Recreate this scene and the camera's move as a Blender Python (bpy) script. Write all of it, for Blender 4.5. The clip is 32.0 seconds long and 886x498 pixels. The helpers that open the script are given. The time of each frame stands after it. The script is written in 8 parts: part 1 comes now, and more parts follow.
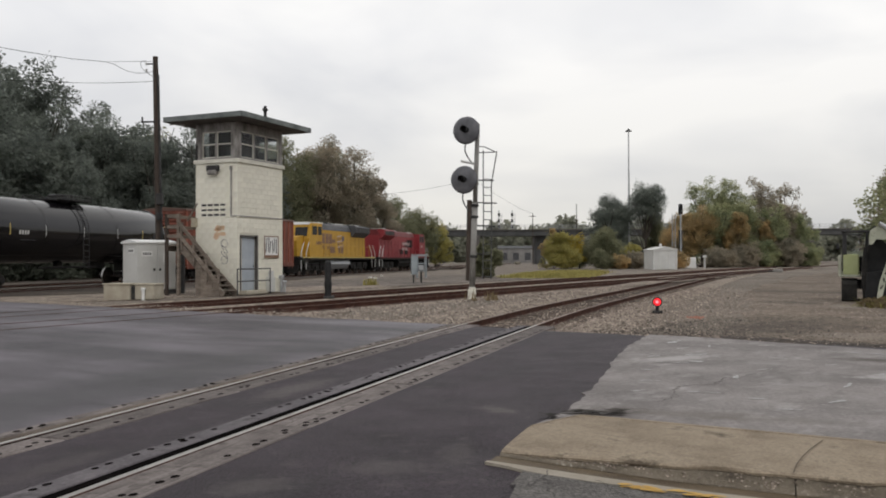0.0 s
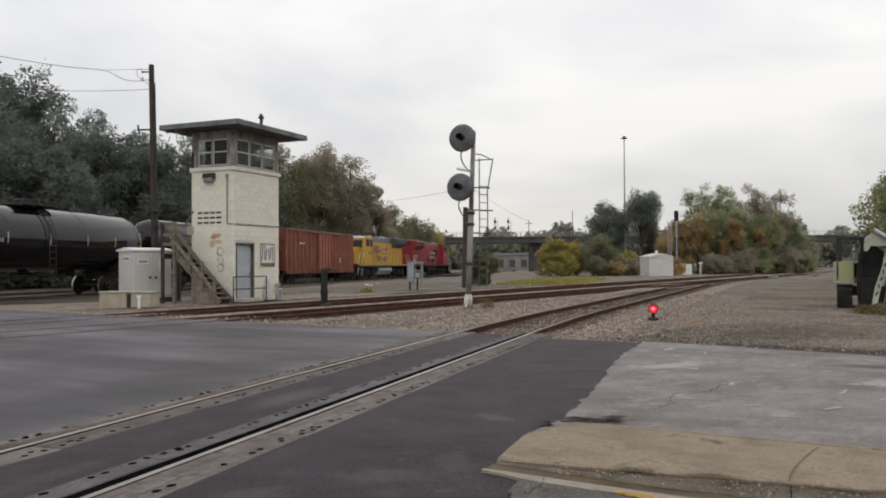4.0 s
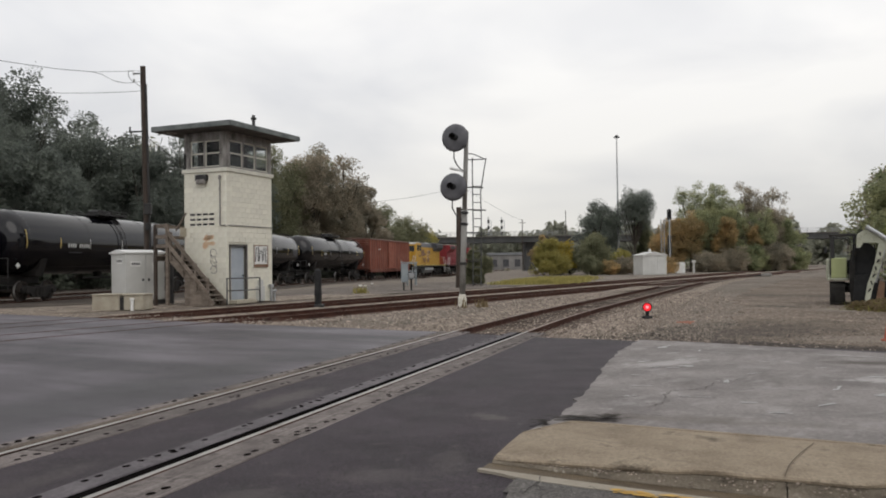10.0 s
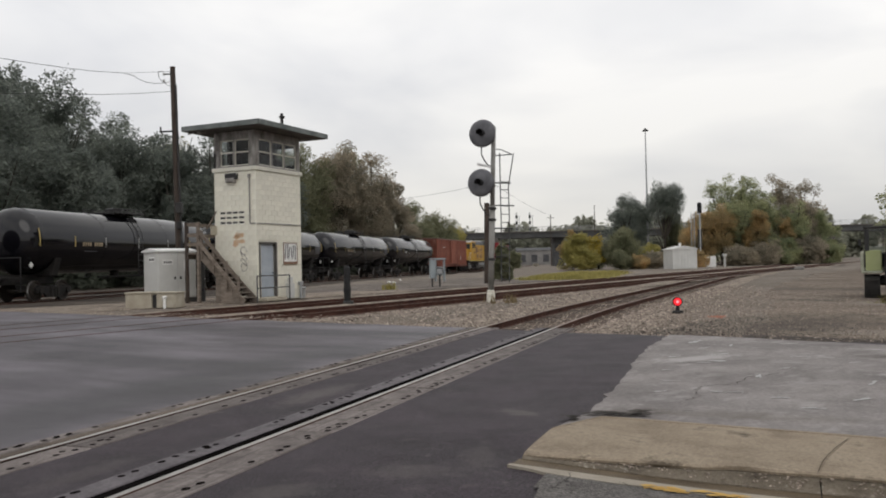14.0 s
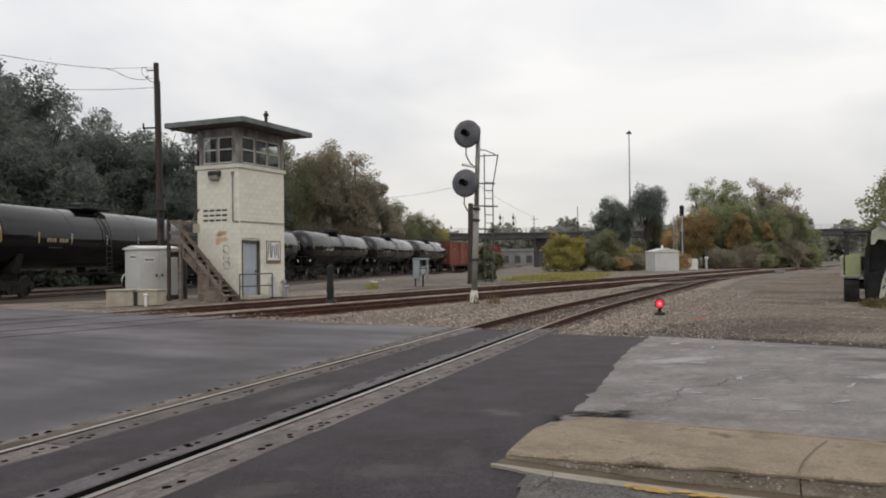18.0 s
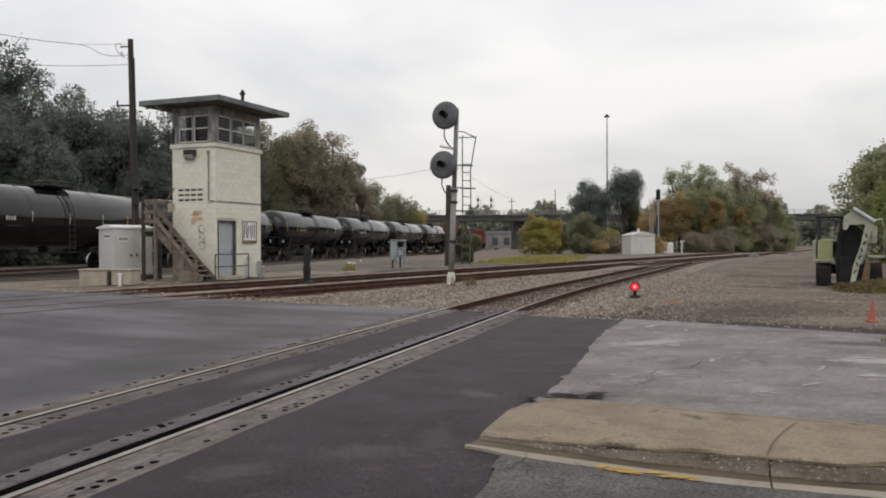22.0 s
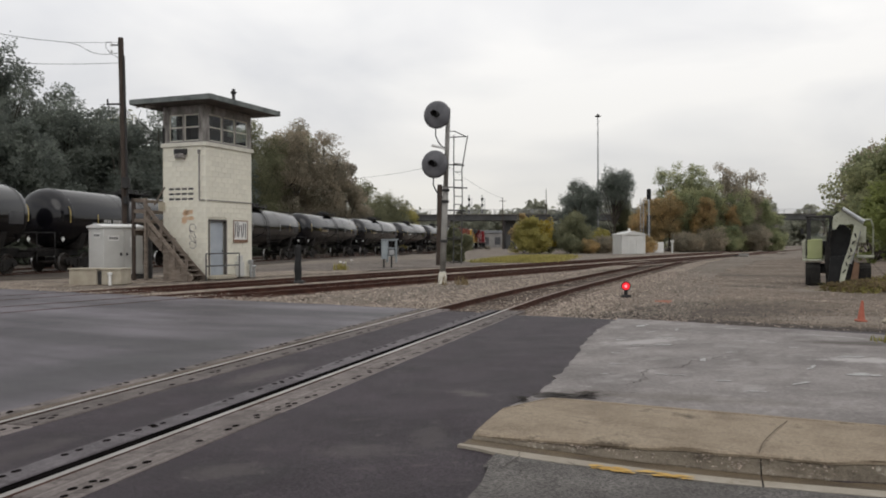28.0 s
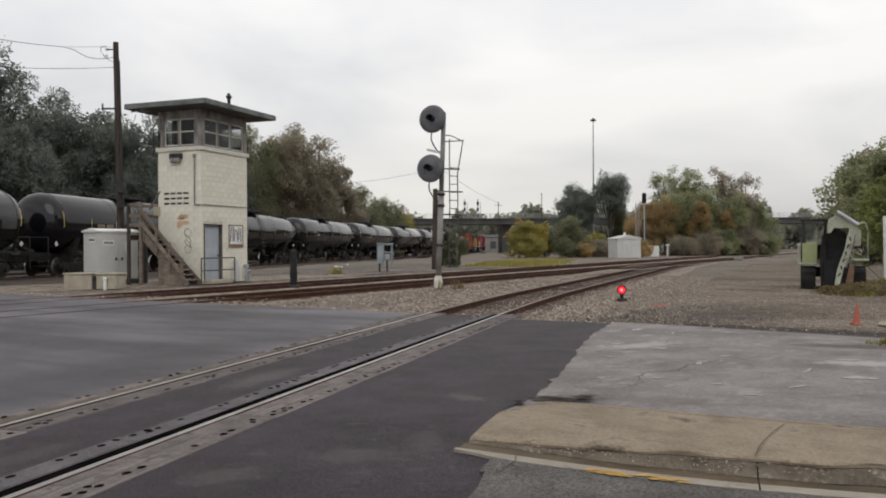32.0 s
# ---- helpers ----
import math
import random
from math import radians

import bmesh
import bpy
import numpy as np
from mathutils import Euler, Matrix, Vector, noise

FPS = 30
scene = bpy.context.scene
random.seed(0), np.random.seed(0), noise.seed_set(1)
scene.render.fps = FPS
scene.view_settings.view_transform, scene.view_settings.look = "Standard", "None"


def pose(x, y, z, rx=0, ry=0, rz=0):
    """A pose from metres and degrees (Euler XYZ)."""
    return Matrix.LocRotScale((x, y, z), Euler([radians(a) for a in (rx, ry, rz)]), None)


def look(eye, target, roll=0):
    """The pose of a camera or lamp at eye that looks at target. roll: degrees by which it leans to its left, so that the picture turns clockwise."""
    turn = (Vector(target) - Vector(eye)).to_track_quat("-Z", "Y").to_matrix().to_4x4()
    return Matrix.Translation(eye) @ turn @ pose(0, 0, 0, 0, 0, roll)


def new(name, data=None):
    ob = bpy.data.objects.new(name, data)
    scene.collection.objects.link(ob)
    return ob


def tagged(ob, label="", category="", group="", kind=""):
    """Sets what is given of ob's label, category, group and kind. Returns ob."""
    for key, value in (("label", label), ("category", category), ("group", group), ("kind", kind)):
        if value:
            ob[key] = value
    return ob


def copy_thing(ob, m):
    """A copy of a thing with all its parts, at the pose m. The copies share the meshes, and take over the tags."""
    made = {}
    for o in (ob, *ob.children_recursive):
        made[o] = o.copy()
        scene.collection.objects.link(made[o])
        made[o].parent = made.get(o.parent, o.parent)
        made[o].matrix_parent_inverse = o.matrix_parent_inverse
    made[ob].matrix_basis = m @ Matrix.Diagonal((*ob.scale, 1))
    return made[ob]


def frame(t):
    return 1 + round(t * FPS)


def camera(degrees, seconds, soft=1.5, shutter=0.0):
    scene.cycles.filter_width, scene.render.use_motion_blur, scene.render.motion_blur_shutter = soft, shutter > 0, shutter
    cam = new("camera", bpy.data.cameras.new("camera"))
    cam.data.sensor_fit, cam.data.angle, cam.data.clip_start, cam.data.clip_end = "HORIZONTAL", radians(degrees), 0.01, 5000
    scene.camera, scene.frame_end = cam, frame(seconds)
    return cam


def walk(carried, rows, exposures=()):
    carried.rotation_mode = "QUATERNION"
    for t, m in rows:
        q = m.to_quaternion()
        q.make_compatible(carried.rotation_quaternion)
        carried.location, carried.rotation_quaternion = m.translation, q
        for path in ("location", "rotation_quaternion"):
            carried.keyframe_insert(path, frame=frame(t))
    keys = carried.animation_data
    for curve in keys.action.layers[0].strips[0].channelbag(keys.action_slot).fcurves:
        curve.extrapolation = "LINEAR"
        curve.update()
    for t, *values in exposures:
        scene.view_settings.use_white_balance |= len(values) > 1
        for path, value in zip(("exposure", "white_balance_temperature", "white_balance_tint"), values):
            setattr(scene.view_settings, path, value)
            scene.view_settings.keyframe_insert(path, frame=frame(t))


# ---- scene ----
cam = camera(55.9, 32.0, soft=1.9)
PATH = [
    (0, pose(0.004, 0.009, 1.377, 90.664, 0.207, 0.023)),
    (0.5, pose(0.001, -0.006, 1.382, 90.759, 0.035, -0.078)),
    (1, pose(-0.004, -0.011, 1.383, 90.903, -0.049, -0.285)),
    (1.5, pose(0.001, -0.009, 1.383, 91.022, -0.038, -0.425)),
    (2, pose(0.002, -0.005, 1.381, 91.080, -0.018, -0.599)),
    (2.5, pose(0.005, -0.010, 1.382, 91.207, 0.075, -0.410)),
    (3, pose(0.008, -0.006, 1.382, 91.257, 0.160, -0.287)),
    (3.5, pose(0.006, -0.011, 1.384, 91.208, 0.309, -0.200)),
    (5.5, pose(0.003, 0.006, 1.380, 91.034, 0.207, -0.579)),
    (6, pose(0.000, 0.003, 1.377, 90.972, 0.197, -0.835)),
    (6.5, pose(-0.002, -0.001, 1.378, 90.905, 0.269, -1.001)),
    (7, pose(-0.007, -0.007, 1.384, 90.645, 0.409, -1.182)),
    (7.5, pose(-0.003, -0.005, 1.379, 90.505, 0.387, -1.436)),
    (8, pose(-0.005, 0.000, 1.381, 90.509, 0.394, -1.643)),
    (8.5, pose(0.003, 0.004, 1.382, 90.652, 0.450, -1.800)),
    (9, pose(-0.001, -0.006, 1.385, 91.093, 0.537, -1.983)),
    (9.5, pose(-0.004, -0.001, 1.379, 91.283, 0.780, -1.255)),
    (10, pose(0.001, 0.008, 1.377, 91.162, 0.760, -0.666)),
    (10.5, pose(0.001, 0.007, 1.376, 90.949, 0.757, -0.795)),
    (11, pose(0.001, 0.003, 1.381, 90.962, 0.886, -0.884)),
    (11.5, pose(-0.002, -0.003, 1.385, 91.111, 0.688, -0.914)),
    (12, pose(-0.003, -0.005, 1.384, 91.205, 0.670, -0.808)),
    (12.5, pose(0.001, -0.003, 1.383, 91.296, 0.703, -0.694)),
    (13, pose(0.001, -0.008, 1.380, 91.487, 0.740, -0.491)),
    (13.5, pose(-0.001, -0.015, 1.383, 91.317, 1.115, 0.579)),
    (14, pose(-0.000, -0.013, 1.382, 90.913, 1.222, 1.274)),
    (14.5, pose(0.003, -0.010, 1.378, 90.844, 1.072, 1.242)),
    (16.5, pose(-0.007, -0.007, 1.380, 91.287, 0.605, 0.647)),
    (17, pose(-0.012, -0.011, 1.378, 91.258, 0.655, 0.348)),
    (17.5, pose(-0.012, -0.007, 1.382, 91.120, 0.706, 0.262)),
    (18, pose(-0.011, -0.010, 1.376, 90.910, 0.686, 0.125)),
    (18.5, pose(0.003, -0.004, 1.375, 90.437, 0.495, -0.689)),
    (19, pose(0.004, -0.005, 1.379, 90.181, 0.413, -1.085)),
    (19.5, pose(0.004, 0.000, 1.373, 89.953, 0.471, -1.382)),
    (20, pose(-0.001, -0.011, 1.375, 89.865, 0.548, -1.369)),
    (20.5, pose(-0.005, -0.011, 1.382, 89.742, 0.549, -1.368)),
    (21, pose(-0.003, -0.006, 1.378, 89.804, 0.307, -1.468)),
    (21.5, pose(-0.007, -0.009, 1.377, 89.714, 0.180, -1.484)),
    (22, pose(-0.000, 0.001, 1.375, 89.646, 0.239, -1.416)),
    (22.5, pose(-0.004, -0.002, 1.380, 89.664, 0.335, -1.440)),
    (23, pose(-0.009, 0.000, 1.383, 89.471, 0.349, -0.769)),
    (23.5, pose(-0.004, 0.006, 1.375, 89.650, 0.529, -0.569)),
    (24, pose(-0.000, 0.004, 1.377, 89.642, 0.791, -0.782)),
    (24.5, pose(-0.002, -0.005, 1.379, 89.748, 0.824, -1.215)),
    (25, pose(0.002, 0.006, 1.375, 89.922, 0.752, -1.577)),
    (25.5, pose(-0.006, 0.005, 1.377, 90.032, 0.616, -1.630)),
    (27.5, pose(-0.012, 0.002, 1.373, 89.801, 0.337, -2.028)),
    (28, pose(-0.015, -0.007, 1.378, 89.599, 0.194, -2.032)),
    (28.5, pose(-0.010, 0.015, 1.372, 89.657, 0.071, -1.918)),
    (29, pose(-0.017, 0.006, 1.373, 89.757, 0.176, -1.820)),
    (29.5, pose(-0.020, 0.002, 1.376, 89.939, 0.002, -1.756)),
    (30, pose(-0.016, 0.003, 1.378, 90.111, 0.018, -1.734)),
    (30.5, pose(-0.017, -0.007, 1.378, 90.420, 0.005, -1.680)),
    (31, pose(-0.016, -0.006, 1.377, 90.424, 0.032, -1.857)),
    (31.5, pose(-0.011, 0.001, 1.371, 90.105, 0.127, -2.213)),
    (32, pose(-0.017, 0.002, 1.374, 89.888, 0.284, -2.329)),
]
walk(cam, PATH, [(0, 0.03, 6500, 11.6), (32, 0.03, 6500, 11.6)])

# ---- light: an overcast autumn day ----
world = bpy.data.worlds.new("overcast")
scene.world = world
world.use_nodes = True
wt = world.node_tree
wt.nodes.clear()
w_out = wt.nodes.new("ShaderNodeOutputWorld")
w_bg = wt.nodes.new("ShaderNodeBackground")
w_sky = wt.nodes.new("ShaderNodeTexSky")
w_sky.sky_type, w_sky.sun_disc = "NISHITA", False
w_sky.sun_elevation, w_sky.sun_rotation = radians(50), radians(150)
w_co = wt.nodes.new("ShaderNodeTexCoord")
w_map = wt.nodes.new("ShaderNodeMapping")
w_map.inputs["Scale"].default_value = (1.5, 1.5, 4.2)
w_map.inputs["Rotation"].default_value = (0.25, 0.12, 0.4)
w_n = wt.nodes.new("ShaderNodeTexNoise")
w_n.inputs["Scale"].default_value, w_n.inputs["Detail"].default_value = 1.7, 5.0
w_n.inputs["Roughness"].default_value, w_n.inputs["Distortion"].default_value = 0.45, 0.35
w_r = wt.nodes.new("ShaderNodeValToRGB")
w_r.color_ramp.elements[0].position, w_r.color_ramp.elements[0].color = 0.34, (0.73, 0.745, 0.765, 1)
w_r.color_ramp.elements[1].position, w_r.color_ramp.elements[1].color = 0.60, (0.97, 0.968, 0.942, 1)
w_dim = wt.nodes.new("ShaderNodeVectorMath")
w_dim.operation = "SCALE"
w_dim.inputs["Scale"].default_value = 0.1
w_mix = wt.nodes.new("ShaderNodeMixRGB")
w_mix.inputs["Fac"].default_value = 0.96
wt.links.new(w_co.outputs["Generated"], w_map.inputs["Vector"])
wt.links.new(w_map.outputs["Vector"], w_n.inputs["Vector"])
wt.links.new(w_n.outputs["Fac"], w_r.inputs["Fac"])
wt.links.new(w_sky.outputs["Color"], w_dim.inputs[0])
wt.links.new(w_dim.outputs["Vector"], w_mix.inputs["Color1"])
wt.links.new(w_r.outputs["Color"], w_mix.inputs["Color2"])
# the cloud deck is thinner overhead and dims towards the horizon
w_xyz, w_low, w_mul = wt.nodes.new("ShaderNodeSeparateXYZ"), wt.nodes.new("ShaderNodeValToRGB"), wt.nodes.new("ShaderNodeMixRGB")
for _k in range(2):
    w_low.color_ramp.elements.new(0.1 + 0.1 * _k)
for _e, (_p, _c) in zip(w_low.color_ramp.elements, ((0.0, (0.78, 0.765, 0.735)), (0.06, (0.84, 0.83, 0.80)), (0.14, (0.94, 0.935, 0.92)), (0.26, (1.03, 1.03, 1.03)))):
    _e.position, _e.color = _p, (*_c, 1)
w_mul.blend_type, w_mul.inputs["Fac"].default_value = "MULTIPLY", 1.0
wt.links.new(w_co.outputs["Generated"], w_xyz.inputs[0])
wt.links.new(w_xyz.outputs["Z"], w_low.inputs["Fac"])
wt.links.new(w_mix.outputs["Color"], w_mul.inputs["Color1"])
wt.links.new(w_low.outputs["Color"], w_mul.inputs["Color2"])
wt.links.new(w_mul.outputs["Color"], w_bg.inputs["Color"])
wt.links.new(w_bg.outputs["Background"], w_out.inputs["Surface"])
w_bg.inputs["Strength"].default_value = 1.0
sun = new("sun", bpy.data.lights.new("sun", "SUN"))
sun.data.energy, sun.data.angle, sun.data.color = 0.5, radians(40), (1.0, 0.97, 0.92)
sun.matrix_basis = look((40, -60, 90), (0, 20, 0))
scene.view_settings.exposure = 0.0


# ---- materials ----
def surf(name, a, b, scale=4.0, rough=0.8, bump=0.2, metal=0.0, fine=40.0, stain=None, stain_at=0.62, stain_scale=0.6,
         depth=0.01, spec=0.3, island=0.0, each=0.0, stretch=(1, 1, 1), grain=0.0, grain_scale=None):
    """Two tones mixed by coarse and fine noise, stains with an outline of their own, fine relief."""
    m = bpy.data.materials.new(name)
    m.use_nodes = True
    nt = m.node_tree
    bsdf = nt.nodes["Principled BSDF"]
    co = nt.nodes.new("ShaderNodeTexCoord")
    mp = nt.nodes.new("ShaderNodeMapping")
    mp.inputs["Scale"].default_value = stretch
    nt.links.new(co.outputs["Object"], mp.inputs["Vector"])

    def nz(s, detail=4.0, r=0.6):
        n = nt.nodes.new("ShaderNodeTexNoise")
        n.inputs["Scale"].default_value, n.inputs["Detail"].default_value, n.inputs["Roughness"].default_value = s, detail, r
        nt.links.new(mp.outputs["Vector"], n.inputs["Vector"])
        return n.outputs["Fac"]

    def ramp(v, lo, hi):
        n = nt.nodes.new("ShaderNodeMapRange")
        n.inputs["From Min"].default_value, n.inputs["From Max"].default_value = lo, hi
        nt.links.new(v, n.inputs["Value"])
        return n.outputs["Result"]

    def mix(f, c1, c2, kind="MIX"):
        n = nt.nodes.new("ShaderNodeMixRGB")
        n.blend_type = kind
        for k, v in (("Fac", f), ("Color1", c1), ("Color2", c2)):
            if isinstance(v, (float, int)):
                n.inputs[k].default_value = v
            elif isinstance(v, tuple):
                n.inputs[k].default_value = (*v[:3], 1)
            else:
                nt.links.new(v, n.inputs[k])
        return n.outputs["Color"]

    f_fine = nz(fine, 5.0, 0.7)
    add = nt.nodes.new("ShaderNodeMath")
    add.operation = "MULTIPLY_ADD"
    add.inputs[1].default_value, add.inputs[2].default_value = 0.5, -0.25
    nt.links.new(f_fine, add.inputs[0])
    both = nt.nodes.new("ShaderNodeMath")
    nt.links.new(nz(scale), both.inputs[0])
    nt.links.new(add.outputs[0], both.inputs[1])
    col = mix(ramp(both.outputs[0], 0.3, 0.7), a, b)
    if stain:
        col = mix(ramp(nz(stain_scale, 6.0, 0.7), stain_at, stain_at + 0.12), col, stain)
    if grain:
        k = ramp(nz(grain_scale or fine, 3.0, 0.7), 0.36, 0.64)
        gm = nt.nodes.new("ShaderNodeMapRange")
        gm.inputs["To Min"].default_value, gm.inputs["To Max"].default_value = 1 - grain, 1 + grain
        nt.links.new(k, gm.inputs["Value"])
        sc = nt.nodes.new("ShaderNodeVectorMath")
        sc.operation = "SCALE"
        nt.links.new(col, sc.inputs[0])
        nt.links.new(gm.outputs["Result"], sc.inputs["Scale"])
        col = sc.outputs["Vector"]
    rnd = None
    if island:
        rnd = nt.nodes.new("ShaderNodeNewGeometry").outputs["Random Per Island"]
    elif each:
        rnd = nt.nodes.new("ShaderNodeObjectInfo").outputs["Random"]
    if rnd:
        k = island or each
        g = nt.nodes.new("ShaderNodeMapRange")
        g.inputs["To Min"].default_value, g.inputs["To Max"].default_value = 1 - k, 1 + k
        nt.links.new(rnd, g.inputs["Value"])
        vm = nt.nodes.new("ShaderNodeVectorMath")
        vm.operation = "SCALE"
        nt.links.new(col, vm.inputs[0])
        nt.links.new(g.outputs["Result"], vm.inputs["Scale"])
        col = vm.outputs["Vector"]
    nt.links.new(col, bsdf.inputs["Base Color"])
    rr = nt.nodes.new("ShaderNodeMapRange")
    rr.inputs["To Min"].default_value, rr.inputs["To Max"].default_value = max(0.03, rough - 0.1), min(1, rough + 0.1)
    nt.links.new(nz(scale * 2.3), rr.inputs["Value"])
    nt.links.new(rr.outputs["Result"], bsdf.inputs["Roughness"])
    bsdf.inputs["Metallic"].default_value = metal
    bsdf.inputs["Specular IOR Level"].default_value = spec
    if bump:
        bp = nt.nodes.new("ShaderNodeBump")
        bp.inputs["Strength"].default_value, bp.inputs["Distance"].default_value = bump, depth
        nt.links.new(f_fine, bp.inputs["Height"])
        nt.links.new(bp.outputs["Normal"], bsdf.inputs["Normal"])
    return m


def leafy(name, a, b, rounded=True):
    """Leaves: tone by island and by place in the crown; they let some light through."""
    m = surf(name, a, b, 0.35, 0.75, 0.0, fine=2.0, island=0.22, spec=0.12)
    nt = m.node_tree
    bsdf, out = nt.nodes["Principled BSDF"], nt.nodes["Material Output"]
    tr = nt.nodes.new("ShaderNodeBsdfTranslucent")
    mx = nt.nodes.new("ShaderNodeMixShader")
    mx.inputs["Fac"].default_value = 0.62
    nt.links.new(bsdf.inputs["Base Color"].links[0].from_socket, tr.inputs["Color"])
    # leaves face outwards on the whole, each turned a little its own way
    co, ge = nt.nodes.new("ShaderNodeTexCoord"), nt.nodes.new("ShaderNodeNewGeometry")
    ops = [nt.nodes.new("ShaderNodeVectorMath") for _ in range(5)]
    for n, op in zip(ops, ("SUBTRACT", "NORMALIZE", "SCALE", "ADD", "NORMALIZE")):
        n.operation = op
    ops[0].inputs[1].default_value = (0, 0, -4.0)
    ops[2].inputs["Scale"].default_value = 0.5
    nt.links.new(co.outputs["Object"], ops[0].inputs[0])
    nt.links.new(ops[0].outputs[0], ops[1].inputs[0])
    nt.links.new(ge.outputs["Normal"], ops[2].inputs[0])
    nt.links.new(ops[1].outputs[0], ops[3].inputs[0])
    nt.links.new(ops[2].outputs[0], ops[3].inputs[1])
    nt.links.new(ops[3].outputs[0], ops[4].inputs[0])
    if rounded:
        nt.links.new(ops[4].outputs[0], bsdf.inputs["Normal"])
    nt.links.new(bsdf.outputs["BSDF"], mx.inputs[1])
    nt.links.new(tr.outputs["BSDF"], mx.inputs[2])
    nt.links.new(mx.outputs["Shader"], out.inputs["Surface"])
    return m


def glow(name, c, strength):
    m = bpy.data.materials.new(name)
    m.use_nodes = True
    b = m.node_tree.nodes["Principled BSDF"]
    b.inputs["Base Color"].default_value = (*c, 1)
    b.inputs["Emission Color"].default_value = (*c, 1)
    b.inputs["Emission Strength"].default_value = strength
    return m


def glassy(name, tint, rough=0.04):
    m = bpy.data.materials.new(name)
    m.use_nodes = True
    b = m.node_tree.nodes["Principled BSDF"]
    b.inputs["Base Color"].default_value = (*tint, 1)
    b.inputs["Transmission Weight"].default_value = 1.0
    b.inputs["Roughness"].default_value = rough
    b.inputs["IOR"].default_value = 1.22
    return m


M_ASPH = surf("asphalt", (0.0176, 0.0124, 0.0158), (0.0395, 0.0282, 0.0358), 0.9, 0.70, 0.6, fine=80, stain=(0.048, 0.0385, 0.0445), stain_at=0.57, stain_scale=0.5, depth=0.008, spec=0.31, grain=0.8, grain_scale=55)
M_ASPHSHEEN = surf("sheen_pale_asphalt", (0.0175, 0.0136, 0.0176), (0.035, 0.0276, 0.0355), 0.35, 0.54, 0.5, fine=60, depth=0.008, spec=0.42, grain=0.5, grain_scale=45)


def add_streaks(m, turn, stretch, lo, hi, colour, most, origin=(0, 0, 0)):
    """A layer of wear or painted sheen drawn out along one direction, with an uneven outline."""
    nt = m.node_tree
    bsdf = nt.nodes["Principled BSDF"]
    was = bsdf.inputs["Base Color"].links[0].from_socket
    co, mp, nz = nt.nodes.new("ShaderNodeTexCoord"), nt.nodes.new("ShaderNodeMapping"), nt.nodes.new("ShaderNodeTexNoise")
    mp.vector_type = "TEXTURE"
    mp.inputs["Location"].default_value = origin
    mp.inputs["Rotation"].default_value = (0, 0, radians(turn))
    mp.inputs["Scale"].default_value = stretch
    nz.inputs["Scale"].default_value, nz.inputs["Detail"].default_value, nz.inputs["Roughness"].default_value = 1.0, 6.0, 0.62
    rg, mx = nt.nodes.new("ShaderNodeMapRange"), nt.nodes.new("ShaderNodeMixRGB")
    rg.inputs["From Min"].default_value, rg.inputs["From Max"].default_value, rg.inputs["To Max"].default_value = lo, hi, most
    mx.inputs["Color2"].default_value = (*colour, 1)
    nt.links.new(co.outputs["Object"], mp.inputs["Vector"])
    nt.links.new(mp.outputs["Vector"], nz.inputs["Vector"])
    nt.links.new(nz.outputs["Fac"], rg.inputs["Value"])
    nt.links.new(rg.outputs["Result"], mx.inputs["Fac"])
    nt.links.new(was, mx.inputs["Color1"])
    nt.links.new(mx.outputs["Color"], bsdf.inputs["Base Color"])


def add_spot(m, centre, turn, size, colour, most, rough=0.55, fine=2.2, edge=0.3):
    """A blotch of its own shape: an oval about centre, broken up by noise."""
    nt = m.node_tree
    bsdf = nt.nodes["Principled BSDF"]
    was = bsdf.inputs["Base Color"].links[0].from_socket
    co, mp, gr = nt.nodes.new("ShaderNodeTexCoord"), nt.nodes.new("ShaderNodeMapping"), nt.nodes.new("ShaderNodeTexGradient")
    mp.vector_type, gr.gradient_type = "TEXTURE", "SPHERICAL"
    mp.inputs["Location"].default_value = (*centre, 0)
    mp.inputs["Rotation"].default_value = (0, 0, radians(turn))
    mp.inputs["Scale"].default_value = (*size, 50)
    nz, ad, rg, mx = nt.nodes.new("ShaderNodeTexNoise"), nt.nodes.new("ShaderNodeMath"), nt.nodes.new("ShaderNodeMapRange"), nt.nodes.new("ShaderNodeMixRGB")
    nz.inputs["Scale"].default_value, nz.inputs["Detail"].default_value, nz.inputs["Roughness"].default_value = fine, 8.0, 0.7
    ad.operation = "MULTIPLY_ADD"
    ad.inputs[1].default_value = rough * 2
    rg.inputs["From Min"].default_value, rg.inputs["From Max"].default_value, rg.inputs["To Max"].default_value = rough + 0.18, rough + 0.18 + edge, most
    mx.inputs["Color2"].default_value = (*colour, 1)
    nt.links.new(co.outputs["Object"], mp.inputs["Vector"])
    nt.links.new(co.outputs["Object"], nz.inputs["Vector"])
    nt.links.new(mp.outputs["Vector"], gr.inputs["Vector"])
    nt.links.new(nz.outputs["Fac"], ad.inputs[0])
    nt.links.new(gr.outputs["Fac"], ad.inputs[2])
    nt.links.new(ad.outputs[0], rg.inputs["Value"])
    nt.links.new(rg.outputs["Result"], mx.inputs["Fac"])
    nt.links.new(was, mx.inputs["Color1"])
    nt.links.new(mx.outputs["Color"], bsdf.inputs["Base Color"])


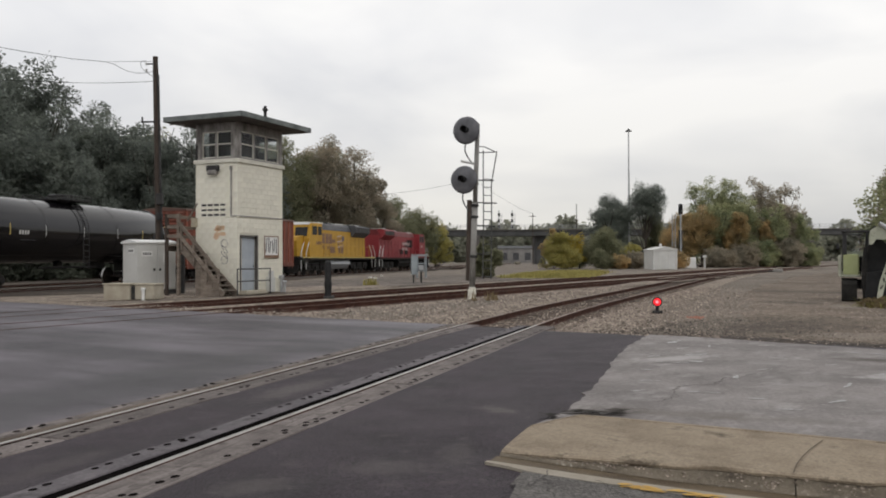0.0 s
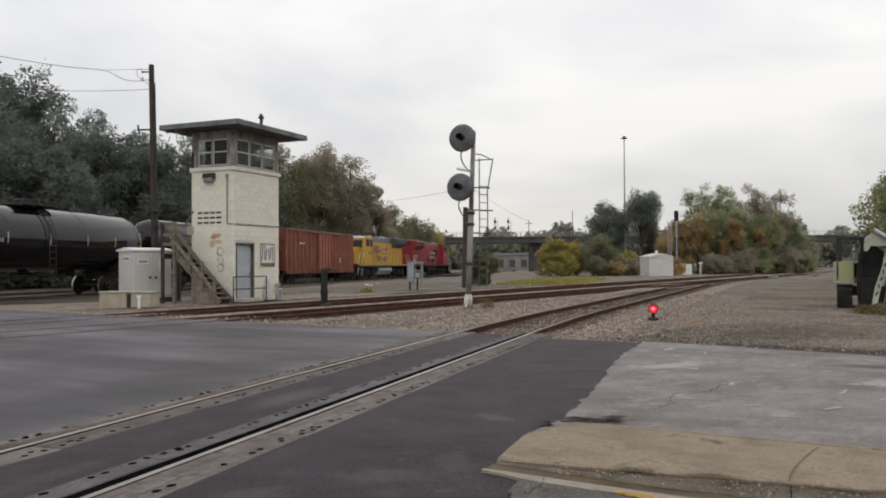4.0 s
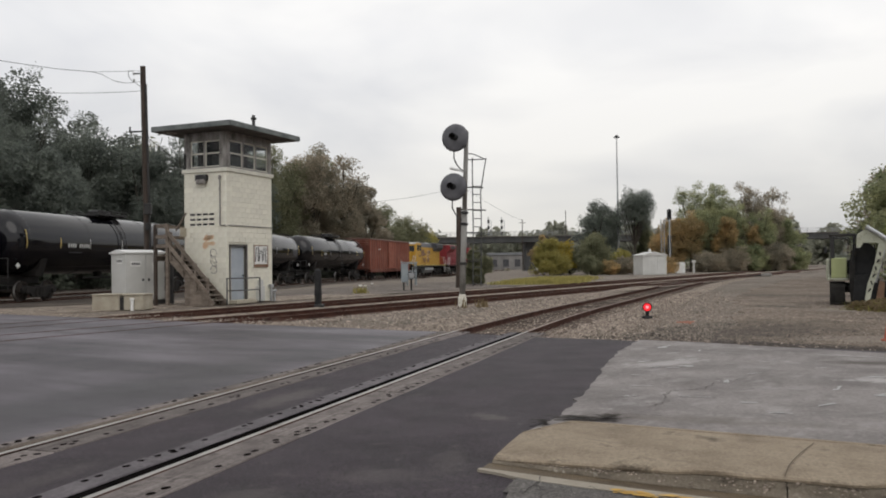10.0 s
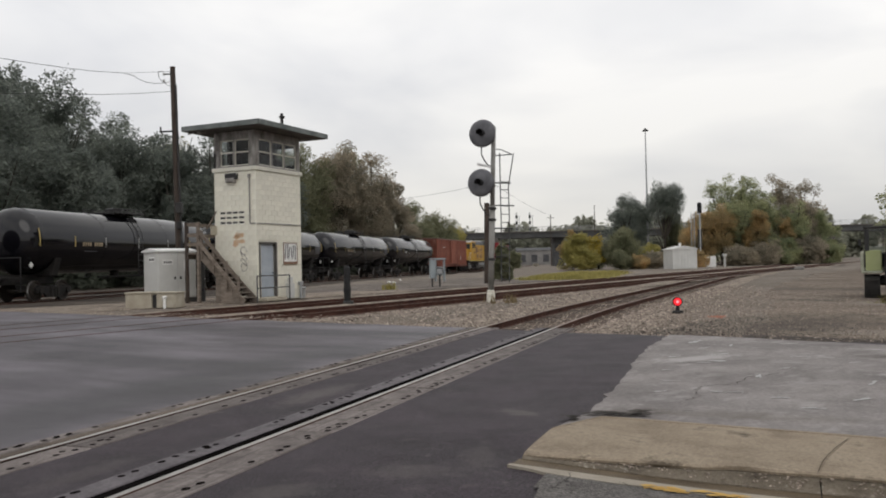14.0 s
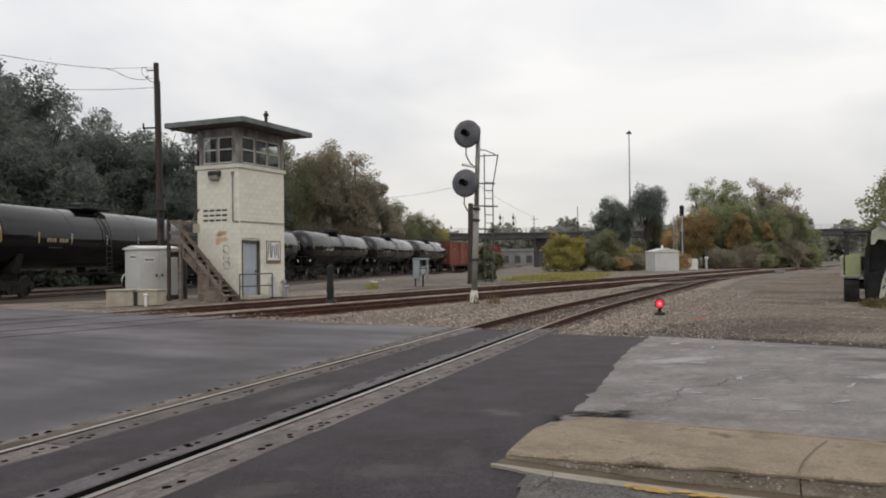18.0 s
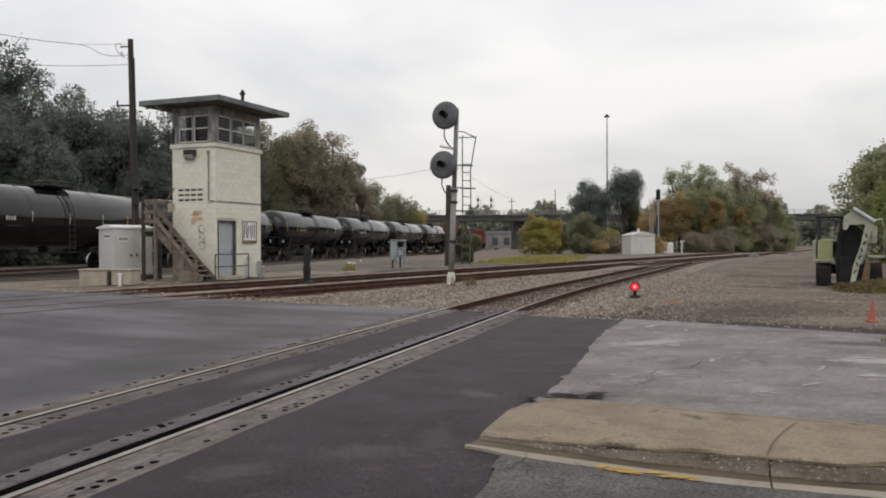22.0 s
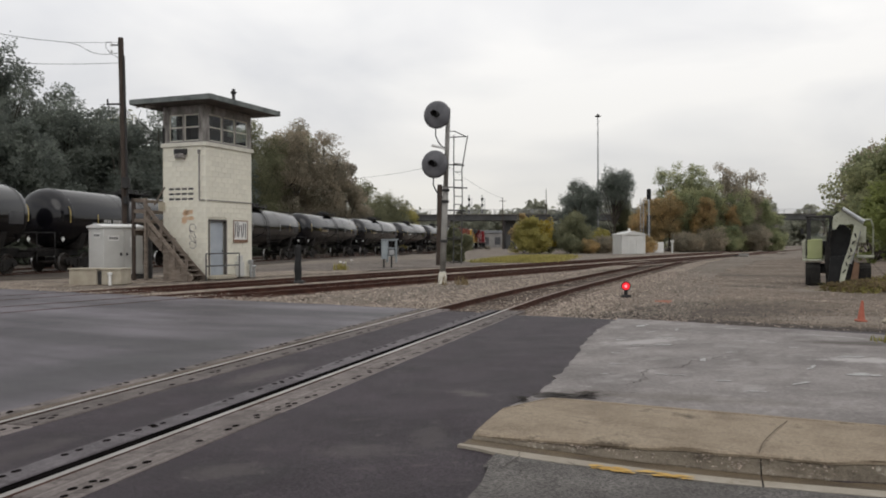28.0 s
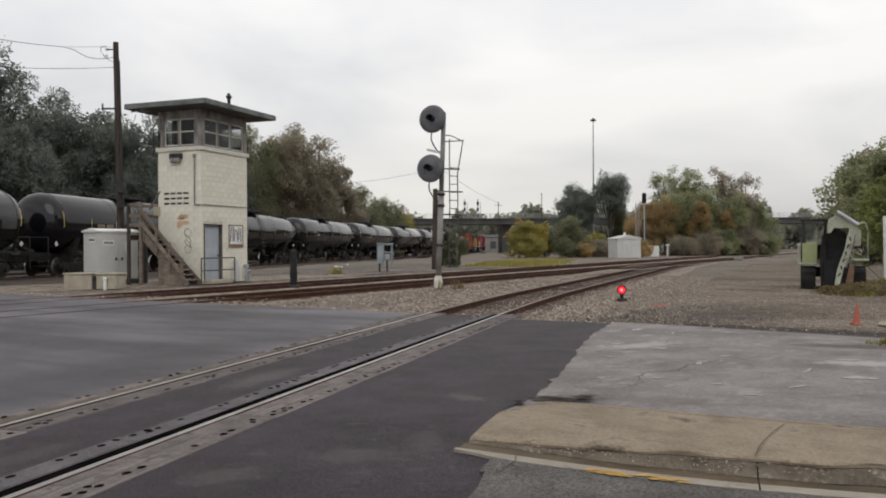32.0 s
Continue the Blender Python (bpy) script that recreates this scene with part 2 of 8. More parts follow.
# pale streaks: the sky's sheen on the road, put into the colour
add_streaks(M_ASPHSHEEN, 148, (5.0, 1.7, 1), 0.42, 0.72, (0.168, 0.149, 0.170), 0.85)
add_spot(M_ASPHSHEEN, (-4.1, 7.5), 71.6, (11.0, 1.1), (0.021, 0.018, 0.021), 0.75, 0.35, 1.2, 0.5)
add_streaks(M_ASPHSHEEN, 145, (5.0, 0.5, 1), 0.58, 0.70, (0.013, 0.0112, 0.0125), 0.7, (3, 7, 0))
add_streaks(M_ASPH, 20, (0.5, 0.22, 1), 0.60, 0.74, (0.10, 0.086, 0.078), 0.5, (1, 2, 0))
add_streaks(M_ASPH, 60, (2.2, 0.8, 1), 0.56, 0.70, (0.014, 0.0115, 0.013), 0.55, (4, 1, 0))
for _c, _a, _z, _m in (((0.5, 7.62), -50, (0.34, 0.2), 0.75), ((-1.15, 5.1), 30, (0.4, 0.25), 0.45), ((-1.58, 8.9), 70, (1.1, 0.3), 0.6), ((-0.4, 5.6), 10, (0.5, 0.3), 0.35), ((0.1, 6.0), 80, (0.6, 0.2), 0.3), ((-2.6, 5.6), 70, (0.8, 0.2), 0.3)):
    add_spot(M_ASPH, _c, _a, _z, (0.125, 0.110, 0.102), _m * 0.7, 0.9, 9.0, 0.5)
M_ASPH_OLD = surf("old_asphalt", (0.085, 0.078, 0.073), (0.17, 0.158, 0.148), 2.0, 0.9, 1.0, fine=55, stain=(0.05, 0.046, 0.044), stain_at=0.58, stain_scale=1.6, depth=0.015, grain=0.5, grain_scale=50)
M_CONC = surf("worn_concrete", (0.142, 0.128, 0.123), (0.268, 0.246, 0.236), 0.9, 0.8, 0.6, fine=30, stain=(0.36, 0.34, 0.328), stain_at=0.6, stain_scale=1.1, depth=0.006, spec=0.2, grain=0.14, grain_scale=24)
add_streaks(M_CONC, 40, (0.7, 0.45, 1), 0.55, 0.72, (0.40, 0.38, 0.37), 0.5, (2, 1, 0))
add_streaks(M_CONC, 55, (1.2, 0.5, 1), 0.56, 0.70, (0.10, 0.088, 0.083), 0.55, (7, 3, 0))
add_spot(M_CONC, (6.2, 10.9), -20, (1.5, 0.42), (0.075, 0.064, 0.055), 0.8, 0.7, 4.0, 0.4)
add_spot(M_CONC, (5.3, 9.4), -15, (0.9, 0.35), (0.46, 0.44, 0.43), 0.6, 0.9, 7.0, 0.4)
add_spot(M_CONC, (3.2, 11.4), 30, (1.0, 0.3), (0.46, 0.44, 0.43), 0.5, 0.9, 8.0, 0.4)
add_spot(M_CONC, (2.3, 7.25), -20, (1.6, 0.28), (0.10, 0.082, 0.065), 0.4, 0.9, 5.0, 0.5)
M_KERB = surf("kerb_concrete", (0.185, 0.145, 0.104), (0.365, 0.30, 0.222), 1.6, 0.9, 0.9, fine=45, stain=(0.095, 0.074, 0.052), stain_at=0.55, stain_scale=1.6, depth=0.012, grain=0.12, grain_scale=40)
add_streaks(M_KERB, -20.66, (1.6, 0.10, 1), 0.58, 0.70, (0.09, 0.072, 0.053), 0.4)
M_GRAVEL = surf("grey_gravel", (0.118, 0.092, 0.073), (0.25, 0.203, 0.16), 0.25, 0.95, 1.0, fine=11, stain=(0.08, 0.07, 0.06), stain_at=0.56, stain_scale=0.12, depth=0.08, grain=0.45, grain_scale=9)
add_spot(M_GRAVEL, (6.6, 17.0), 48, (4.6, 2.1), (0.050, 0.042, 0.036), 0.6, 0.9, 1.6, 0.6)
add_spot(M_GRAVEL, (6.4, 13.5), 138, (5.5, 0.8), (0.040, 0.034, 0.030), 0.9, 0.5, 3.0, 0.4)
add_spot(M_GRAVEL, (8.6, 14.6), -20, (3.0, 1.1), (0.27, 0.235, 0.195), 0.7, 0.5, 2.0)
add_spot(M_GRAVEL, (13.6, 36.0), -57, (22.0, 2.3), (0.095, 0.080, 0.066), 0.55, 0.7, 0.9, 0.6)
add_spot(M_GRAVEL, (12.4, 24.2), 20, (2.2, 1.2), (0.27, 0.24, 0.21), 0.8, 0.4, 1.2)
M_YARD = surf("dusty_yard", (0.082, 0.069, 0.060), (0.175, 0.148, 0.127), 0.4, 0.95, 0.9, fine=10, stain=(0.25, 0.215, 0.175), stain_at=0.56, stain_scale=0.3, depth=0.05, grain=0.45, grain_scale=5)
M_DIRT = surf("packed_dirt", (0.12, 0.10, 0.082), (0.22, 0.186, 0.152), 0.2, 0.95, 0.9, fine=10, stain=(0.085, 0.072, 0.058), stain_at=0.58, stain_scale=0.08, depth=0.05, grain=0.3, grain_scale=7)
M_BALLAST = surf("ballast", (0.155, 0.122, 0.097), (0.37, 0.312, 0.255), 1.5, 0.95, 1.0, fine=16, stain=(0.10, 0.078, 0.06), stain_at=0.58, stain_scale=0.4, depth=0.08, grain=0.5, grain_scale=11)
M_BEDDARK = surf("rust_stained_bed", (0.034, 0.022, 0.016), (0.095, 0.064, 0.048), 2.0, 0.95, 1.0, fine=16, stain=(0.17, 0.14, 0.11), stain_at=0.62, stain_scale=0.9, depth=0.06, grain=0.4, grain_scale=10)
M_BEDPALE = surf("brown_stained_ballast", (0.08, 0.058, 0.044), (0.27, 0.215, 0.168), 1.8, 0.95, 1.0, fine=16, stain=(0.06, 0.043, 0.033), stain_at=0.54, stain_scale=0.9, depth=0.07, grain=0.45, grain_scale=11)
M_STONE = surf("ballast_stone", (0.12, 0.097, 0.08), (0.40, 0.335, 0.28), 6.0, 0.95, 0.2, island=0.6)
M_STONEDK = surf("damp_stone", (0.035, 0.029, 0.025), (0.13, 0.108, 0.09), 6.0, 0.85, 0.2, island=0.6)
M_TIE = surf("creosoted_tie", (0.045, 0.033, 0.026), (0.11, 0.08, 0.063), 3.0, 0.95, 0.8, fine=30, each=0.3)
M_RUST = surf("rusty_rail_side", (0.048, 0.021, 0.015), (0.105, 0.048, 0.034), 3.0, 0.9, 0.5, fine=60)
M_RAILTOP = surf("worn_rail_head", (0.30, 0.28, 0.26), (0.48, 0.46, 0.44), 2.0, 0.4, 0.1, metal=0.9, fine=60)
M_RAILDULL = surf("dull_rail_head", (0.08, 0.05, 0.038), (0.16, 0.108, 0.083), 2.0, 0.6, 0.1, metal=0.2, fine=60)
M_RAILTAN = surf("tan_rail_head", (0.17, 0.125, 0.10), (0.28, 0.215, 0.175), 2.0, 0.5, 0.1, metal=0.3, fine=60)
M_PANEL = surf("crossing_panel", (0.096, 0.081, 0.076), (0.200, 0.173, 0.163), 2.6, 0.9, 0.7, fine=40, stain=(0.06, 0.05, 0.045), stain_at=0.56, stain_scale=2.8, each=0.2, grain=0.12, grain_scale=40)
add_streaks(M_PANEL, 0, (0.05, 1.6, 1), 0.55, 0.70, (0.05, 0.041, 0.038), 0.7)
add_streaks(M_PANEL, 0, (0.07, 2.2, 1), 0.56, 0.70, (0.32, 0.288, 0.272), 0.6, (3, 5, 0))
M_PANELGREY = surf("blue_grey_crossing_panel", (0.078, 0.069, 0.075), (0.150, 0.134, 0.142), 2.0, 0.8, 0.6, fine=40, stain=(0.05, 0.044, 0.045), stain_at=0.58, stain_scale=2.8, each=0.15, grain=0.12, grain_scale=40)
add_streaks(M_PANELGREY, 0, (0.06, 1.8, 1), 0.56, 0.72, (0.22, 0.20, 0.205), 0.5, (2, 1, 0))
M_GRASSG = surf("grassy_earth", (0.14, 0.13, 0.05), (0.30, 0.27, 0.11), 0.6, 0.95, 0.8, fine=10, depth=0.05)
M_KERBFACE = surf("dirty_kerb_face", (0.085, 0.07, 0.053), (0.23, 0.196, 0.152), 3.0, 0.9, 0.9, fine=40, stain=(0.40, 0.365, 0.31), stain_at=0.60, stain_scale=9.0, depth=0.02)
M_GUTDIRT = surf("gutter_dirt", (0.055, 0.039, 0.024), (0.13, 0.097, 0.06), 2.0, 0.7, 0.5, fine=40, stain=(0.05, 0.04, 0.028), stain_at=0.6, stain_scale=3.0)
M_GUTPALE = surf("gutter_edge", (0.24, 0.21, 0.165), (0.36, 0.325, 0.27), 2.5, 0.85, 0.5, fine=60, stain=(0.16, 0.13, 0.09), stain_at=0.6, stain_scale=3.0)
M_PANELBR = surf("muddy_timber_strip", (0.075, 0.058, 0.045), (0.15, 0.12, 0.095), 2.0, 0.9, 0.8, fine=40, each=0.2)
M_SOIL = surf("dark_soil", (0.035, 0.028, 0.022), (0.085, 0.07, 0.055), 1.5, 0.95, 1.0, fine=14, depth=0.06)
M_CRACK = surf("crack_dirt", (0.045, 0.041, 0.037), (0.075, 0.068, 0.06), 6, 0.95, 0.2)
M_CINDER = surf("dark_cinders", (0.038, 0.031, 0.026), (0.10, 0.081, 0.066), 0.4, 0.95, 1.0, fine=9, stain=(0.15, 0.125, 0.095), stain_at=0.6, stain_scale=0.2, depth=0.06, grain=0.35, grain_scale=8)
M_GROOVESHADE = surf("groove_shade", (0.004, 0.004, 0.004), (0.009, 0.008, 0.008), 4, 0.95, 0.1, spec=0.0)
M_WASH = surf("dark_dirt_wash", (0.022, 0.018, 0.015), (0.06, 0.05, 0.042), 3, 0.9, 0.6, fine=40)
M_HOLESHADE = surf("hole_shade", (0.006, 0.005, 0.005), (0.012, 0.010, 0.010), 4, 0.95, 0.1, spec=0.0)
M_BLOCK = surf("painted_block", (0.72, 0.69, 0.58), (0.82, 0.80, 0.70), 0.8, 0.75, 0.3, fine=50, stain=(0.62, 0.57, 0.45), stain_at=0.64, stain_scale=0.9, each=0.05)
M_JOINT = surf("block_joint", (0.67, 0.64, 0.54), (0.76, 0.74, 0.64), 2, 0.9, 0.3)
M_BAND = surf("dirty_white_paint", (0.60, 0.58, 0.50), (0.76, 0.74, 0.66), 1.5, 0.8, 0.3)
M_FRAMEP = surf("peeling_grey_paint", (0.11, 0.10, 0.096), (0.40, 0.38, 0.355), 3.5, 0.85, 0.4, fine=30, stretch=(1, 1, 0.4))
M_ROOF = surf("weathered_roof", (0.07, 0.075, 0.075), (0.14, 0.145, 0.14), 1.2, 0.85, 0.4)
M_FASCIA = surf("faded_teal_fascia", (0.085, 0.098, 0.096), (0.21, 0.228, 0.222), 2.0, 0.8, 0.3)
M_SOFFIT = surf("old_soffit", (0.07, 0.064, 0.06), (0.14, 0.13, 0.12), 1.5, 0.9, 0.3)
M_DARKIN = surf("dark_interior", (0.03, 0.03, 0.03), (0.06, 0.058, 0.055), 2, 0.95, 0.1)
M_GLASS = glassy("window_glass", (0.66, 0.69, 0.69))
M_CABGLASS = glassy("clear_cab_glass", (0.82, 0.85, 0.85))
M_DOORB = surf("grey_blue_door", (0.36, 0.40, 0.45), (0.45, 0.49, 0.53), 2, 0.6, 0.2)
M_BROWN = surf("brown_board", (0.20, 0.12, 0.08), (0.30, 0.19, 0.13), 3, 0.85, 0.3)
M_BLACKP = surf("black_spray_paint", (0.02, 0.02, 0.022), (0.045, 0.045, 0.047), 5, 0.7, 0.1)
M_OLDRED = surf("faded_orange_paint", (0.62, 0.40, 0.24), (0.72, 0.56, 0.40), 4, 0.85, 0.2)
M_PINKMARK = surf("faded_red_marking_paint", (0.30, 0.13, 0.095), (0.40, 0.20, 0.15), 4, 0.9, 0.2)
M_WOOD = surf("weathered_timber", (0.13, 0.105, 0.085), (0.25, 0.21, 0.175), 3.0, 0.9, 0.6, fine=40, each=0.18, stretch=(1, 1, 3))
M_POLE = surf("dark_pole_timber", (0.035, 0.026, 0.022), (0.09, 0.07, 0.058), 2.5, 0.9, 0.6, fine=30, stretch=(3, 3, 0.3))
M_CAB = surf("grey_painted_steel", (0.52, 0.52, 0.50), (0.62, 0.62, 0.60), 1.0, 0.5, 0.1, fine=20, stain=(0.42, 0.40, 0.36), stain_at=0.66)
M_CABTOP = surf("pale_cabinet_roof", (0.70, 0.70, 0.69), (0.8, 0.8, 0.79), 1.0, 0.5, 0.1)
M_CONCBOX = surf("weathered_concrete_box", (0.33, 0.29, 0.225), (0.47, 0.43, 0.35), 2.0, 0.9, 0.4)
M_STEEL = surf("galvanised_steel", (0.33, 0.34, 0.35), (0.47, 0.48, 0.49), 3.0, 0.5, 0.15, metal=0.6)
M_DARKSTEEL = surf("dark_steel", (0.025, 0.025, 0.027), (0.06, 0.058, 0.056), 3.0, 0.6, 0.2, metal=0.2)
M_LADDER = surf("dull_ladder_steel", (0.06, 0.06, 0.06), (0.13, 0.13, 0.128), 3.0, 0.65, 0.15, metal=0.2)
M_SIGMAST = surf("silver_mast_paint", (0.20, 0.195, 0.185), (0.34, 0.33, 0.31), 2.0, 0.7, 0.2, metal=0.2)
M_DISC = surf("signal_disc_paint", (0.085, 0.085, 0.095), (0.15, 0.15, 0.162), 3.0, 0.55, 0.1)
M_BLACK = surf("flat_black", (0.012, 0.012, 0.013), (0.03, 0.03, 0.031), 3.0, 0.7, 0.1)
M_WHITE = surf("white_paint", (0.72, 0.72, 0.70), (0.82, 0.82, 0.80), 2.0, 0.6, 0.1)
M_TANK = surf("glossy_black_tank", (0.0032, 0.0032, 0.0042), (0.007, 0.0068, 0.009), 0.5, 0.05, 0.012, fine=6, spec=0.42, stretch=(1, 1, 0.3))
M_TANK2 = surf("dusty_black_tank", (0.005, 0.005, 0.0055), (0.012, 0.011, 0.0125), 0.6, 0.08, 0.012, fine=6, spec=0.43, stretch=(1, 1, 0.3))
M_TRUCK = surf("oily_truck_steel", (0.009, 0.008, 0.008), (0.024, 0.021, 0.019), 2.0, 0.8, 0.3)
M_WHEEL = surf("wheel_steel", (0.022, 0.018, 0.015), (0.05, 0.04, 0.034), 3.0, 0.65, 0.2, metal=0.2)
M_TREAD = surf("bright_tread", (0.35, 0.34, 0.33), (0.5, 0.49, 0.48), 3.0, 0.35, 0.0, metal=0.9)
M_YELLOW = surf("reflective_yellow", (0.46, 0.35, 0.11), (0.56, 0.43, 0.15), 3.0, 0.5, 0.0)
M_LETTER = surf("pale_lettering", (0.55, 0.55, 0.53), (0.66, 0.66, 0.64), 5.0, 0.7, 0.0)
M_TANLET = surf("tan_lettering", (0.34, 0.27, 0.17), (0.45, 0.36, 0.24), 5.0, 0.7, 0.0)
M_UPY = surf("locomotive_yellow", (0.42, 0.235, 0.025), (0.54, 0.315, 0.04), 0.8, 0.5, 0.1, fine=8, stain=(0.30, 0.18, 0.04), stain_at=0.6)
M_UPG = surf("locomotive_grey", (0.045, 0.046, 0.05), (0.09, 0.09, 0.095), 1.0, 0.55, 0.1)
M_CPR = surf("locomotive_red", (0.19, 0.020, 0.025), (0.26, 0.034, 0.040), 0.8, 0.5, 0.1, fine=8, stain=(0.15, 0.016, 0.018), stain_at=0.6)
M_CPRD = surf("sooty_dark_red", (0.09, 0.014, 0.015), (0.16, 0.022, 0.024), 0.8, 0.6, 0.1, fine=8)
M_BOXR = surf("boxcar_oxide_red", (0.11, 0.036, 0.025), (0.20, 0.066, 0.044), 0.9, 0.75, 0.2, fine=9, stain=(0.12, 0.045, 0.03), stain_at=0.6, stain_scale=0.8)
M_BOXD = surf("boxcar_faded_red", (0.25, 0.078, 0.05), (0.33, 0.115, 0.075), 0.9, 0.75, 0.2, fine=9)
add_streaks(M_BOXR, 0, (0.3, 0.3, 1.8), 0.54, 0.70, (0.34, 0.19, 0.14), 0.55)
add_streaks(M_BOXD, 0, (0.2, 0.2, 1.5), 0.52, 0.70, (0.40, 0.24, 0.18), 0.6)
M_BOXROOF = surf("boxcar_roof", (0.10, 0.06, 0.05), (0.17, 0.10, 0.08), 1.0, 0.8, 0.2)
M_BARK = surf("bark", (0.045, 0.038, 0.032), (0.11, 0.095, 0.08), 4.0, 0.95, 0.7, fine=18)
M_LEAFDK = leafy("dark_green_leaves", (0.14, 0.16, 0.145), (0.295, 0.322, 0.273))
M_LEAFG = leafy("green_leaves", (0.18, 0.19, 0.115), (0.34, 0.335, 0.21))
M_LEAFB = leafy("bronze_leaves", (0.235, 0.225, 0.175), (0.53, 0.445, 0.335))
# green paled for distance: the haze is put into the leaf colour
M_LEAFHAZE = leafy("haze_pale_green_leaves", (0.235, 0.28, 0.165), (0.54, 0.53, 0.30))
M_LEAFY = leafy("yellow_leaves", (0.36, 0.28, 0.05), (0.62, 0.47, 0.10))
M_LEAFO = leafy("orange_leaves", (0.29, 0.25, 0.145), (0.68, 0.47, 0.23))
M_LEAFOL = leafy("olive_leaves", (0.33, 0.30, 0.10), (0.56, 0.49, 0.18))
M_LEAFL = leafy("light_green_leaves", (0.20, 0.235, 0.08), (0.38, 0.41, 0.16))
M_THICKET = leafy("dark_thicket_leaves", (0.06, 0.068, 0.054), (0.125, 0.138, 0.105))
M_GRASS = leafy("dry_grass", (0.24, 0.22, 0.07), (0.45, 0.39, 0.15), False)
M_WEED = leafy("green_weeds", (0.20, 0.19, 0.06), (0.40, 0.36, 0.13), False)
M_DRYWEED = leafy("dry_weeds", (0.15, 0.115, 0.065), (0.30, 0.235, 0.14), False)
# haze over the long distance is mixed into this leaf colour
M_FARTREE = leafy("haze_pale_distant_leaves", (0.26, 0.27, 0.22), (0.40, 0.40, 0.31))
M_BRIDGE = surf("bridge_girder", (0.055, 0.058, 0.06), (0.10, 0.10, 0.10), 0.4, 0.8, 0.2)
M_PIER = surf("bridge_pier", (0.11, 0.10, 0.095), (0.19, 0.18, 0.165), 0.5, 0.9, 0.2)
M_LIME = surf("lime_machine_paint", (0.33, 0.37, 0.17), (0.44, 0.47, 0.25), 1.5, 0.5, 0.1, stain=(0.35, 0.36, 0.2), stain_at=0.64)
M_CREAM = surf("cream_machine_paint", (0.34, 0.35, 0.27), (0.52, 0.53, 0.43), 2.5, 0.55, 0.2, stain=(0.13, 0.115, 0.085), stain_at=0.55, stain_scale=4)
M_RUBBER = surf("rubber", (0.018, 0.017, 0.016), (0.045, 0.042, 0.038), 4.0, 0.85, 0.4)
M_ORANGE = surf("cone_orange", (0.36, 0.10, 0.065), (0.46, 0.16, 0.11), 3.0, 0.7, 0.1)
M_REDLAMP = glow("red_lamp_lens", (0.85, 0.02, 0.03), 1.1)
M_REDCORE = glow("red_lamp_core", (1.0, 0.16, 0.18), 1.9)
M_PALEBLUE = surf("pale_blue_cabinet", (0.27, 0.31, 0.33), (0.38, 0.42, 0.44), 2.0, 0.6, 0.1)
M_REDBLUE = surf("emblem_pale", (0.40, 0.31, 0.30), (0.52, 0.43, 0.41), 4.0, 0.6, 0.0)
M_BLUEP = surf("emblem_blue", (0.07, 0.07, 0.13), (0.12, 0.11, 0.18), 4.0, 0.6, 0.0)
M_GUTTERP = surf("worn_yellow_line", (0.45, 0.27, 0.07), (0.60, 0.40, 0.13), 6.0, 0.85, 0.3, stain=(0.2, 0.17, 0.14), stain_at=0.55, stain_scale=6)
M_CHALK = surf("pale_scuff", (0.32, 0.315, 0.31), (0.47, 0.465, 0.455), 6.0, 0.9, 0.2)
M_WARM = surf("pale_far_building", (0.15, 0.145, 0.14), (0.26, 0.25, 0.24), 0.3, 0.8, 0.1)


# ---- mesh helpers ----
def box(bm, c, s, bevel=0.0, m=None):
    """A block centred at c with full sizes s."""
    r = bmesh.ops.create_cube(bm, size=1.0)
    vs = r["verts"]
    bmesh.ops.scale(bm, vec=Vector(s), verts=vs)
    if bevel:
        es = list({e for v in vs for e in v.link_edges})
        vs = list({v for f in bmesh.ops.bevel(bm, geom=es, offset=bevel, segments=1, affect="EDGES")["faces"] for v in f.verts} | {v for v in vs if v.is_valid})
    bmesh.ops.translate(bm, vec=Vector(c), verts=vs)
    if m is not None:
        bmesh.ops.transform(bm, matrix=m, verts=vs)
    return vs


def rod(bm, p0, p1, r0, r1=None, seg=8):
    """A round bar from p0 to p1."""
    p0, p1 = Vector(p0), Vector(p1)
    d = p1 - p0
    q = d.to_track_quat("Z", "Y").to_matrix().to_4x4()
    m = Matrix.Translation((p0 + p1) / 2) @ q
    return bmesh.ops.create_cone(bm, cap_ends=True, segments=seg, radius1=r0, radius2=r0 if r1 is None else r1, depth=max(d.length, 1e-4), matrix=m)["verts"]


def bar(bm, p0, p1, w, h):
    """A square bar from p0 to p1, w wide and h high."""
    p0, p1 = Vector(p0), Vector(p1)
    d = p1 - p0
    x = d.cross(Vector((0, 0, 1)))
    x = x.normalized() if x.length > 1e-6 else Vector((1, 0, 0))
    y = d.normalized()
    z = x.cross(y)
    m = Matrix((x, y, z)).transposed().to_4x4()
    m.translation = (p0 + p1) / 2
    return box(bm, (0, 0, 0), (w, d.length, h), 0, m)


def wire(bm, pts, r, seg=6):
    for a, b in zip(pts, pts[1:]):
        rod(bm, a, b, r, r, seg)


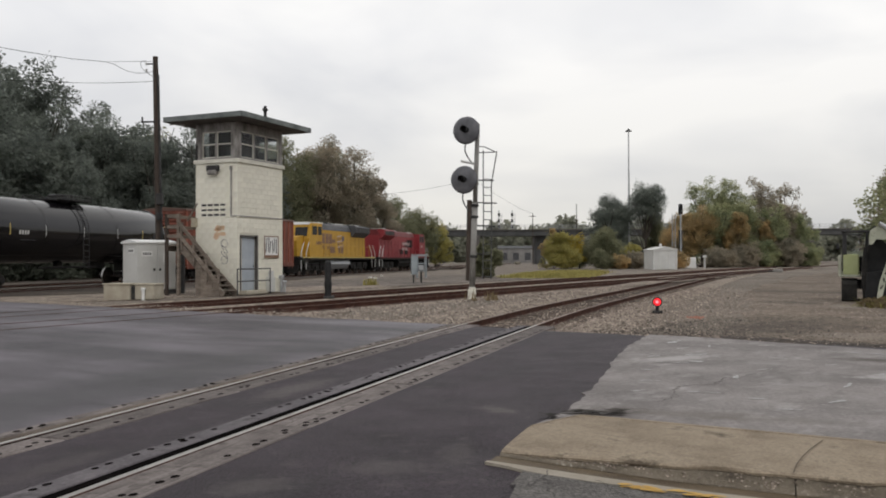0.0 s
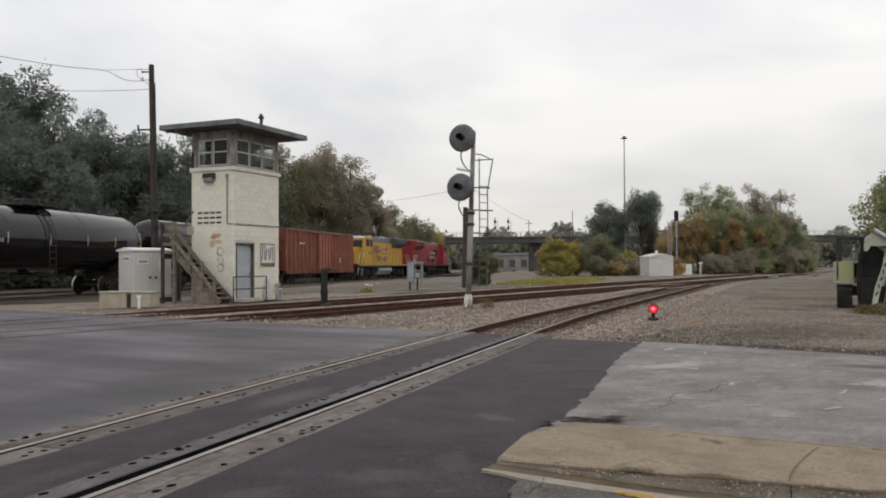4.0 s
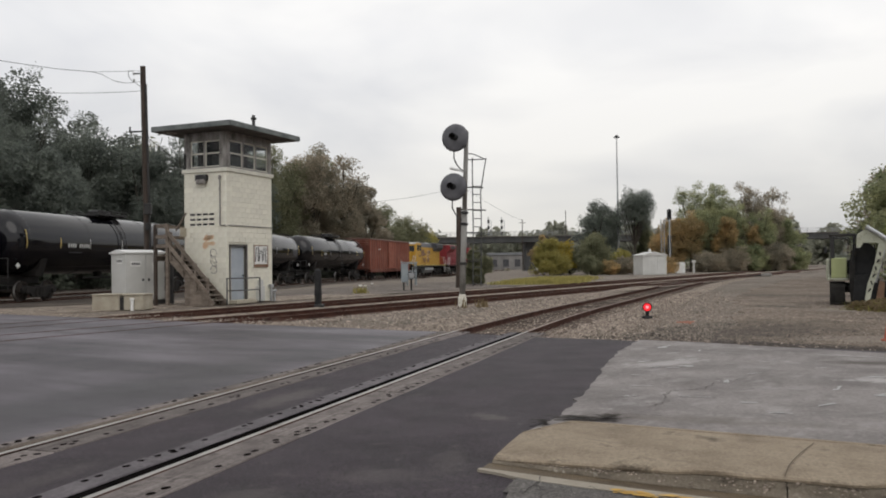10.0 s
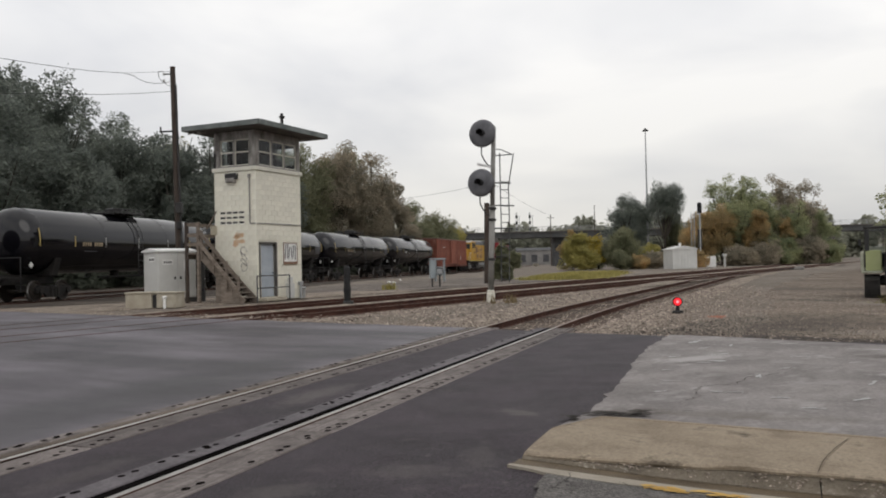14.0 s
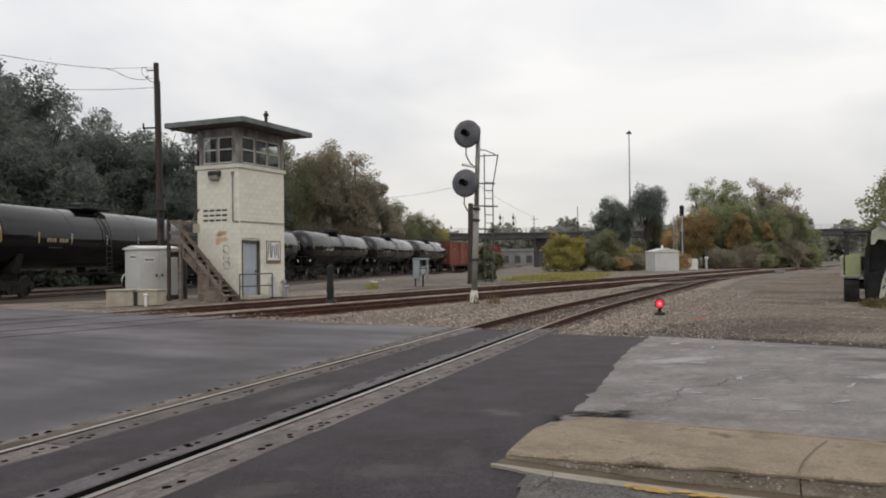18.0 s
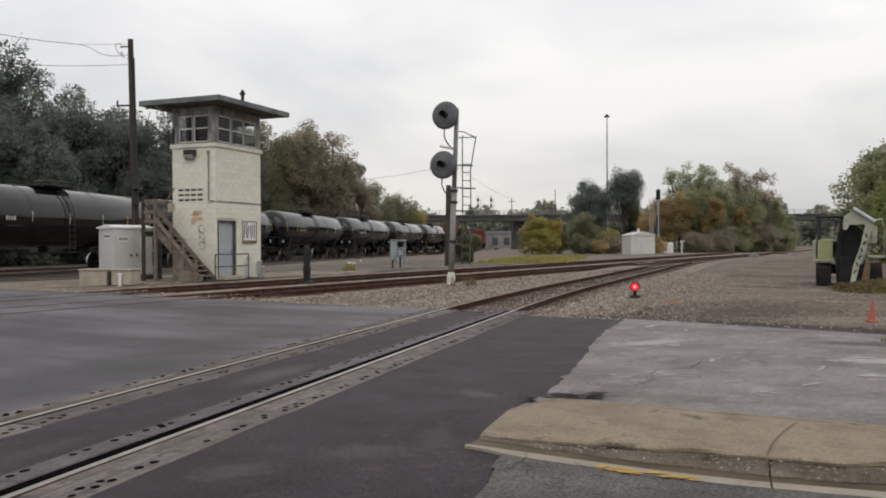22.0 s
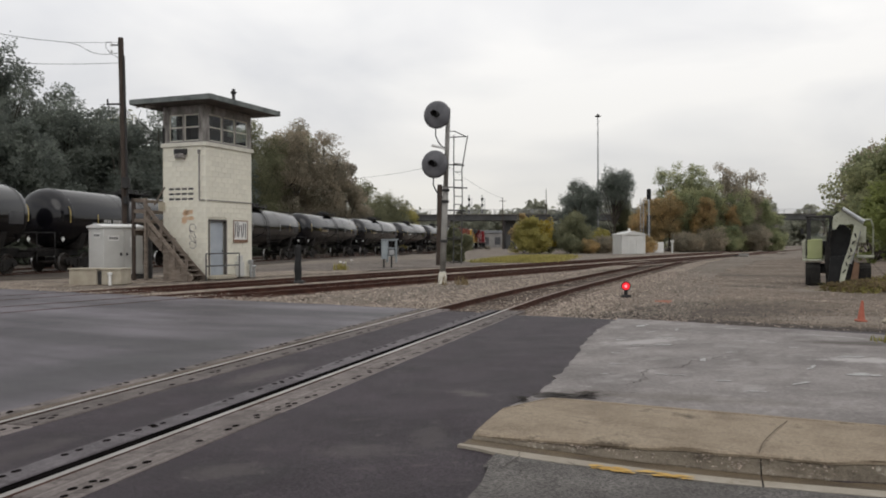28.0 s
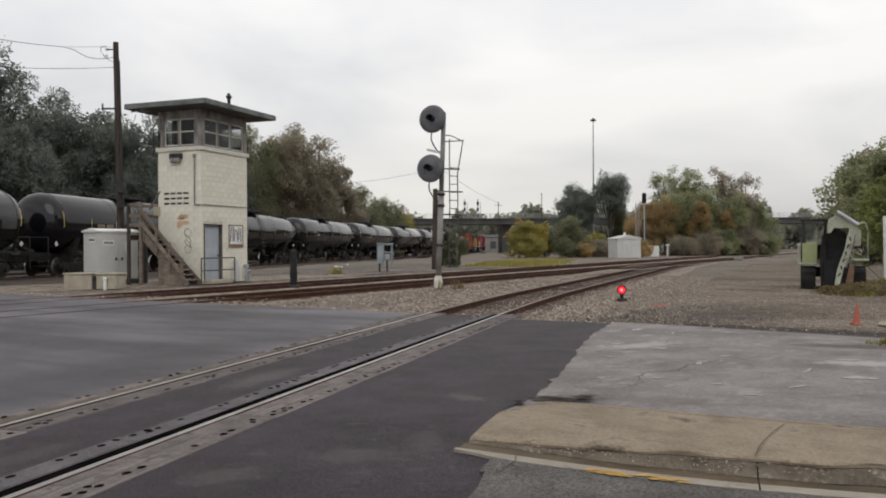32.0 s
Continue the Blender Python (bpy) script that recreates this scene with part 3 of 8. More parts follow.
def lathe(bm, prof, seg=24, m=None):
    """Turns (radius, z) pairs round the z axis."""
    rings = []
    for r, z in prof:
        if r < 1e-5:
            rings.append([bm.verts.new((0, 0, z))])
        else:
            rings.append([bm.verts.new((r * math.cos(2 * math.pi * i / seg), r * math.sin(2 * math.pi * i / seg), z)) for i in range(seg)])
    for a, b in zip(rings, rings[1:]):
        for i in range(seg):
            j = (i + 1) % seg
            if len(a) == 1 and len(b) > 1:
                bm.faces.new((a[0], b[j], b[i]))
            elif len(b) == 1 and len(a) > 1:
                bm.faces.new((a[i], a[j], b[0]))
            elif len(a) > 1:
                bm.faces.new((a[i], a[j], b[j], b[i]))
    vs = [v for r in rings for v in r]
    if m is not None:
        bmesh.ops.transform(bm, matrix=m, verts=vs)
    return vs


def prism(bm, poly, z0, z1):
    """A slab over a polygon of (x, y)."""
    lo = [bm.verts.new((x, y, z0)) for x, y in poly]
    hi = [bm.verts.new((x, y, z1)) for x, y in poly]
    bm.faces.new(hi)
    bm.faces.new(lo[::-1])
    n = len(poly)
    for i in range(n):
        j = (i + 1) % n
        bm.faces.new((lo[i], lo[j], hi[j], hi[i]))
    return lo + hi


def extrude_x(bm, poly, x0, x1, m=None):
    """A solid with the outline poly of (y, z), from x0 to x1."""
    lo = [bm.verts.new((x0, y, z)) for y, z in poly]
    hi = [bm.verts.new((x1, y, z)) for y, z in poly]
    n = len(poly)
    bm.faces.new(hi)
    bm.faces.new(lo[::-1])
    for i in range(n):
        j = (i + 1) % n
        bm.faces.new((lo[i], lo[j], hi[j], hi[i]))
    if m is not None:
        bmesh.ops.transform(bm, matrix=m, verts=lo + hi)


def extrude_y(bm, poly, y0, y1):
    """A solid with the outline poly of (x, z), from y0 to y1."""
    lo = [bm.verts.new((x, y0, z)) for x, z in poly]
    hi = [bm.verts.new((x, y1, z)) for x, z in poly]
    n = len(poly)
    bm.faces.new(lo)
    bm.faces.new(hi[::-1])
    for i in range(n):
        j = (i + 1) % n
        bm.faces.new((lo[j], lo[i], hi[i], hi[j]))


def meshed(name, bm, material, smooth=False):
    bmesh.ops.recalc_face_normals(bm, faces=bm.faces)
    me = bpy.data.meshes.new(name)
    bm.to_mesh(me)
    bm.free()
    me.materials.append(material)
    if smooth:
        for p in me.polygons:
            p.use_smooth = True
    return me


def part(name, bm, material, parent=None, label="", smooth=False, m=None):
    ob = new(name, meshed(name, bm, material, smooth))
    if parent is not None:
        ob.parent = parent
    if m is not None:
        ob.matrix_basis = m
    if label:
        tagged(ob, label)
    return ob


def thing(name, m, label, category, group=""):
    e = new(name)
    e.empty_display_size = 0.2
    e.matrix_basis = m
    return tagged(e, label, category, group)


def one(name, bm, material, label, category, m=None, group="", kind="", smooth=False):
    return tagged(part(name, bm, material, None, "", smooth, m), label, category, group, kind)


def B():
    return bmesh.new()


def sheet(name, verts, faces, material):
    me = bpy.data.meshes.new(name)
    me.from_pydata(verts, [], faces)
    me.materials.append(material)
    me.update()
    return new(name, me)


# ---- the plan: tracks as lines x(y) ----
def x_near(y):
    """The track that crosses the road beside the camera and joins the main track further on."""
    if y < 18:
        return -0.33 + 0.333 * (y - 12.8)
    if y < 28:
        u = y - 18
        return -0.33 + 0.333 * 5.2 + 0.333 * u + 0.0043 * u * u
    v = y - 28
    return 5.16 + 0.419 * v + (0.0022 * (v - 25) ** 2 if v > 25 else 0.0)


def x_main(y):
    return -4.4 + 0.6 * (y - 25.0)


def x_back(y):
    return -6.2 + 0.57 * (y - 29.5)


def x_train(y):
    """Bends gently right as far as y = 140, then runs on straighter under the bridge."""
    if y < 140:
        return -27.86 + 0.21 * y + 0.0001 * y * y
    u = min(1.0, (y - 140) / 14)
    ease = 14 * (u ** 3 - 0.5 * u ** 4) + max(0.0, y - 154)
    return 3.5 + 0.238 * (y - 140) - 0.075 * ease


def x_yard(y):
    return x_train(y) - 4.7


def line(fx, y0, y1, step):
    n = max(2, int(round((y1 - y0) / step)) + 1)
    return [Vector((fx(y0 + (y1 - y0) * i / (n - 1)), y0 + (y1 - y0) * i / (n - 1), 0)) for i in range(n)]


def sideways(pts):
    out = []
    for i, p in enumerate(pts):
        d = (pts[min(i + 1, len(pts) - 1)] - pts[max(i - 1, 0)]).normalized()
        out.append(Vector((d.y, -d.x, 0)))
    return out


def road_z(x, y):
    """The road falls a hand's width towards the gutter in front of the kerb."""
    s = (x - 0.45) * 0.936 + (y - 6.12) * -0.353
    b = (x - 0.45) * -0.353 + (y - 6.12) * -0.936
    a = min(1.0, max(0.0, (s + 1.2) / 3.2))
    a = a * a * (3 - 2 * a)
    c = min(1.0, max(0.0, (b + 0.5) / 0.5))
    return -0.13 * a * c


# ---- ground ----
def build_ground():
    vs, fs = [], []
    xs = [-3000, -1200, -500, -200, -110] + [-70 + 4 * i for i in range(8)] + [-40 + 1.25 * i for i in range(72)] + [52, 60, 75, 110, 200, 500, 1200, 3000]
    ysl = [-3000, -800, -200, -60] + [-40 + 4 * i for i in range(11)] + [2 + 1.25 * i for i in range(72)] + [94, 100, 110, 125, 150, 190, 260, 500, 1200, 3000]
    for y in ysl:
        for x in xs:
            z = -0.06
            if abs(x) < 60 and 4 < y < 150:
                z += 0.012 * noise.noise(Vector((x * 0.21, y * 0.21, 0)))
                if min(abs(x - x_near(y)) if y < 72 else 99, abs(x - x_main(y)), abs(x - x_back(y)), abs(x - x_train(y)), abs(x - x_yard(y))) < 2.6:
                    z = -0.30
            if (x - 3.72) * 0.572 + (y - 14.97) * 0.82 < -1.8 and abs(x) < 60 and y > -45:
                z = -0.4
            vs.append((x, y, z))
    w = len(xs)
    for j in range(len(ysl) - 1):
        for i in range(w - 1):
            fs.append((j * w + i, j * w + i + 1, (j + 1) * w + i + 1, (j + 1) * w + i))
    g = sheet("ground", vs, fs, M_DIRT)
    tagged(g, "packed dirt and gravel yard around the tracks", "ground", kind="structure")

    # the road over the crossing, falling to the gutter
    e0, e = Vector((3.72, 14.97)), Vector((-0.82, 0.572)).normalized()
    n = Vector((-e.y, e.x)) * 1.0
    if n.y > 0:
        n = -n
    vs, fs = [], []
    us = [-26 + 0.4 * i for i in range(75)] + [4.4 + 2.2 * i for i in range(1, 28)]
    vsn = [0.4 * i for i in range(60)] + [24 + 3 * i for i in range(6)]
    for v in vsn:
        for u in us:
            p = e0 + e * u + n * v
            if v == 0:
                p = p + n * (0.22 * noise.noise(Vector((u * 0.8, 2.0, 0.0))) + 0.05 * noise.noise(Vector((u * 4.0, 5.0, 0))))
            vs.append((p.x, p.y, road_z(p.x, p.y) + (-0.02 if v == 0 else 0.0)))
    w = len(us)
    for j in range(len(vsn) - 1):
        for i in range(w - 1):
            fs.append((j * w + i, (j + 1) * w + i, (j + 1) * w + i + 1, j * w + i + 1))
    r = sheet("road", vs, fs, M_ASPH)
    tagged(r, "dark smooth asphalt road crossing the tracks", "road", kind="structure")

    # paler surfacing beyond the near track; the sky's sheen is put into its colour
    bm = B()
    seam = []
    for i in range(60):
        y = -14 + 31.2 * i / 59
        seam.append((x_near(y) - 1.065 + 0.012 * noise.noise(Vector((y * 3, 0, 0))), y))
    q0 = Vector(seam[-1])
    u0 = (q0 - e0).dot(e)
    edge = []
    for i in range(90):
        u = u0 + 0.05 + (50 - u0) * i / 89
        p = e0 + e * u + n * (0.03 + 0.22 * noise.noise(Vector((round(u / 0.4) * 0.4 * 0.8, 2.0, 0.0))))
        edge.append((p.x, p.y))
    prism(bm, seam + edge + [(-60, 20), (-60, -14)], -0.02, 0.004)
    one("worn_road", bm, M_ASPHSHEEN, "paler asphalt with the sky's sheen painted in as streaks", "road", kind="structure")

    # old asphalt in front of the gutter
    bm = B()
    k0, kd, kn = Vector((0.38, 5.92)), Vector((0.936, -0.353)), Vector((-0.353, -0.936))
    rows = []
    for i in range(41):
        s = -0.5 + 0.4 * i
        row = []
        for j in range(16):
            b = 0.26 + 0.33 * j
            edge = 0.26 + 0.03 * j + 0.07 * noise.noise(Vector((j * 1.3, 1, 0)))
            q = k0 + kd * max(s, edge) + kn * b
            row.append(bm.verts.new((q.x, q.y, road_z(q.x, q.y) + 0.016 + 0.004 * noise.noise(Vector((q.x * 3, q.y * 3, 0))))))
        rows.append(row)
    for a, b in zip(rows, rows[1:]):
        for j in range(15):
            if len({a[j].co.to_tuple(4), b[j].co.to_tuple(4), b[j + 1].co.to_tuple(4), a[j + 1].co.to_tuple(4)}) == 4:
                bm.faces.new((a[j], b[j], b[j + 1], a[j + 1]))
    one("old_asphalt", bm, M_ASPH_OLD, "coarse cracked old asphalt beside the gutter", "road", kind="structure")

    # concrete drive behind the kerb
    bm = B()
    left = [(0.74, 6.86), (1.14, 7.62), (1.46, 8.5), (1.80, 9.55), (2.20, 10.9), (2.64, 12.3), (3.15, 13.7), (3.66, 14.92)]
    far = [(4.61, 14.23), (5.3, 13.5), (5.97, 12.87), (6.9, 11.98), (16, 3.5)]
    near = [(9, 2.3), (3.3, 5.5), (2.0, 6.2), (0.95, 6.85)]
    jag = []
    for (x0, y0), (x1, y1) in zip(left, left[1:]):
        for i in range(6):
            f = i / 6
            x, y = x0 + (x1 - x0) * f, y0 + (y1 - y0) * f
            jag.append((x + 0.07 * noise.noise(Vector((x * 5, y * 5, 1))) + 0.03 * noise.noise(Vector((x * 17, y * 17, 1))), y))
    prism(bm, jag + [left[-1]] + far + near, -0.08, 0.012)
    one("concrete_drive", bm, M_CONC, "worn grey concrete drive with scuffs and cracks", "pavement", kind="structure")


def build_kerb():
    """Kerb slabs with a chipped nose and a dirty face, a gutter with a pale outer edge, tooled joints."""
    kerb = thing("kerb", pose(0.45, 6.12, 0, 0, 0, -20.66), "tan worn concrete kerb and gutter with open joints", "kerb")
    cuts = [0.0, 1.95, 4.2, 6.6, 9.0, 11.4]

    def low(s, off):
        return road_z(0.45 + s * 0.936 - off * 0.353, 6.12 - s * 0.353 - off * 0.936)

    def strip(name, sec, mat, a, b, n, parent):
        bm = B()
        rows = [[bm.verts.new((s, y, z)) for y, z in sec(s)] for s in [a + (b - a) * i / (n - 1) for i in range(n)]]
        for p, q in zip(rows, rows[1:]):
            for j in range(len(p) - 1):
                bm.faces.new((p[j], q[j], q[j + 1], p[j + 1]))
        bm.faces.new(rows[0])
        bm.faces.new(rows[-1][::-1])
        return part(name, bm, mat, parent)

    def chip(s):
        n = noise.noise(Vector((s * 1.7, 2, 5)))
        return 0.018 * noise.noise(Vector((s * 2.4, 7, 0))) + 0.014 * noise.noise(Vector((s * 11, 3, 0))) + 0.09 * max(0.0, n - 0.22)

    def top_sec(s):
        back = min(1.38, max(0.84, 1.40 - 0.14 * s)) * min(1.0, 0.55 + 1.6 * s)
        return [(-0.108 + 1.5 * chip(s), -0.032), (-0.112 + 1.6 * chip(s), -0.014), (-0.09 + chip(s), -0.002), (0.0, 0.006), (0.25, 0.016), (back - 0.11, 0.024), (back - 0.095, 0.004), (back - 0.075, 0.004), (back - 0.06, 0.024), (back, 0.02), (back, -0.06)]

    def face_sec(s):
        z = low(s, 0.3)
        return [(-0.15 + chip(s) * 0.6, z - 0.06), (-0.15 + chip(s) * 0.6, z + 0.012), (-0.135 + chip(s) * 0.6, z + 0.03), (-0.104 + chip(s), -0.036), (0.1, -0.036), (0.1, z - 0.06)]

    def dirt_sec(s):
        z = low(s, 0.3)
        return [(-0.34, z - 0.05), (-0.34, z + 0.012), (-0.14, z + 0.006), (-0.14, z - 0.05)]

    def pale_sec(s):
        z = low(s, 0.45)
        w = min(0.13, 0.02 + 0.2 * max(0.0, s + 0.15))
        e = 0.015 * noise.noise(Vector((s * 5, 1, 4)))
        return [(-0.345 - w + e, z - 0.05), (-0.345 - w + e, z + 0.02), (-0.335, z + 0.018), (-0.335, z - 0.05)]

    for k, (a, b) in enumerate(zip(cuts, cuts[1:])):
        n = int((b - a) / 0.06)
        slab = strip("kerb_slab", top_sec, M_KERB, a + 0.002, (4.2 if k == 0 else b) - 0.002, n * (2 if k == 0 else 1), kerb) if k != 1 else slab
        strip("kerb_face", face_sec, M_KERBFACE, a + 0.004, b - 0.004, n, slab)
        gut = strip("gutter_edge", pale_sec, M_GUTPALE, a - (0.03 if k == 0 else -0.006), b - 0.006, n, kerb)
        strip("gutter_dirt", dirt_sec, M_GUTDIRT, a - (0.02 if k == 0 else -0.004), b - 0.004, n, gut)
    bm = B()
    rnd = random.Random(8)
    for i in range(44):
        s = 0.86 + 0.66 * rnd.random()
        z = low(s, 0.5) + 0.022
        n = 7
        c, l, w = -0.46 + rnd.uniform(-0.045, 0.03), rnd.uniform(0.02, 0.06), rnd.uniform(0.008, 0.03)
        bm.faces.new([bm.verts.new((s + l * math.cos(j * 0.8976) * rnd.uniform(0.6, 1.1), c + w * math.sin(j * 0.8976) * rnd.uniform(0.6, 1.1), z + 0.0002 * i)) for j in range(n)])
    part("yellow_line", bm, M_GUTTERP, kerb, "broken worn yellow paint line")
    # the slab's curved open joint, and aggregate that shows along the broken nose
    bm = B()
    run = []
    for x, y in ((2.21, 5.30), (2.26, 5.40), (2.33, 5.53), (2.43, 5.68), (2.58, 5.90), (2.70, 6.06), (2.80, 6.19)):
        dx, dy = x - 0.45, y - 6.12
        off = dx * 0.353 + dy * 0.936
        run.append(Vector((dx * 0.936 - dy * 0.353, off, 0.011 + 0.045 * max(0.0, min(0.3, off)))))
    for a, b in zip(run, run[1:]):
        d = (b - a).normalized()
        side = Vector((-d.y, d.x, 0)) * 0.004
        bm.faces.new([bm.verts.new(v + Vector((0, 0, 0.004))) for v in (a - side, b - side, b + side, a + side)])
    part("open_joint", bm, M_GUTDIRT, kerb, "dark curved joint across the slab")
    bm = B()
    for i in range(330):
        s = rnd.choice((0.35, 0.7, 0.85, 1.2, 1.75, 1.8, 2.3, 2.9)) + rnd.gauss(0, 0.13)
        f = rnd.random()
        c = Vector((s, -0.108 - 0.03 * f + 0.6 * chip(s), -0.026 + (low(s, 0.3) + 0.04) * f))
        r = rnd.uniform(0.003, 0.009)
        vs = bmesh.ops.create_icosphere(bm, subdivisions=1, radius=r, matrix=Matrix.Translation(c) @ Matrix.Diagonal((rnd.uniform(0.8, 1.7), 0.8, rnd.uniform(0.6, 1.1), 1)))["verts"]
    tagged(part("aggregate", bm, M_STONE, kerb), kind="stuff")
    return kerb


def build_scuffs():
    """Pale scrapes on the concrete drive."""
    rnd = random.Random(21)
    for x, y, ln, wd, a in [(3.75, 13.6, 0.5, 0.12, 60), (3.6, 11.8, 0.9, 0.10, 20), (3.0, 10.9, 0.8, 0.07, -15), (3.9, 10.2, 0.5, 0.06, 10), (3.35, 9.6, 0.4, 0.07, 70),
                             (5.2, 9.7, 0.8, 0.14, -8), (4.3, 8.9, 0.35, 0.06, 55), (2.6, 8.5, 0.8, 0.05, -20), (5.9, 11.9, 1.1, 0.07, -38), (3.1, 7.5, 0.5, 0.05, -12), (4.5, 11.3, 0.6, 0.05, -10), (2.3, 9.3, 0.5, 0.05, -12), (4.58, 8.4, 0.7, 0.22, -15), (2.9, 11.6, 0.5, 0.1, 15), (3.3, 11.0, 0.7, 0.14, -5), (3.6, 12.6, 0.4, 0.06, 40), (2.5, 10.2, 0.4, 0.06, -25), (4.1, 12.9, 0.3, 0.05, 70), (3.0, 8.1, 0.5, 0.07, -10), (3.7, 7.9, 0.4, 0.06, 30), (4.9, 10.6, 0.4, 0.05, 15), (2.0, 8.6, 0.35, 0.06, 20)]:
        if abs(a) < 30:
            ln, wd = ln * 0.5, wd * 0.9
        bm = B()
        for k in range(7):
            o = rnd.uniform(-0.5, 0.5)
            c = Vector((ln * o * 0.8, rnd.uniform(-wd, wd) * 0.35, 0))
            n = 7
            ring = [bm.verts.new((c.x + ln * 0.22 * math.cos(i * 2 * math.pi / n) * rnd.uniform(0.5, 1.1), c.y + wd * 0.3 * math.sin(i * 2 * math.pi / n) * rnd.uniform(0.4, 1.2), 0.0003 * k)) for i in range(n)]
            bm.faces.new(ring)
        one("scuff_mark", bm, M_CHALK, "pale scrape on worn concrete", "mark", pose(x, y, 0.0165, 0, 0, a), "scrapes on the drive", "structure")
    for pts in [[(2.36, 8.62), (2.5, 8.9), (2.9, 9.0), (3.2, 9.5), (3.9, 9.9)], [(2.0, 7.9), (2.3, 8.25), (2.36, 8.62)], [(1.3, 7.55), (1.7, 7.6), (2.1, 7.45)]]:
        bm = B()
        q = []
        for (x0, y0), (x1, y1) in zip(pts, pts[1:]):
            for i in range(6):
                f = i / 6
                q.append(Vector((x0 + (x1 - x0) * f + 0.03 * rnd.uniform(-1, 1), y0 + (y1 - y0) * f + 0.03 * rnd.uniform(-1, 1), 0.0145)))
        for a, b in zip(q, q[1:]):
            w = rnd.uniform(0.002, 0.009)
            s = Vector((-(b - a).y, (b - a).x, 0)).normalized() * w
            bm.faces.new([bm.verts.new(v) for v in (a - s, b - s, b + s, a + s)])
        one("crack", bm, M_CRACK, "dark crack in worn concrete", "crack", None, "cracks in the drive", "structure")


def build_road_cracks():
    """Open cracks in the old asphalt by the gutter."""
    rnd = random.Random(45)
    for pts in [[(0.66, 5.47), (0.68, 5.31), (0.64, 5.14), (0.68, 5.06)], [(0.42, 5.19), (0.53, 5.23), (0.66, 5.47), (0.71, 5.67)], [(1.0, 5.46), (1.06, 5.22), (1.24, 5.06)]]:
        bm = B()
        q = []
        for (x0, y0), (x1, y1) in zip(pts, pts[1:]):
            for i in range(7):
                f = i / 7
                x, y = x0 + (x1 - x0) * f + 0.014 * rnd.uniform(-1, 1), y0 + (y1 - y0) * f + 0.014 * rnd.uniform(-1, 1)
                q.append(Vector((x, y, road_z(x, y) + 0.0225)))
        for a, b in zip(q, q[1:]):
            side = Vector((-(b - a).y, (b - a).x, 0)).normalized() * rnd.uniform(0.001, 0.004)
            bm.faces.new([bm.verts.new(v) for v in (a - side, b - side, b + side, a + side)])
        one("crack", bm, M_CRACK, "dark crack in old asphalt", "crack", None, "cracks in the road", "structure")


def rail_mesh(name, pts, off, top, mat_side, mat_top, owner):
    """One rail: foot, web and head swept along the line, with the running surface as a part of its own."""
    prof = [(-0.07, top - 0.165), (0.07, top - 0.165), (0.07, top - 0.15), (0.012, top - 0.135), (0.012, top - 0.045), (0.037, top - 0.036), (0.036, top - 0.004), (-0.036, top - 0.004), (-0.037, top - 0.036), (-0.012, top - 0.045), (-0.012, top - 0.135), (-0.07, top - 0.15)]
    sd = sideways(pts)
    for nm, pr, mt in ((name, prof, mat_side), ("running_surface", [(-0.026, top - 0.006), (0.026, top - 0.006), (0.026, top - 0.001), (0.018, top), (-0.018, top), (-0.026, top - 0.001)], mat_top)):
        vs, fs = [], []
        k = len(pr)
        for p, s in zip(pts, sd):
            for o, z in pr:
                q = p + s * (off + o)
                vs.append((q.x, q.y, z))
        for i in range(len(pts) - 1):
            for j in range(k):
                j2 = (j + 1) % k
                fs.append((i * k + j, i * k + j2, (i + 1) * k + j2, (i + 1) * k + j))
        fs.append(tuple(range(k)))
        fs.append(tuple((len(pts) - 1) * k + j for j in range(k))[::-1])
        o = sheet(nm, vs, fs, mt)
        o.parent = owner


def ballast_bed(pts, half, owner, deep=0.105, shoulder=M_BALLAST, bed=M_BEDDARK):
    """An uneven stone bed under a track: dark and low between the rails, pale on the shoulders."""
    sd = sideways(pts)
    for name, lo, hi, cols, mat in (("ballast_shoulder", -half, -1.15, 7, shoulder), ("track_bed", -1.15, 1.15, 9, bed), ("ballast_shoulder", 1.15, half, 7, shoulder)):
        vs, fs = [], []
        for p, s in zip(pts, sd):
            for j in range(cols):
                o = lo + (hi - lo) * j / (cols - 1)
                q = p + s * o
                f = min(1.0, max(0.0, (abs(o) - 1.45) / 1.25))
                z = -0.02 - deep * (1 - f) - (0.05 if abs(o) > half - 0.05 else 0.0)
                n = 0.0 if j in (0, cols - 1) and abs(o) < half - 0.05 else 0.016 * noise.noise(Vector((q.x * 2.6, q.y * 2.6, 0)))
                vs.append((q.x, q.y, z + n))
        for i in range(len(pts) - 1):
            for j in range(cols - 1):
                fs.append((i * cols + j, i * cols + j + 1, (i + 1) * cols + j + 1, (i + 1) * cols + j))
        o = sheet(name, vs, fs, mat)
        o.parent = owner


TIE = None


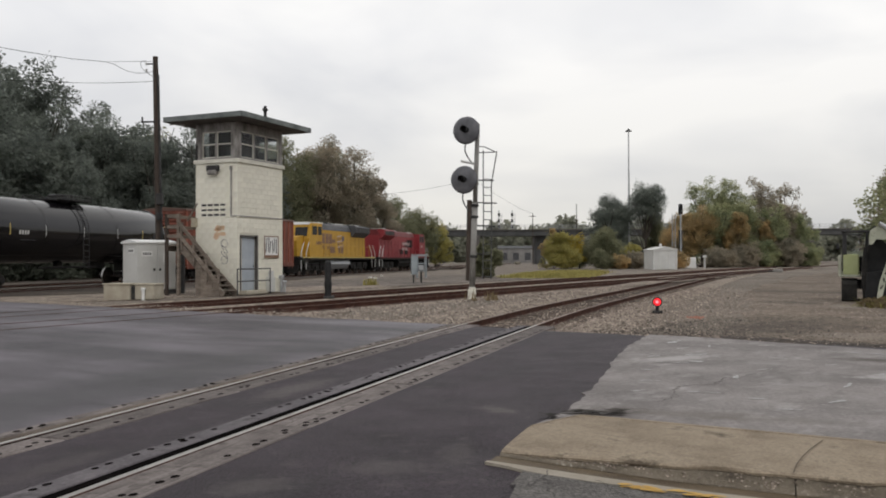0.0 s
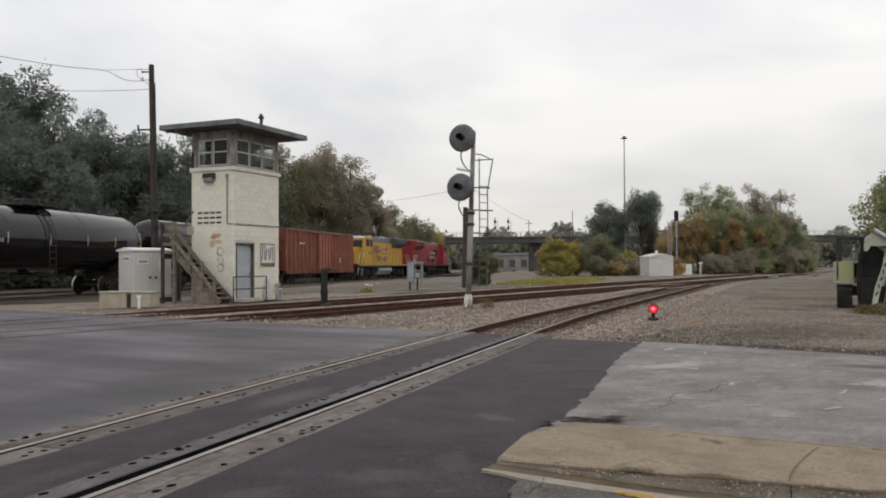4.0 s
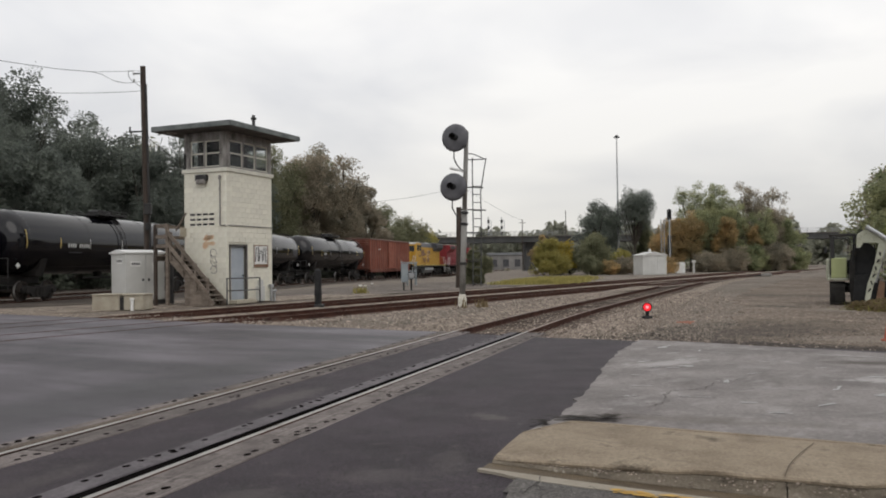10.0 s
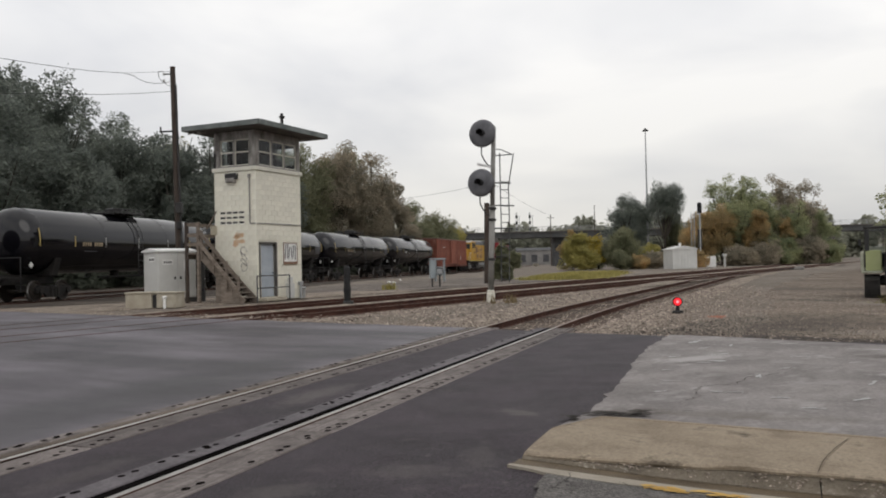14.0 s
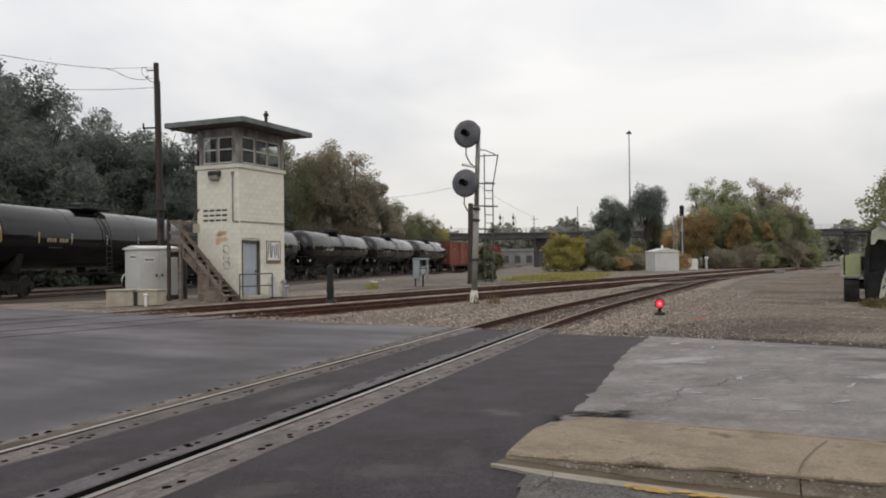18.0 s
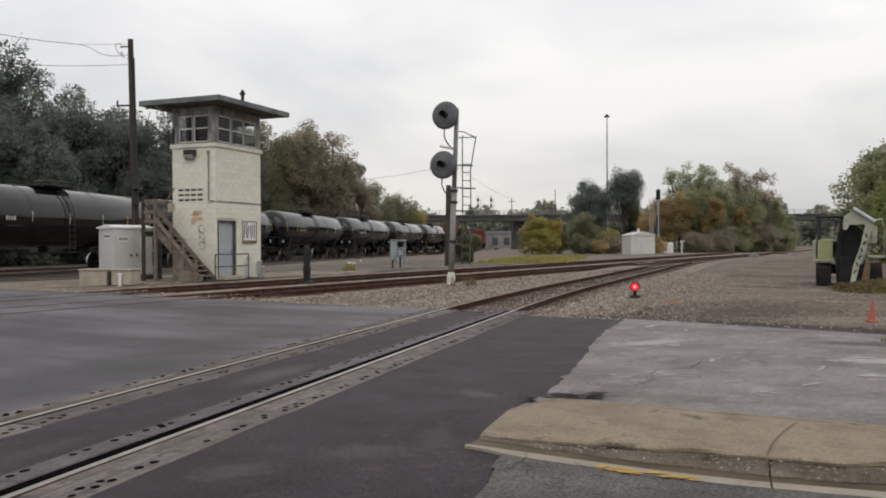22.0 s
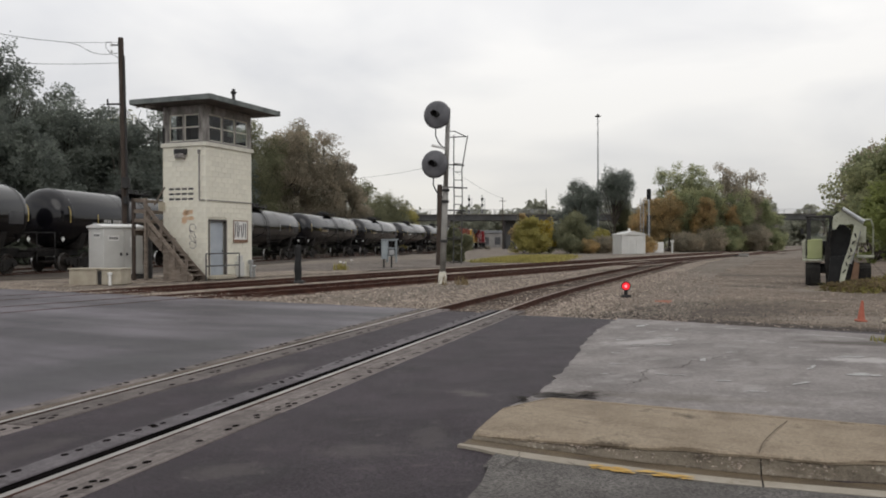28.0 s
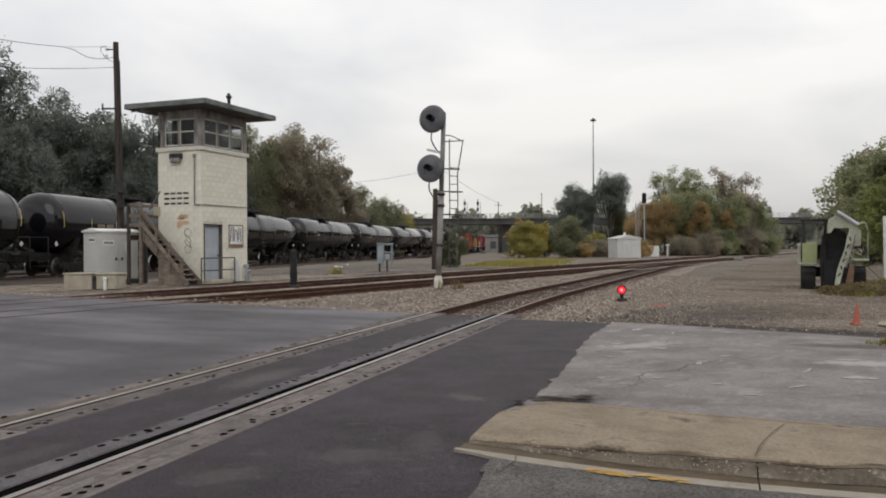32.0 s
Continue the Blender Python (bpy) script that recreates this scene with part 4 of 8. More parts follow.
def lay_ties(fx, y0, y1, owner, single_to, z=-0.125):
    """Timber ties: those near the road singly, the rest joined."""
    rnd = random.Random(int(y0 * 7) + 5)
    global TIE
    if TIE is None:
        bm = B()
        box(bm, (0, 0, 0), (2.6, 0.23, 0.16), 0.012)
        TIE = meshed("tie", bm, M_TIE)
    bm = B()
    y = y0
    while y < y1:
        d = Vector((fx(y + 0.5) - fx(y - 0.5), 1.0, 0)).normalized()
        a = math.degrees(math.atan2(d.y, d.x)) - 90 + rnd.uniform(-1.2, 1.2)
        m = pose(fx(y) + rnd.uniform(-0.04, 0.04), y, z - 0.08 + rnd.uniform(-0.012, 0.008), 0, 0, a)
        if y < single_to:
            o = new("tie", TIE)
            o.parent = owner
            o.matrix_basis = m
        else:
            box(bm, (0, 0, 0), (2.6, 0.23, 0.16), 0, m)
        y += 0.53 * d.y
    if bm.verts:
        tagged(part("far_ties", bm, M_TIE, owner), kind="stuff")
    else:
        bm.free()


def build_tracks():
    def track(name, fx, y0, y1, label, tie_from, single_to, bed_from, top=0.02, bright=False, half=2.7, shoulder=M_BALLAST):
        t = thing(name, Matrix.Identity(4), label, "railway track")
        pts = line(fx, y0, y1, 1.0)
        for off in (-0.755, 0.755):
            if name == "crossing_track":
                rail_mesh("rail", line(fx, y0, 17.4, 0.8), off, top, M_RUST, M_RAILTOP, t)
                rail_mesh("rail", line(fx, 17.4, y1, 0.8), off, top, M_RUST, M_RAILTAN, t)
                continue
            if name in ("main_track", "back_track"):
                rail_mesh("rail", line(fx, y0, bed_from + 0.6, 1.0), off, 0.012, M_RUST, M_RUST, t)
                pts = line(fx, bed_from + 0.6, y1, 1.0)
            rail_mesh("rail", pts, off, top, M_RUST, M_RAILTOP if bright else M_RAILDULL, t)
        ballast_bed(line(fx, bed_from, y1, 0.6), half, t, 0.12, shoulder, M_BEDDARK if shoulder is M_BEDDARK else M_BEDPALE)
        lay_ties(fx, tie_from, y1, t, single_to)
        return t

    near = track("crossing_track", x_near, -12, 71, "single track with worn bright rails set in the road", 17.3, 71, 16.6, 0.012, True)
    main = track("main_track", x_main, 2, 205, "rusty main track on pale ballast", 21.6, 75, 20.8)
    back = track("back_track", x_back, 8, 205, "rusty second track beside the main track", 25.6, 70, 24.8)
    train = track("train_track", x_train, -120, 280, "yard track that the train runs on", -40, -30, -40, 0.02, True, 2.35, M_BEDDARK)
    yard = track("yard_track", x_yard, -60, 240, "empty yard track behind the train", -40, -30, -40, 0.02, False, 2.35, M_BALLAST)

    # crossing panels with lag holes along the near track
    # flat black discs; the shade inside the lag holes is their colour
    hole = B()
    lathe(hole, [(0.0, 0.0), (0.028, 0.0), (0.03, -0.004)], 8)
    hole = meshed("lag_hole", hole, M_HOLESHADE)
    rnd = random.Random(4)
    spots = [(-1.13, 0.0), (-1.02, 0.05), (-0.98, -0.01), (-0.88, 0.045), (-0.84, -0.01), (-0.55, 0.01), (-0.41, 0.0), (0.02, 0.01), (0.15, 0.0), (0.52, 0.0), (0.66, 0.01), (0.96, 0.0), (1.04, 0.05), (1.10, -0.005)]
    for lo, hi, mt, side in ((-1.06, -0.90, M_PANEL, 0.35), (-0.89, -0.80, M_PANELBR, None), (-0.69, -0.40, M_PANEL, 0.72), (0.40, 0.61, M_PANELGREY, 0.28), (0.80, 1.17, M_PANEL, 0.78)):
        y = -3.0 + (0.9 if side == 0.78 else 0.0)
        while y < 17.2:
            y2 = min(y + 2.32, 17.2)
            a, b = Vector((x_near(y), y, 0)), Vector((x_near(y2), y2, 0))
            d = (b - a).normalized()
            ln = (b - a).length - 0.02
            m = Matrix((Vector((d.y, -d.x, 0)), d, Vector((0, 0, 1)))).transposed().to_4x4()
            m.translation = (a + b) / 2
            bm = B()
            box(bm, ((lo + hi) / 2, 0, -0.045), (hi - lo, ln, 0.11), 0.008)
            p = part("crossing_panel", bm, mt, near, m=m @ pose(0, 0, rnd.uniform(-0.003, 0.003), rnd.uniform(-0.1, 0.1), rnd.uniform(-0.3, 0.3), 0))
            if y2 > 3 and side is not None:
                for sy, sx in spots:
                    if rnd.random() < 0.12 or abs(sy) > ln / 2 - 0.04:
                        continue
                    h = new("lag_hole", hole)
                    h.parent = p
                    sx = sx if side > 0.5 else -sx
                    h.matrix_basis = pose(lo + (hi - lo) * side - sx * min(1.0, (hi - lo) * 3.3) + rnd.uniform(-0.006, 0.006), sy + rnd.uniform(-0.02, 0.02), 0.0125) @ Matrix.Diagonal((rnd.uniform(0.7, 1.0), rnd.uniform(0.85, 1.35), 1, 1))
            y = y2
    # flat black strips: the flange grooves' shade is put into their colour
    for lo, hi in ((0.612, 0.722), (-0.72, -0.692), (-0.80, -0.785)):
        bm = B()
        pts = line(x_near, -3, 17.2, 0.8)
        sd = sideways(pts)
        for (p, s), (q, r) in zip(zip(pts, sd), zip(pts[1:], sd[1:])):
            v = [p + s * lo, q + r * lo, q + r * hi, p + s * hi]
            bm.faces.new([bm.verts.new((w.x, w.y, 0.004)) for w in v])
        part("flangeway", bm, M_GROOVESHADE, near, "flat black strip painted as the flange groove's shade")

    # loose stones over the beds and along the road's edge
    rnd = random.Random(11)
    proto = [(0, 0, 0.5), (0.5, 0.1, 0.1), (-0.1, 0.5, 0.05), (-0.5, -0.1, 0.1), (0.1, -0.5, 0.0)]
    vs, fs, dvs, dfs = [], [], [], []

    def stone(x, y, z, s, vs=vs, fs=fs):
        k = len(vs)
        a = rnd.uniform(0, 6.28)
        ca, sa = math.cos(a), math.sin(a)
        for px, py, pz in proto:
            px, py, pz = px * rnd.uniform(0.6, 1.3) * s, py * rnd.uniform(0.6, 1.3) * s, pz * rnd.uniform(0.5, 1.2) * s
            vs.append((x + px * ca - py * sa, y + px * sa + py * ca, z + pz))
        fs.extend(((k, k + 1, k + 2), (k, k + 2, k + 3), (k, k + 3, k + 4), (k, k + 4, k + 1)))

    def damp(x, y):
        """Within the trodden dark stretch beside the drive, where few stones lie loose."""
        for cx, cy, turn, a, b in ((6.6, 17.0, 48, 4.2, 1.9), (6.4, 13.5, 138, 5.0, 0.7)):
            dx, dy, c, q = x - cx, y - cy, math.cos(radians(turn)), math.sin(radians(turn))
            r = ((dx * c + dy * q) / a) ** 2 + ((dy * c - dx * q) / b) ** 2
            if r < 1.0 + 0.6 * noise.noise(Vector((x * 1.3, y * 1.3, 2))):
                return rnd.random() < 0.8
        return False

    for _ in range(34000):
        y = 14.5 + 26 * rnd.random() ** 1.7
        c = rnd.random()
        if c < 0.5:
            x = x_near(y) + rnd.gauss(0.6, 1.7)
        elif c < 0.8:
            x = x_near(y) + (x_main(y) - x_near(y)) * rnd.uniform(-0.2, 1.2)
        else:
            x = x_main(y) + rnd.gauss(0, 2.2)
        # not on the road
        if (x - 3.72) * 0.572 + (y - 14.97) * 0.82 < 0.12 + rnd.random() * 0.4:
            continue
        o = min(abs(x - x_near(y)), abs(x - x_main(y)), abs(x - x_back(y)))
        if o < 1.1 and rnd.random() < 0.5:
            continue
        if damp(x, y):
            stone(x, y, -0.045, rnd.uniform(0.02, 0.06), dvs, dfs)
            continue
        f = min(1.0, max(0.0, (o - 1.45) / 1.25))
        stone(x, y, -0.03 - 0.12 * (1 - f) if o < 2.7 else -0.06, rnd.uniform(0.035, 0.095))
    for _ in range(12000):
        u, v = rnd.uniform(-8, 27), abs(rnd.gauss(0, 0.9))
        x, y = 3.72 - 0.82 * u + 0.572 * v, 14.97 + 0.572 * u + 0.82 * v
        if abs(x - x_near(y)) < 0.9:
            continue
        if damp(x, y):
            stone(x, y, -0.045, rnd.uniform(0.02, 0.05), dvs, dfs)
            continue
        stone(x, y, -0.055 if u < -3 else -0.04, rnd.uniform(0.02, 0.06))
    for _ in range(40000):
        u = rnd.random() ** 1.8
        x, y = rnd.uniform(4.2, 15), 11.5 + 22 * u
        if (x - 3.72) * 0.572 + (y - 14.97) * 0.82 < 0.1 or x < x_near(y) + 1.5 or x > 5 + (y - 8) * 0.75:
            continue
        if damp(x, y):
            stone(x, y, -0.045, rnd.uniform(0.015, 0.05), dvs, dfs)
            continue
        stone(x, y, -0.042, rnd.uniform(0.015, 0.05))
    tagged(sheet("dark_stones", dvs, dfs, M_STONEDK), "dark damp stones trodden into the gravel", "stones", kind="stuff")
    o = sheet("ballast_stones", vs, fs, M_STONE)
    tagged(o, "loose pale ballast stones round the tracks", "stones", kind="stuff")


def patch(name, poly, z, mat, label, cat, seed, wob=0.6):
    """A ground patch with an uneven outline, laid a little above the ground."""
    rnd = random.Random(seed)
    pts = []
    for (x0, y0), (x1, y1) in zip(poly, poly[1:] + poly[:1]):
        n = max(2, int(math.hypot(x1 - x0, y1 - y0) / 1.2))
        for i in range(n):
            f = i / n
            x, y = x0 + (x1 - x0) * f, y0 + (y1 - y0) * f
            pts.append((x + wob * noise.noise(Vector((x * 0.5, y * 0.5, seed))), y + wob * noise.noise(Vector((x * 0.5, y * 0.5, seed + 9)))))
    bm = B()
    prism(bm, pts, z - 0.03, z)
    return one(name, bm, mat, label, cat, kind="structure")


def build_patches():
    patch("gravel_lot", [(4.5, 14.8), (8, 11.4), (20, 4), (40, 20), (60, 60), (95, 150), (62, 120), (38, 80), (26, 62), (14, 38), (9.2, 25), (7.0, 19)], -0.036, M_GRAVEL, "grey gravel lot with darker wet stretches", "gravel", 5)
    patch("tower_yard", [(-17.5, 30.5), (-13.3, 27.4), (-10.9, 29.8), (-5.9, 36.7), (-2.5, 43.0), (-6, 44), (-9.5, 41), (-13.5, 35.5)], -0.028, M_BALLAST, "pale gravel yard round the signal tower", "gravel", 6)
    patch("grey_yard", [(-9.6, 41.2), (-6, 44.2), (-2.4, 43.2), (1.4, 49.5), (11, 66), (4, 74), (-5, 66), (-9.5, 50)], -0.032, M_YARD, "grey dusty gravel between the tracks and the yard", "gravel", 16)
    patch("cinder_yard", [(-19, 20), (-23, 4), (-90, 4), (-90, 140), (-6, 170), (3, 150), (1, 120), (-4, 95), (-8.5, 72), (-10.5, 55), (-11.5, 45), (-14.5, 36), (-18.5, 31)], -0.04, M_CINDER, "dark cinder ground under the yard tracks", "ground", 4)
    patch("grass_strip", [(6, 58), (11, 66), (14.5, 76), (15, 84), (11, 86), (7, 78), (4, 66)], -0.02, M_GRASSG, "strip of dry grassy earth", "ground", 7)
    # dirt washed over the concrete's corner, and dust on the asphalt
    rnd = random.Random(33)
    for name, pts, mat, label in (("dirt_wash", [(1.1, 7.40, 0.2, 0.07), (1.28, 7.34, 0.22, 0.08), (1.46, 7.31, 0.2, 0.06), (1.56, 7.42, 0.1, 0.08), (0.9, 7.2, 0.1, 0.1)], M_WASH, "dark damp dirt at the kerb's corner"),):
        bm = B()
        for k in range(90):
            cx, cy, sx, sy = rnd.choice(pts)
            cx, cy = cx + rnd.gauss(0, sx * 0.45), cy + rnd.gauss(0, sy * 0.45)
            r = rnd.uniform(0.12, 0.42)
            bm.faces.new([bm.verts.new((cx + sx * r * math.cos(i * 0.785) * rnd.uniform(0.6, 1.2), cy + sy * r * math.sin(i * 0.785) * rnd.uniform(0.6, 1.2), (0.027 if mat is M_WASH else 0.006) + 0.0002 * k)) for i in range(8)])
        one(name, bm, mat, label, "dirt", kind="structure")


# ---- signal tower ----
TC = Vector((-8.13, 33.0, 0.0))
TA = 23.5


def build_tower():
    """x runs along the door side, y along the stair side; the corner between them is at the origin."""
    m = Matrix((Vector((math.sin(radians(TA)), math.cos(radians(TA)), 0)), Vector((-math.cos(radians(TA)), math.sin(radians(TA)), 0)), Vector((0, 0, 1)))).transposed().to_4x4()
    m.translation = TC
    LX, LY, ZS = 3.08, 2.06, 5.27
    t = thing("signal_tower", m, "white painted block signal tower with a glazed cabin and flat roof", "tower")
    # courses of blocks on the two seen sides, plain walls behind
    d_x0, d_x1, d_z = 0.19, 1.24, 2.29
    th = 0.2
    for c, q in (((LX / 2, LY - th / 2, ZS / 2), (LX, th, ZS)), ((LX - th / 2, (LY - th) / 2, ZS / 2), (th, LY - th, ZS)), ((th / 2 + 0.012, (LY - th) / 2, ZS / 2), (th, LY - th - 0.02, ZS)),
                 ((d_x0 / 2 + 0.1, th / 2 + 0.012, ZS / 2), (d_x0, th, ZS)), (((d_x1 + LX) / 2, th / 2 + 0.012, ZS / 2), (LX - d_x1 - 0.02, th, ZS)), (((d_x0 + d_x1) / 2, th / 2 + 0.012, (d_z + ZS) / 2), (d_x1 - d_x0, th, ZS - d_z))):
        bm = B()
        box(bm, c, q)
        part("wall_core", bm, M_JOINT, t)
    rnd = random.Random(2)
    cache = {}

    def block(x, y, z, w, h, facing):
        key = (round(w, 3), round(h, 3), facing)
        if key not in cache:
            b = B()
            box(b, (0, 0, 0), (w, 0.03, h) if facing else (0.03, w, h), 0.006)
            cache[key] = meshed("block", b, M_BLOCK)
        o = new("block", cache[key])
        o.parent = t
        o.matrix_basis = pose(x, y, z)

    h = ZS / 26
    for k in range(26):
        z = h * (k + 0.5)
        for facing, L in ((True, LX), (False, LY)):
            cuts = [0.0]
            c = 0.2 if k % 2 else 0.4
            while c < L - 0.1:
                cuts.append(c)
                c += 0.4
            cuts.append(L)
            for a, b in zip(cuts, cuts[1:]):
                spans = [(a, b)]
                if facing and z - h / 2 < d_z - 0.02:
                    spans = [(p, q) for p, q in ((a, min(b, d_x0 - 0.06)), (max(a, d_x1 + 0.06), b)) if q - p > 0.04]
                for p, q in spans:
                    w = q - p - 0.005
                    r = rnd.uniform(-0.0015, 0.0015)
                    if facing:
                        block((p + q) / 2, r, z, w, h - 0.005, True)
                    else:
                        block(r, (p + q) / 2, z, w, h - 0.005, False)
    # ledges
    bm = B()
    box(bm, (LX / 2, -0.02, ZS + 0.04), (LX + 0.16, 0.12, 0.16), 0.01)
    box(bm, (-0.02, LY / 2 + 0.03, ZS + 0.04), (0.12, LY + 0.06, 0.16), 0.01)
    box(bm, (LX / 2, LY / 2, ZS + 0.06), (LX, LY, 0.1))
    part("sill_band", bm, M_BAND, t)
    bm = B()
    box(bm, (LX / 2 + 0.02, -0.03, 3.1), (LX - 0.02, 0.03, 0.035))
    part("conduit", bm, M_FRAMEP, t, "thin grey conduit along the wall")
    bm = B()
    rod(bm, (-0.05, 0.27, 3.1), (-0.05, 0.27, 5.05), 0.028)
    rod(bm, (-0.05, 0.27, 3.1), (-0.05, 0.0, 3.1), 0.022)
    box(bm, (-0.06, 0.27, 5.0), (0.08, 0.1, 0.16), 0.01)
    part("downpipe", bm, M_FRAMEP, t, "grey pipe down the wall")
    # door
    bm = B()
    for x in (d_x0 - 0.03, d_x1 + 0.03):
        box(bm, (x, 0.02, d_z / 2 + 0.08), (0.07, 0.12, d_z - 0.1))
    box(bm, ((d_x0 + d_x1) / 2, 0.02, d_z + 0.03), (d_x1 - d_x0 + 0.13, 0.12, 0.07))
    part("door_frame", bm, M_SOFFIT, t)
    bm = B()
    box(bm, ((d_x0 + d_x1) / 2 - 0.03, 0.10, d_z / 2 + 0.07), (d_x1 - d_x0 - 0.02, 0.05, d_z - 0.12), 0.006)
    door = part("door", bm, M_DOORB, t, "closed grey-blue steel door")
    bm = B()
    lathe(bm, [(0.0, 0.06), (0.03, 0.055), (0.035, 0.03), (0.015, 0.02), (0.015, 0.0)], 10, pose(d_x1 - 0.14, 0.07, 1.1, 90, 0, 0))
    part("door_knob", bm, M_DARKSTEEL, door)
    bm = B()
    box(bm, ((d_x0 + d_x1) / 2 + 0.05, -0.2, 0.06), (1.35, 0.38, 0.16), 0.015)
    part("doorstep", bm, M_CONCBOX, t, "low concrete doorstep")
    # framed board with a scrawl beside the door
    bm = B()
    box(bm, (2.22, -0.035, 1.90), (1.0, 0.03, 0.90), 0.005)
    board = part("notice_board", bm, M_WHITE, t, "white board with scrawled paint in a brown frame")
    bm = B()
    for c, s in (((2.22, -0.05, 1.49), (1.0, 0.03, 0.12)), ((2.22, -0.05, 2.33), (1.0, 0.03, 0.04)), ((1.74, -0.05, 1.92), (0.04, 0.03, 0.84)), ((2.70, -0.05, 1.92), (0.04, 0.03, 0.84))):
        box(bm, c, s)
    part("board_frame", bm, M_BROWN, board)
    bm = B()
    for x, z, hh, a in ((1.86, 1.95, 0.62, 8), (2.02, 1.98, 0.6, 4), (2.12, 1.9, 0.5, 10), (2.3, 1.9, 0.5, -6), (2.42, 1.98, 0.5, 3), (2.56, 1.92, 0.6, 0)):
        box(bm, (0, 0, 0), (0.05, 0.006, hh), 0, pose(x, -0.054, z, 0, a, 0))
    part("scrawl", bm, M_BLACKP, board, "black spray-paint strokes")
    # painted marks on the stair side: number bars and a scrawl
    for i in range(4):
        y = 1.63 - 0.31 * i
        for dz in (0.2, 0.0, -0.2):
            bm = B()
            box(bm, (-0.022, y, 3.36 + dz), (0.006, 0.24, 0.075))
            part("painted_bar", bm, M_BLACKP, t, "black painted bar on the white wall")
    bm = B()
    rnd = random.Random(9)
    for i in range(4):
        p = [Vector((-0.022, 0.62 + 0.16 * math.cos(a * 0.7 + i), 1.35 + 0.22 * i + 0.16 * math.sin(a * 0.7 + i * 2))) for a in range(9)]
        for a, b in zip(p, p[1:]):
            bar(bm, a, b, 0.006, 0.022)
    part("faint_scrawl", bm, M_FRAMEP, t, "faint looping scrawl")
    bm = B()
    for _ in range(9):
        n = 8
        cy, cz = 0.85 + rnd.uniform(-0.25, 0.25), 2.45 + rnd.uniform(-0.22, 0.22)
        bm.faces.new([bm.verts.new((-0.0185, cy + rnd.uniform(0.1, 0.2) * math.cos(k * 0.785), cz + rnd.uniform(0.06, 0.14) * math.sin(k * 0.785))) for k in range(n)])
    part("paint_patch", bm, M_OLDRED, t, "faded orange paint patch")
    # lamp box under the windows
    bm = B()
    box(bm, (-0.09, 1.13, 5.02), (0.16, 0.56, 0.24), 0.02)
    lampb = part("floodlight", bm, M_DARKSTEEL, t, "dark boxed floodlight on the wall")
    bm = B()
    box(bm, (-0.12, 1.13, 4.86), (0.2, 0.42, 0.18), 0.03)
    part("floodlight_lens", bm, M_FRAMEP, lampb)
    # glazed cabin: posts, rails, sashes, panes
    z0, z1 = ZS + 0.13, 6.84

    def win(along_x, posts, L):
        def P(a, d, z):
            return (a, d, z) if along_x else (d, a, z)

        def S(a, d, z):
            return (a, d, z) if along_x else (d, a, z)
        for a, w in posts:
            b = B()
            box(b, P(a, 0.06, (z0 + z1) / 2), S(w, 0.14, z1 - z0), 0.006)
            part("mullion", b, M_FRAMEP, t)
        b = B()
        box(b, P(L / 2, 0.05, z0 + 0.025), S(L, 0.15, 0.05), 0.006)
        part("cabin_rail", b, M_FRAMEP, t)
        b = B()
        box(b, P(L / 2, 0.06, z1 - 0.16), S(L, 0.13, 0.34), 0.006)
        part("cabin_header", b, M_FRAMEP, t)
        for (a, wa), (c, wc) in zip(posts, posts[1:]):
            lo, hi = a + wa / 2, c - wc / 2
            if hi - lo < 0.2:
                continue
            zl, zh, zm = z0 + 0.05, z1 - 0.33, z0 + 0.60
            b = B()
            fr = 0.035
            for zz in (zl + fr / 2, zm, zh - fr / 2):
                box(b, P((lo + hi) / 2, 0.06, zz), S(hi - lo, 0.05, fr * 1.4))
            for aa in (lo + fr / 2, hi - fr / 2):
                box(b, P(aa, 0.06, (zl + zh) / 2), S(fr, 0.05, zh - zl))
            w = part("window", b, M_BAND, t, "white two-light window sash")
            for za, zb in ((zl, zm), (zm, zh)):
                b = B()
                box(b, P((lo + hi) / 2, 0.07, (za + zb) / 2), S(hi - lo - 0.05, 0.006, zb - za - 0.04))
                g = part("pane", b, M_GLASS, w)
                g.visible_shadow = False

    win(True, [(0.125, 0.25), (1.13, 0.045), (1.99, 0.045), (2.96, 0.22)], LX)
    win(False, [(0.16, 0.32), (1.06, 0.06), (1.90, 0.30)], LY)
    # added back wall; its dark colour holds the unlit room's dimness
    bm = B()
    box(bm, (LX - 0.07, LY / 2, z0 + 0.15), (0.1, LY - 0.3, 0.3))
    box(bm, (LX - 0.07, LY / 2, z1 - 0.2), (0.1, LY - 0.3, 0.4))
    box(bm, (LX - 0.07, LY * 0.75, (z0 + z1) / 2), (0.1, LY * 0.36, z1 - z0 - 0.6))
    box(bm, (LX * 0.62, LY - 0.07, (z0 + z1) / 2), (LX * 0.72, 0.1, z1 - z0))
    box(bm, (0.2, LY - 0.07, z0 + 0.3), (0.5, 0.1, 0.6))
    part("cabin_back", bm, M_DARKIN, t, "added back wall coloured dark like the unlit cabin")
    bm = B()
    box(bm, (1.5, 1.1, z0 + 0.35), (1.2, 0.6, 0.6), 0.02)
    box(bm, (2.3, 0.7, z0 + 0.25), (0.5, 0.5, 0.45), 0.02)
    part("cabin_desk", bm, M_DARKIN, t, "dark desk inside the cabin")
    # roof: slab with fascia, soffit and a flue
    o = 0.88
    bm = B()
    box(bm, (LX / 2, LY / 2, 6.90), (LX + 2 * o - 0.1, LY + 2 * o - 0.1, 0.06))
    part("soffit", bm, M_SOFFIT, t)
    bm = B()
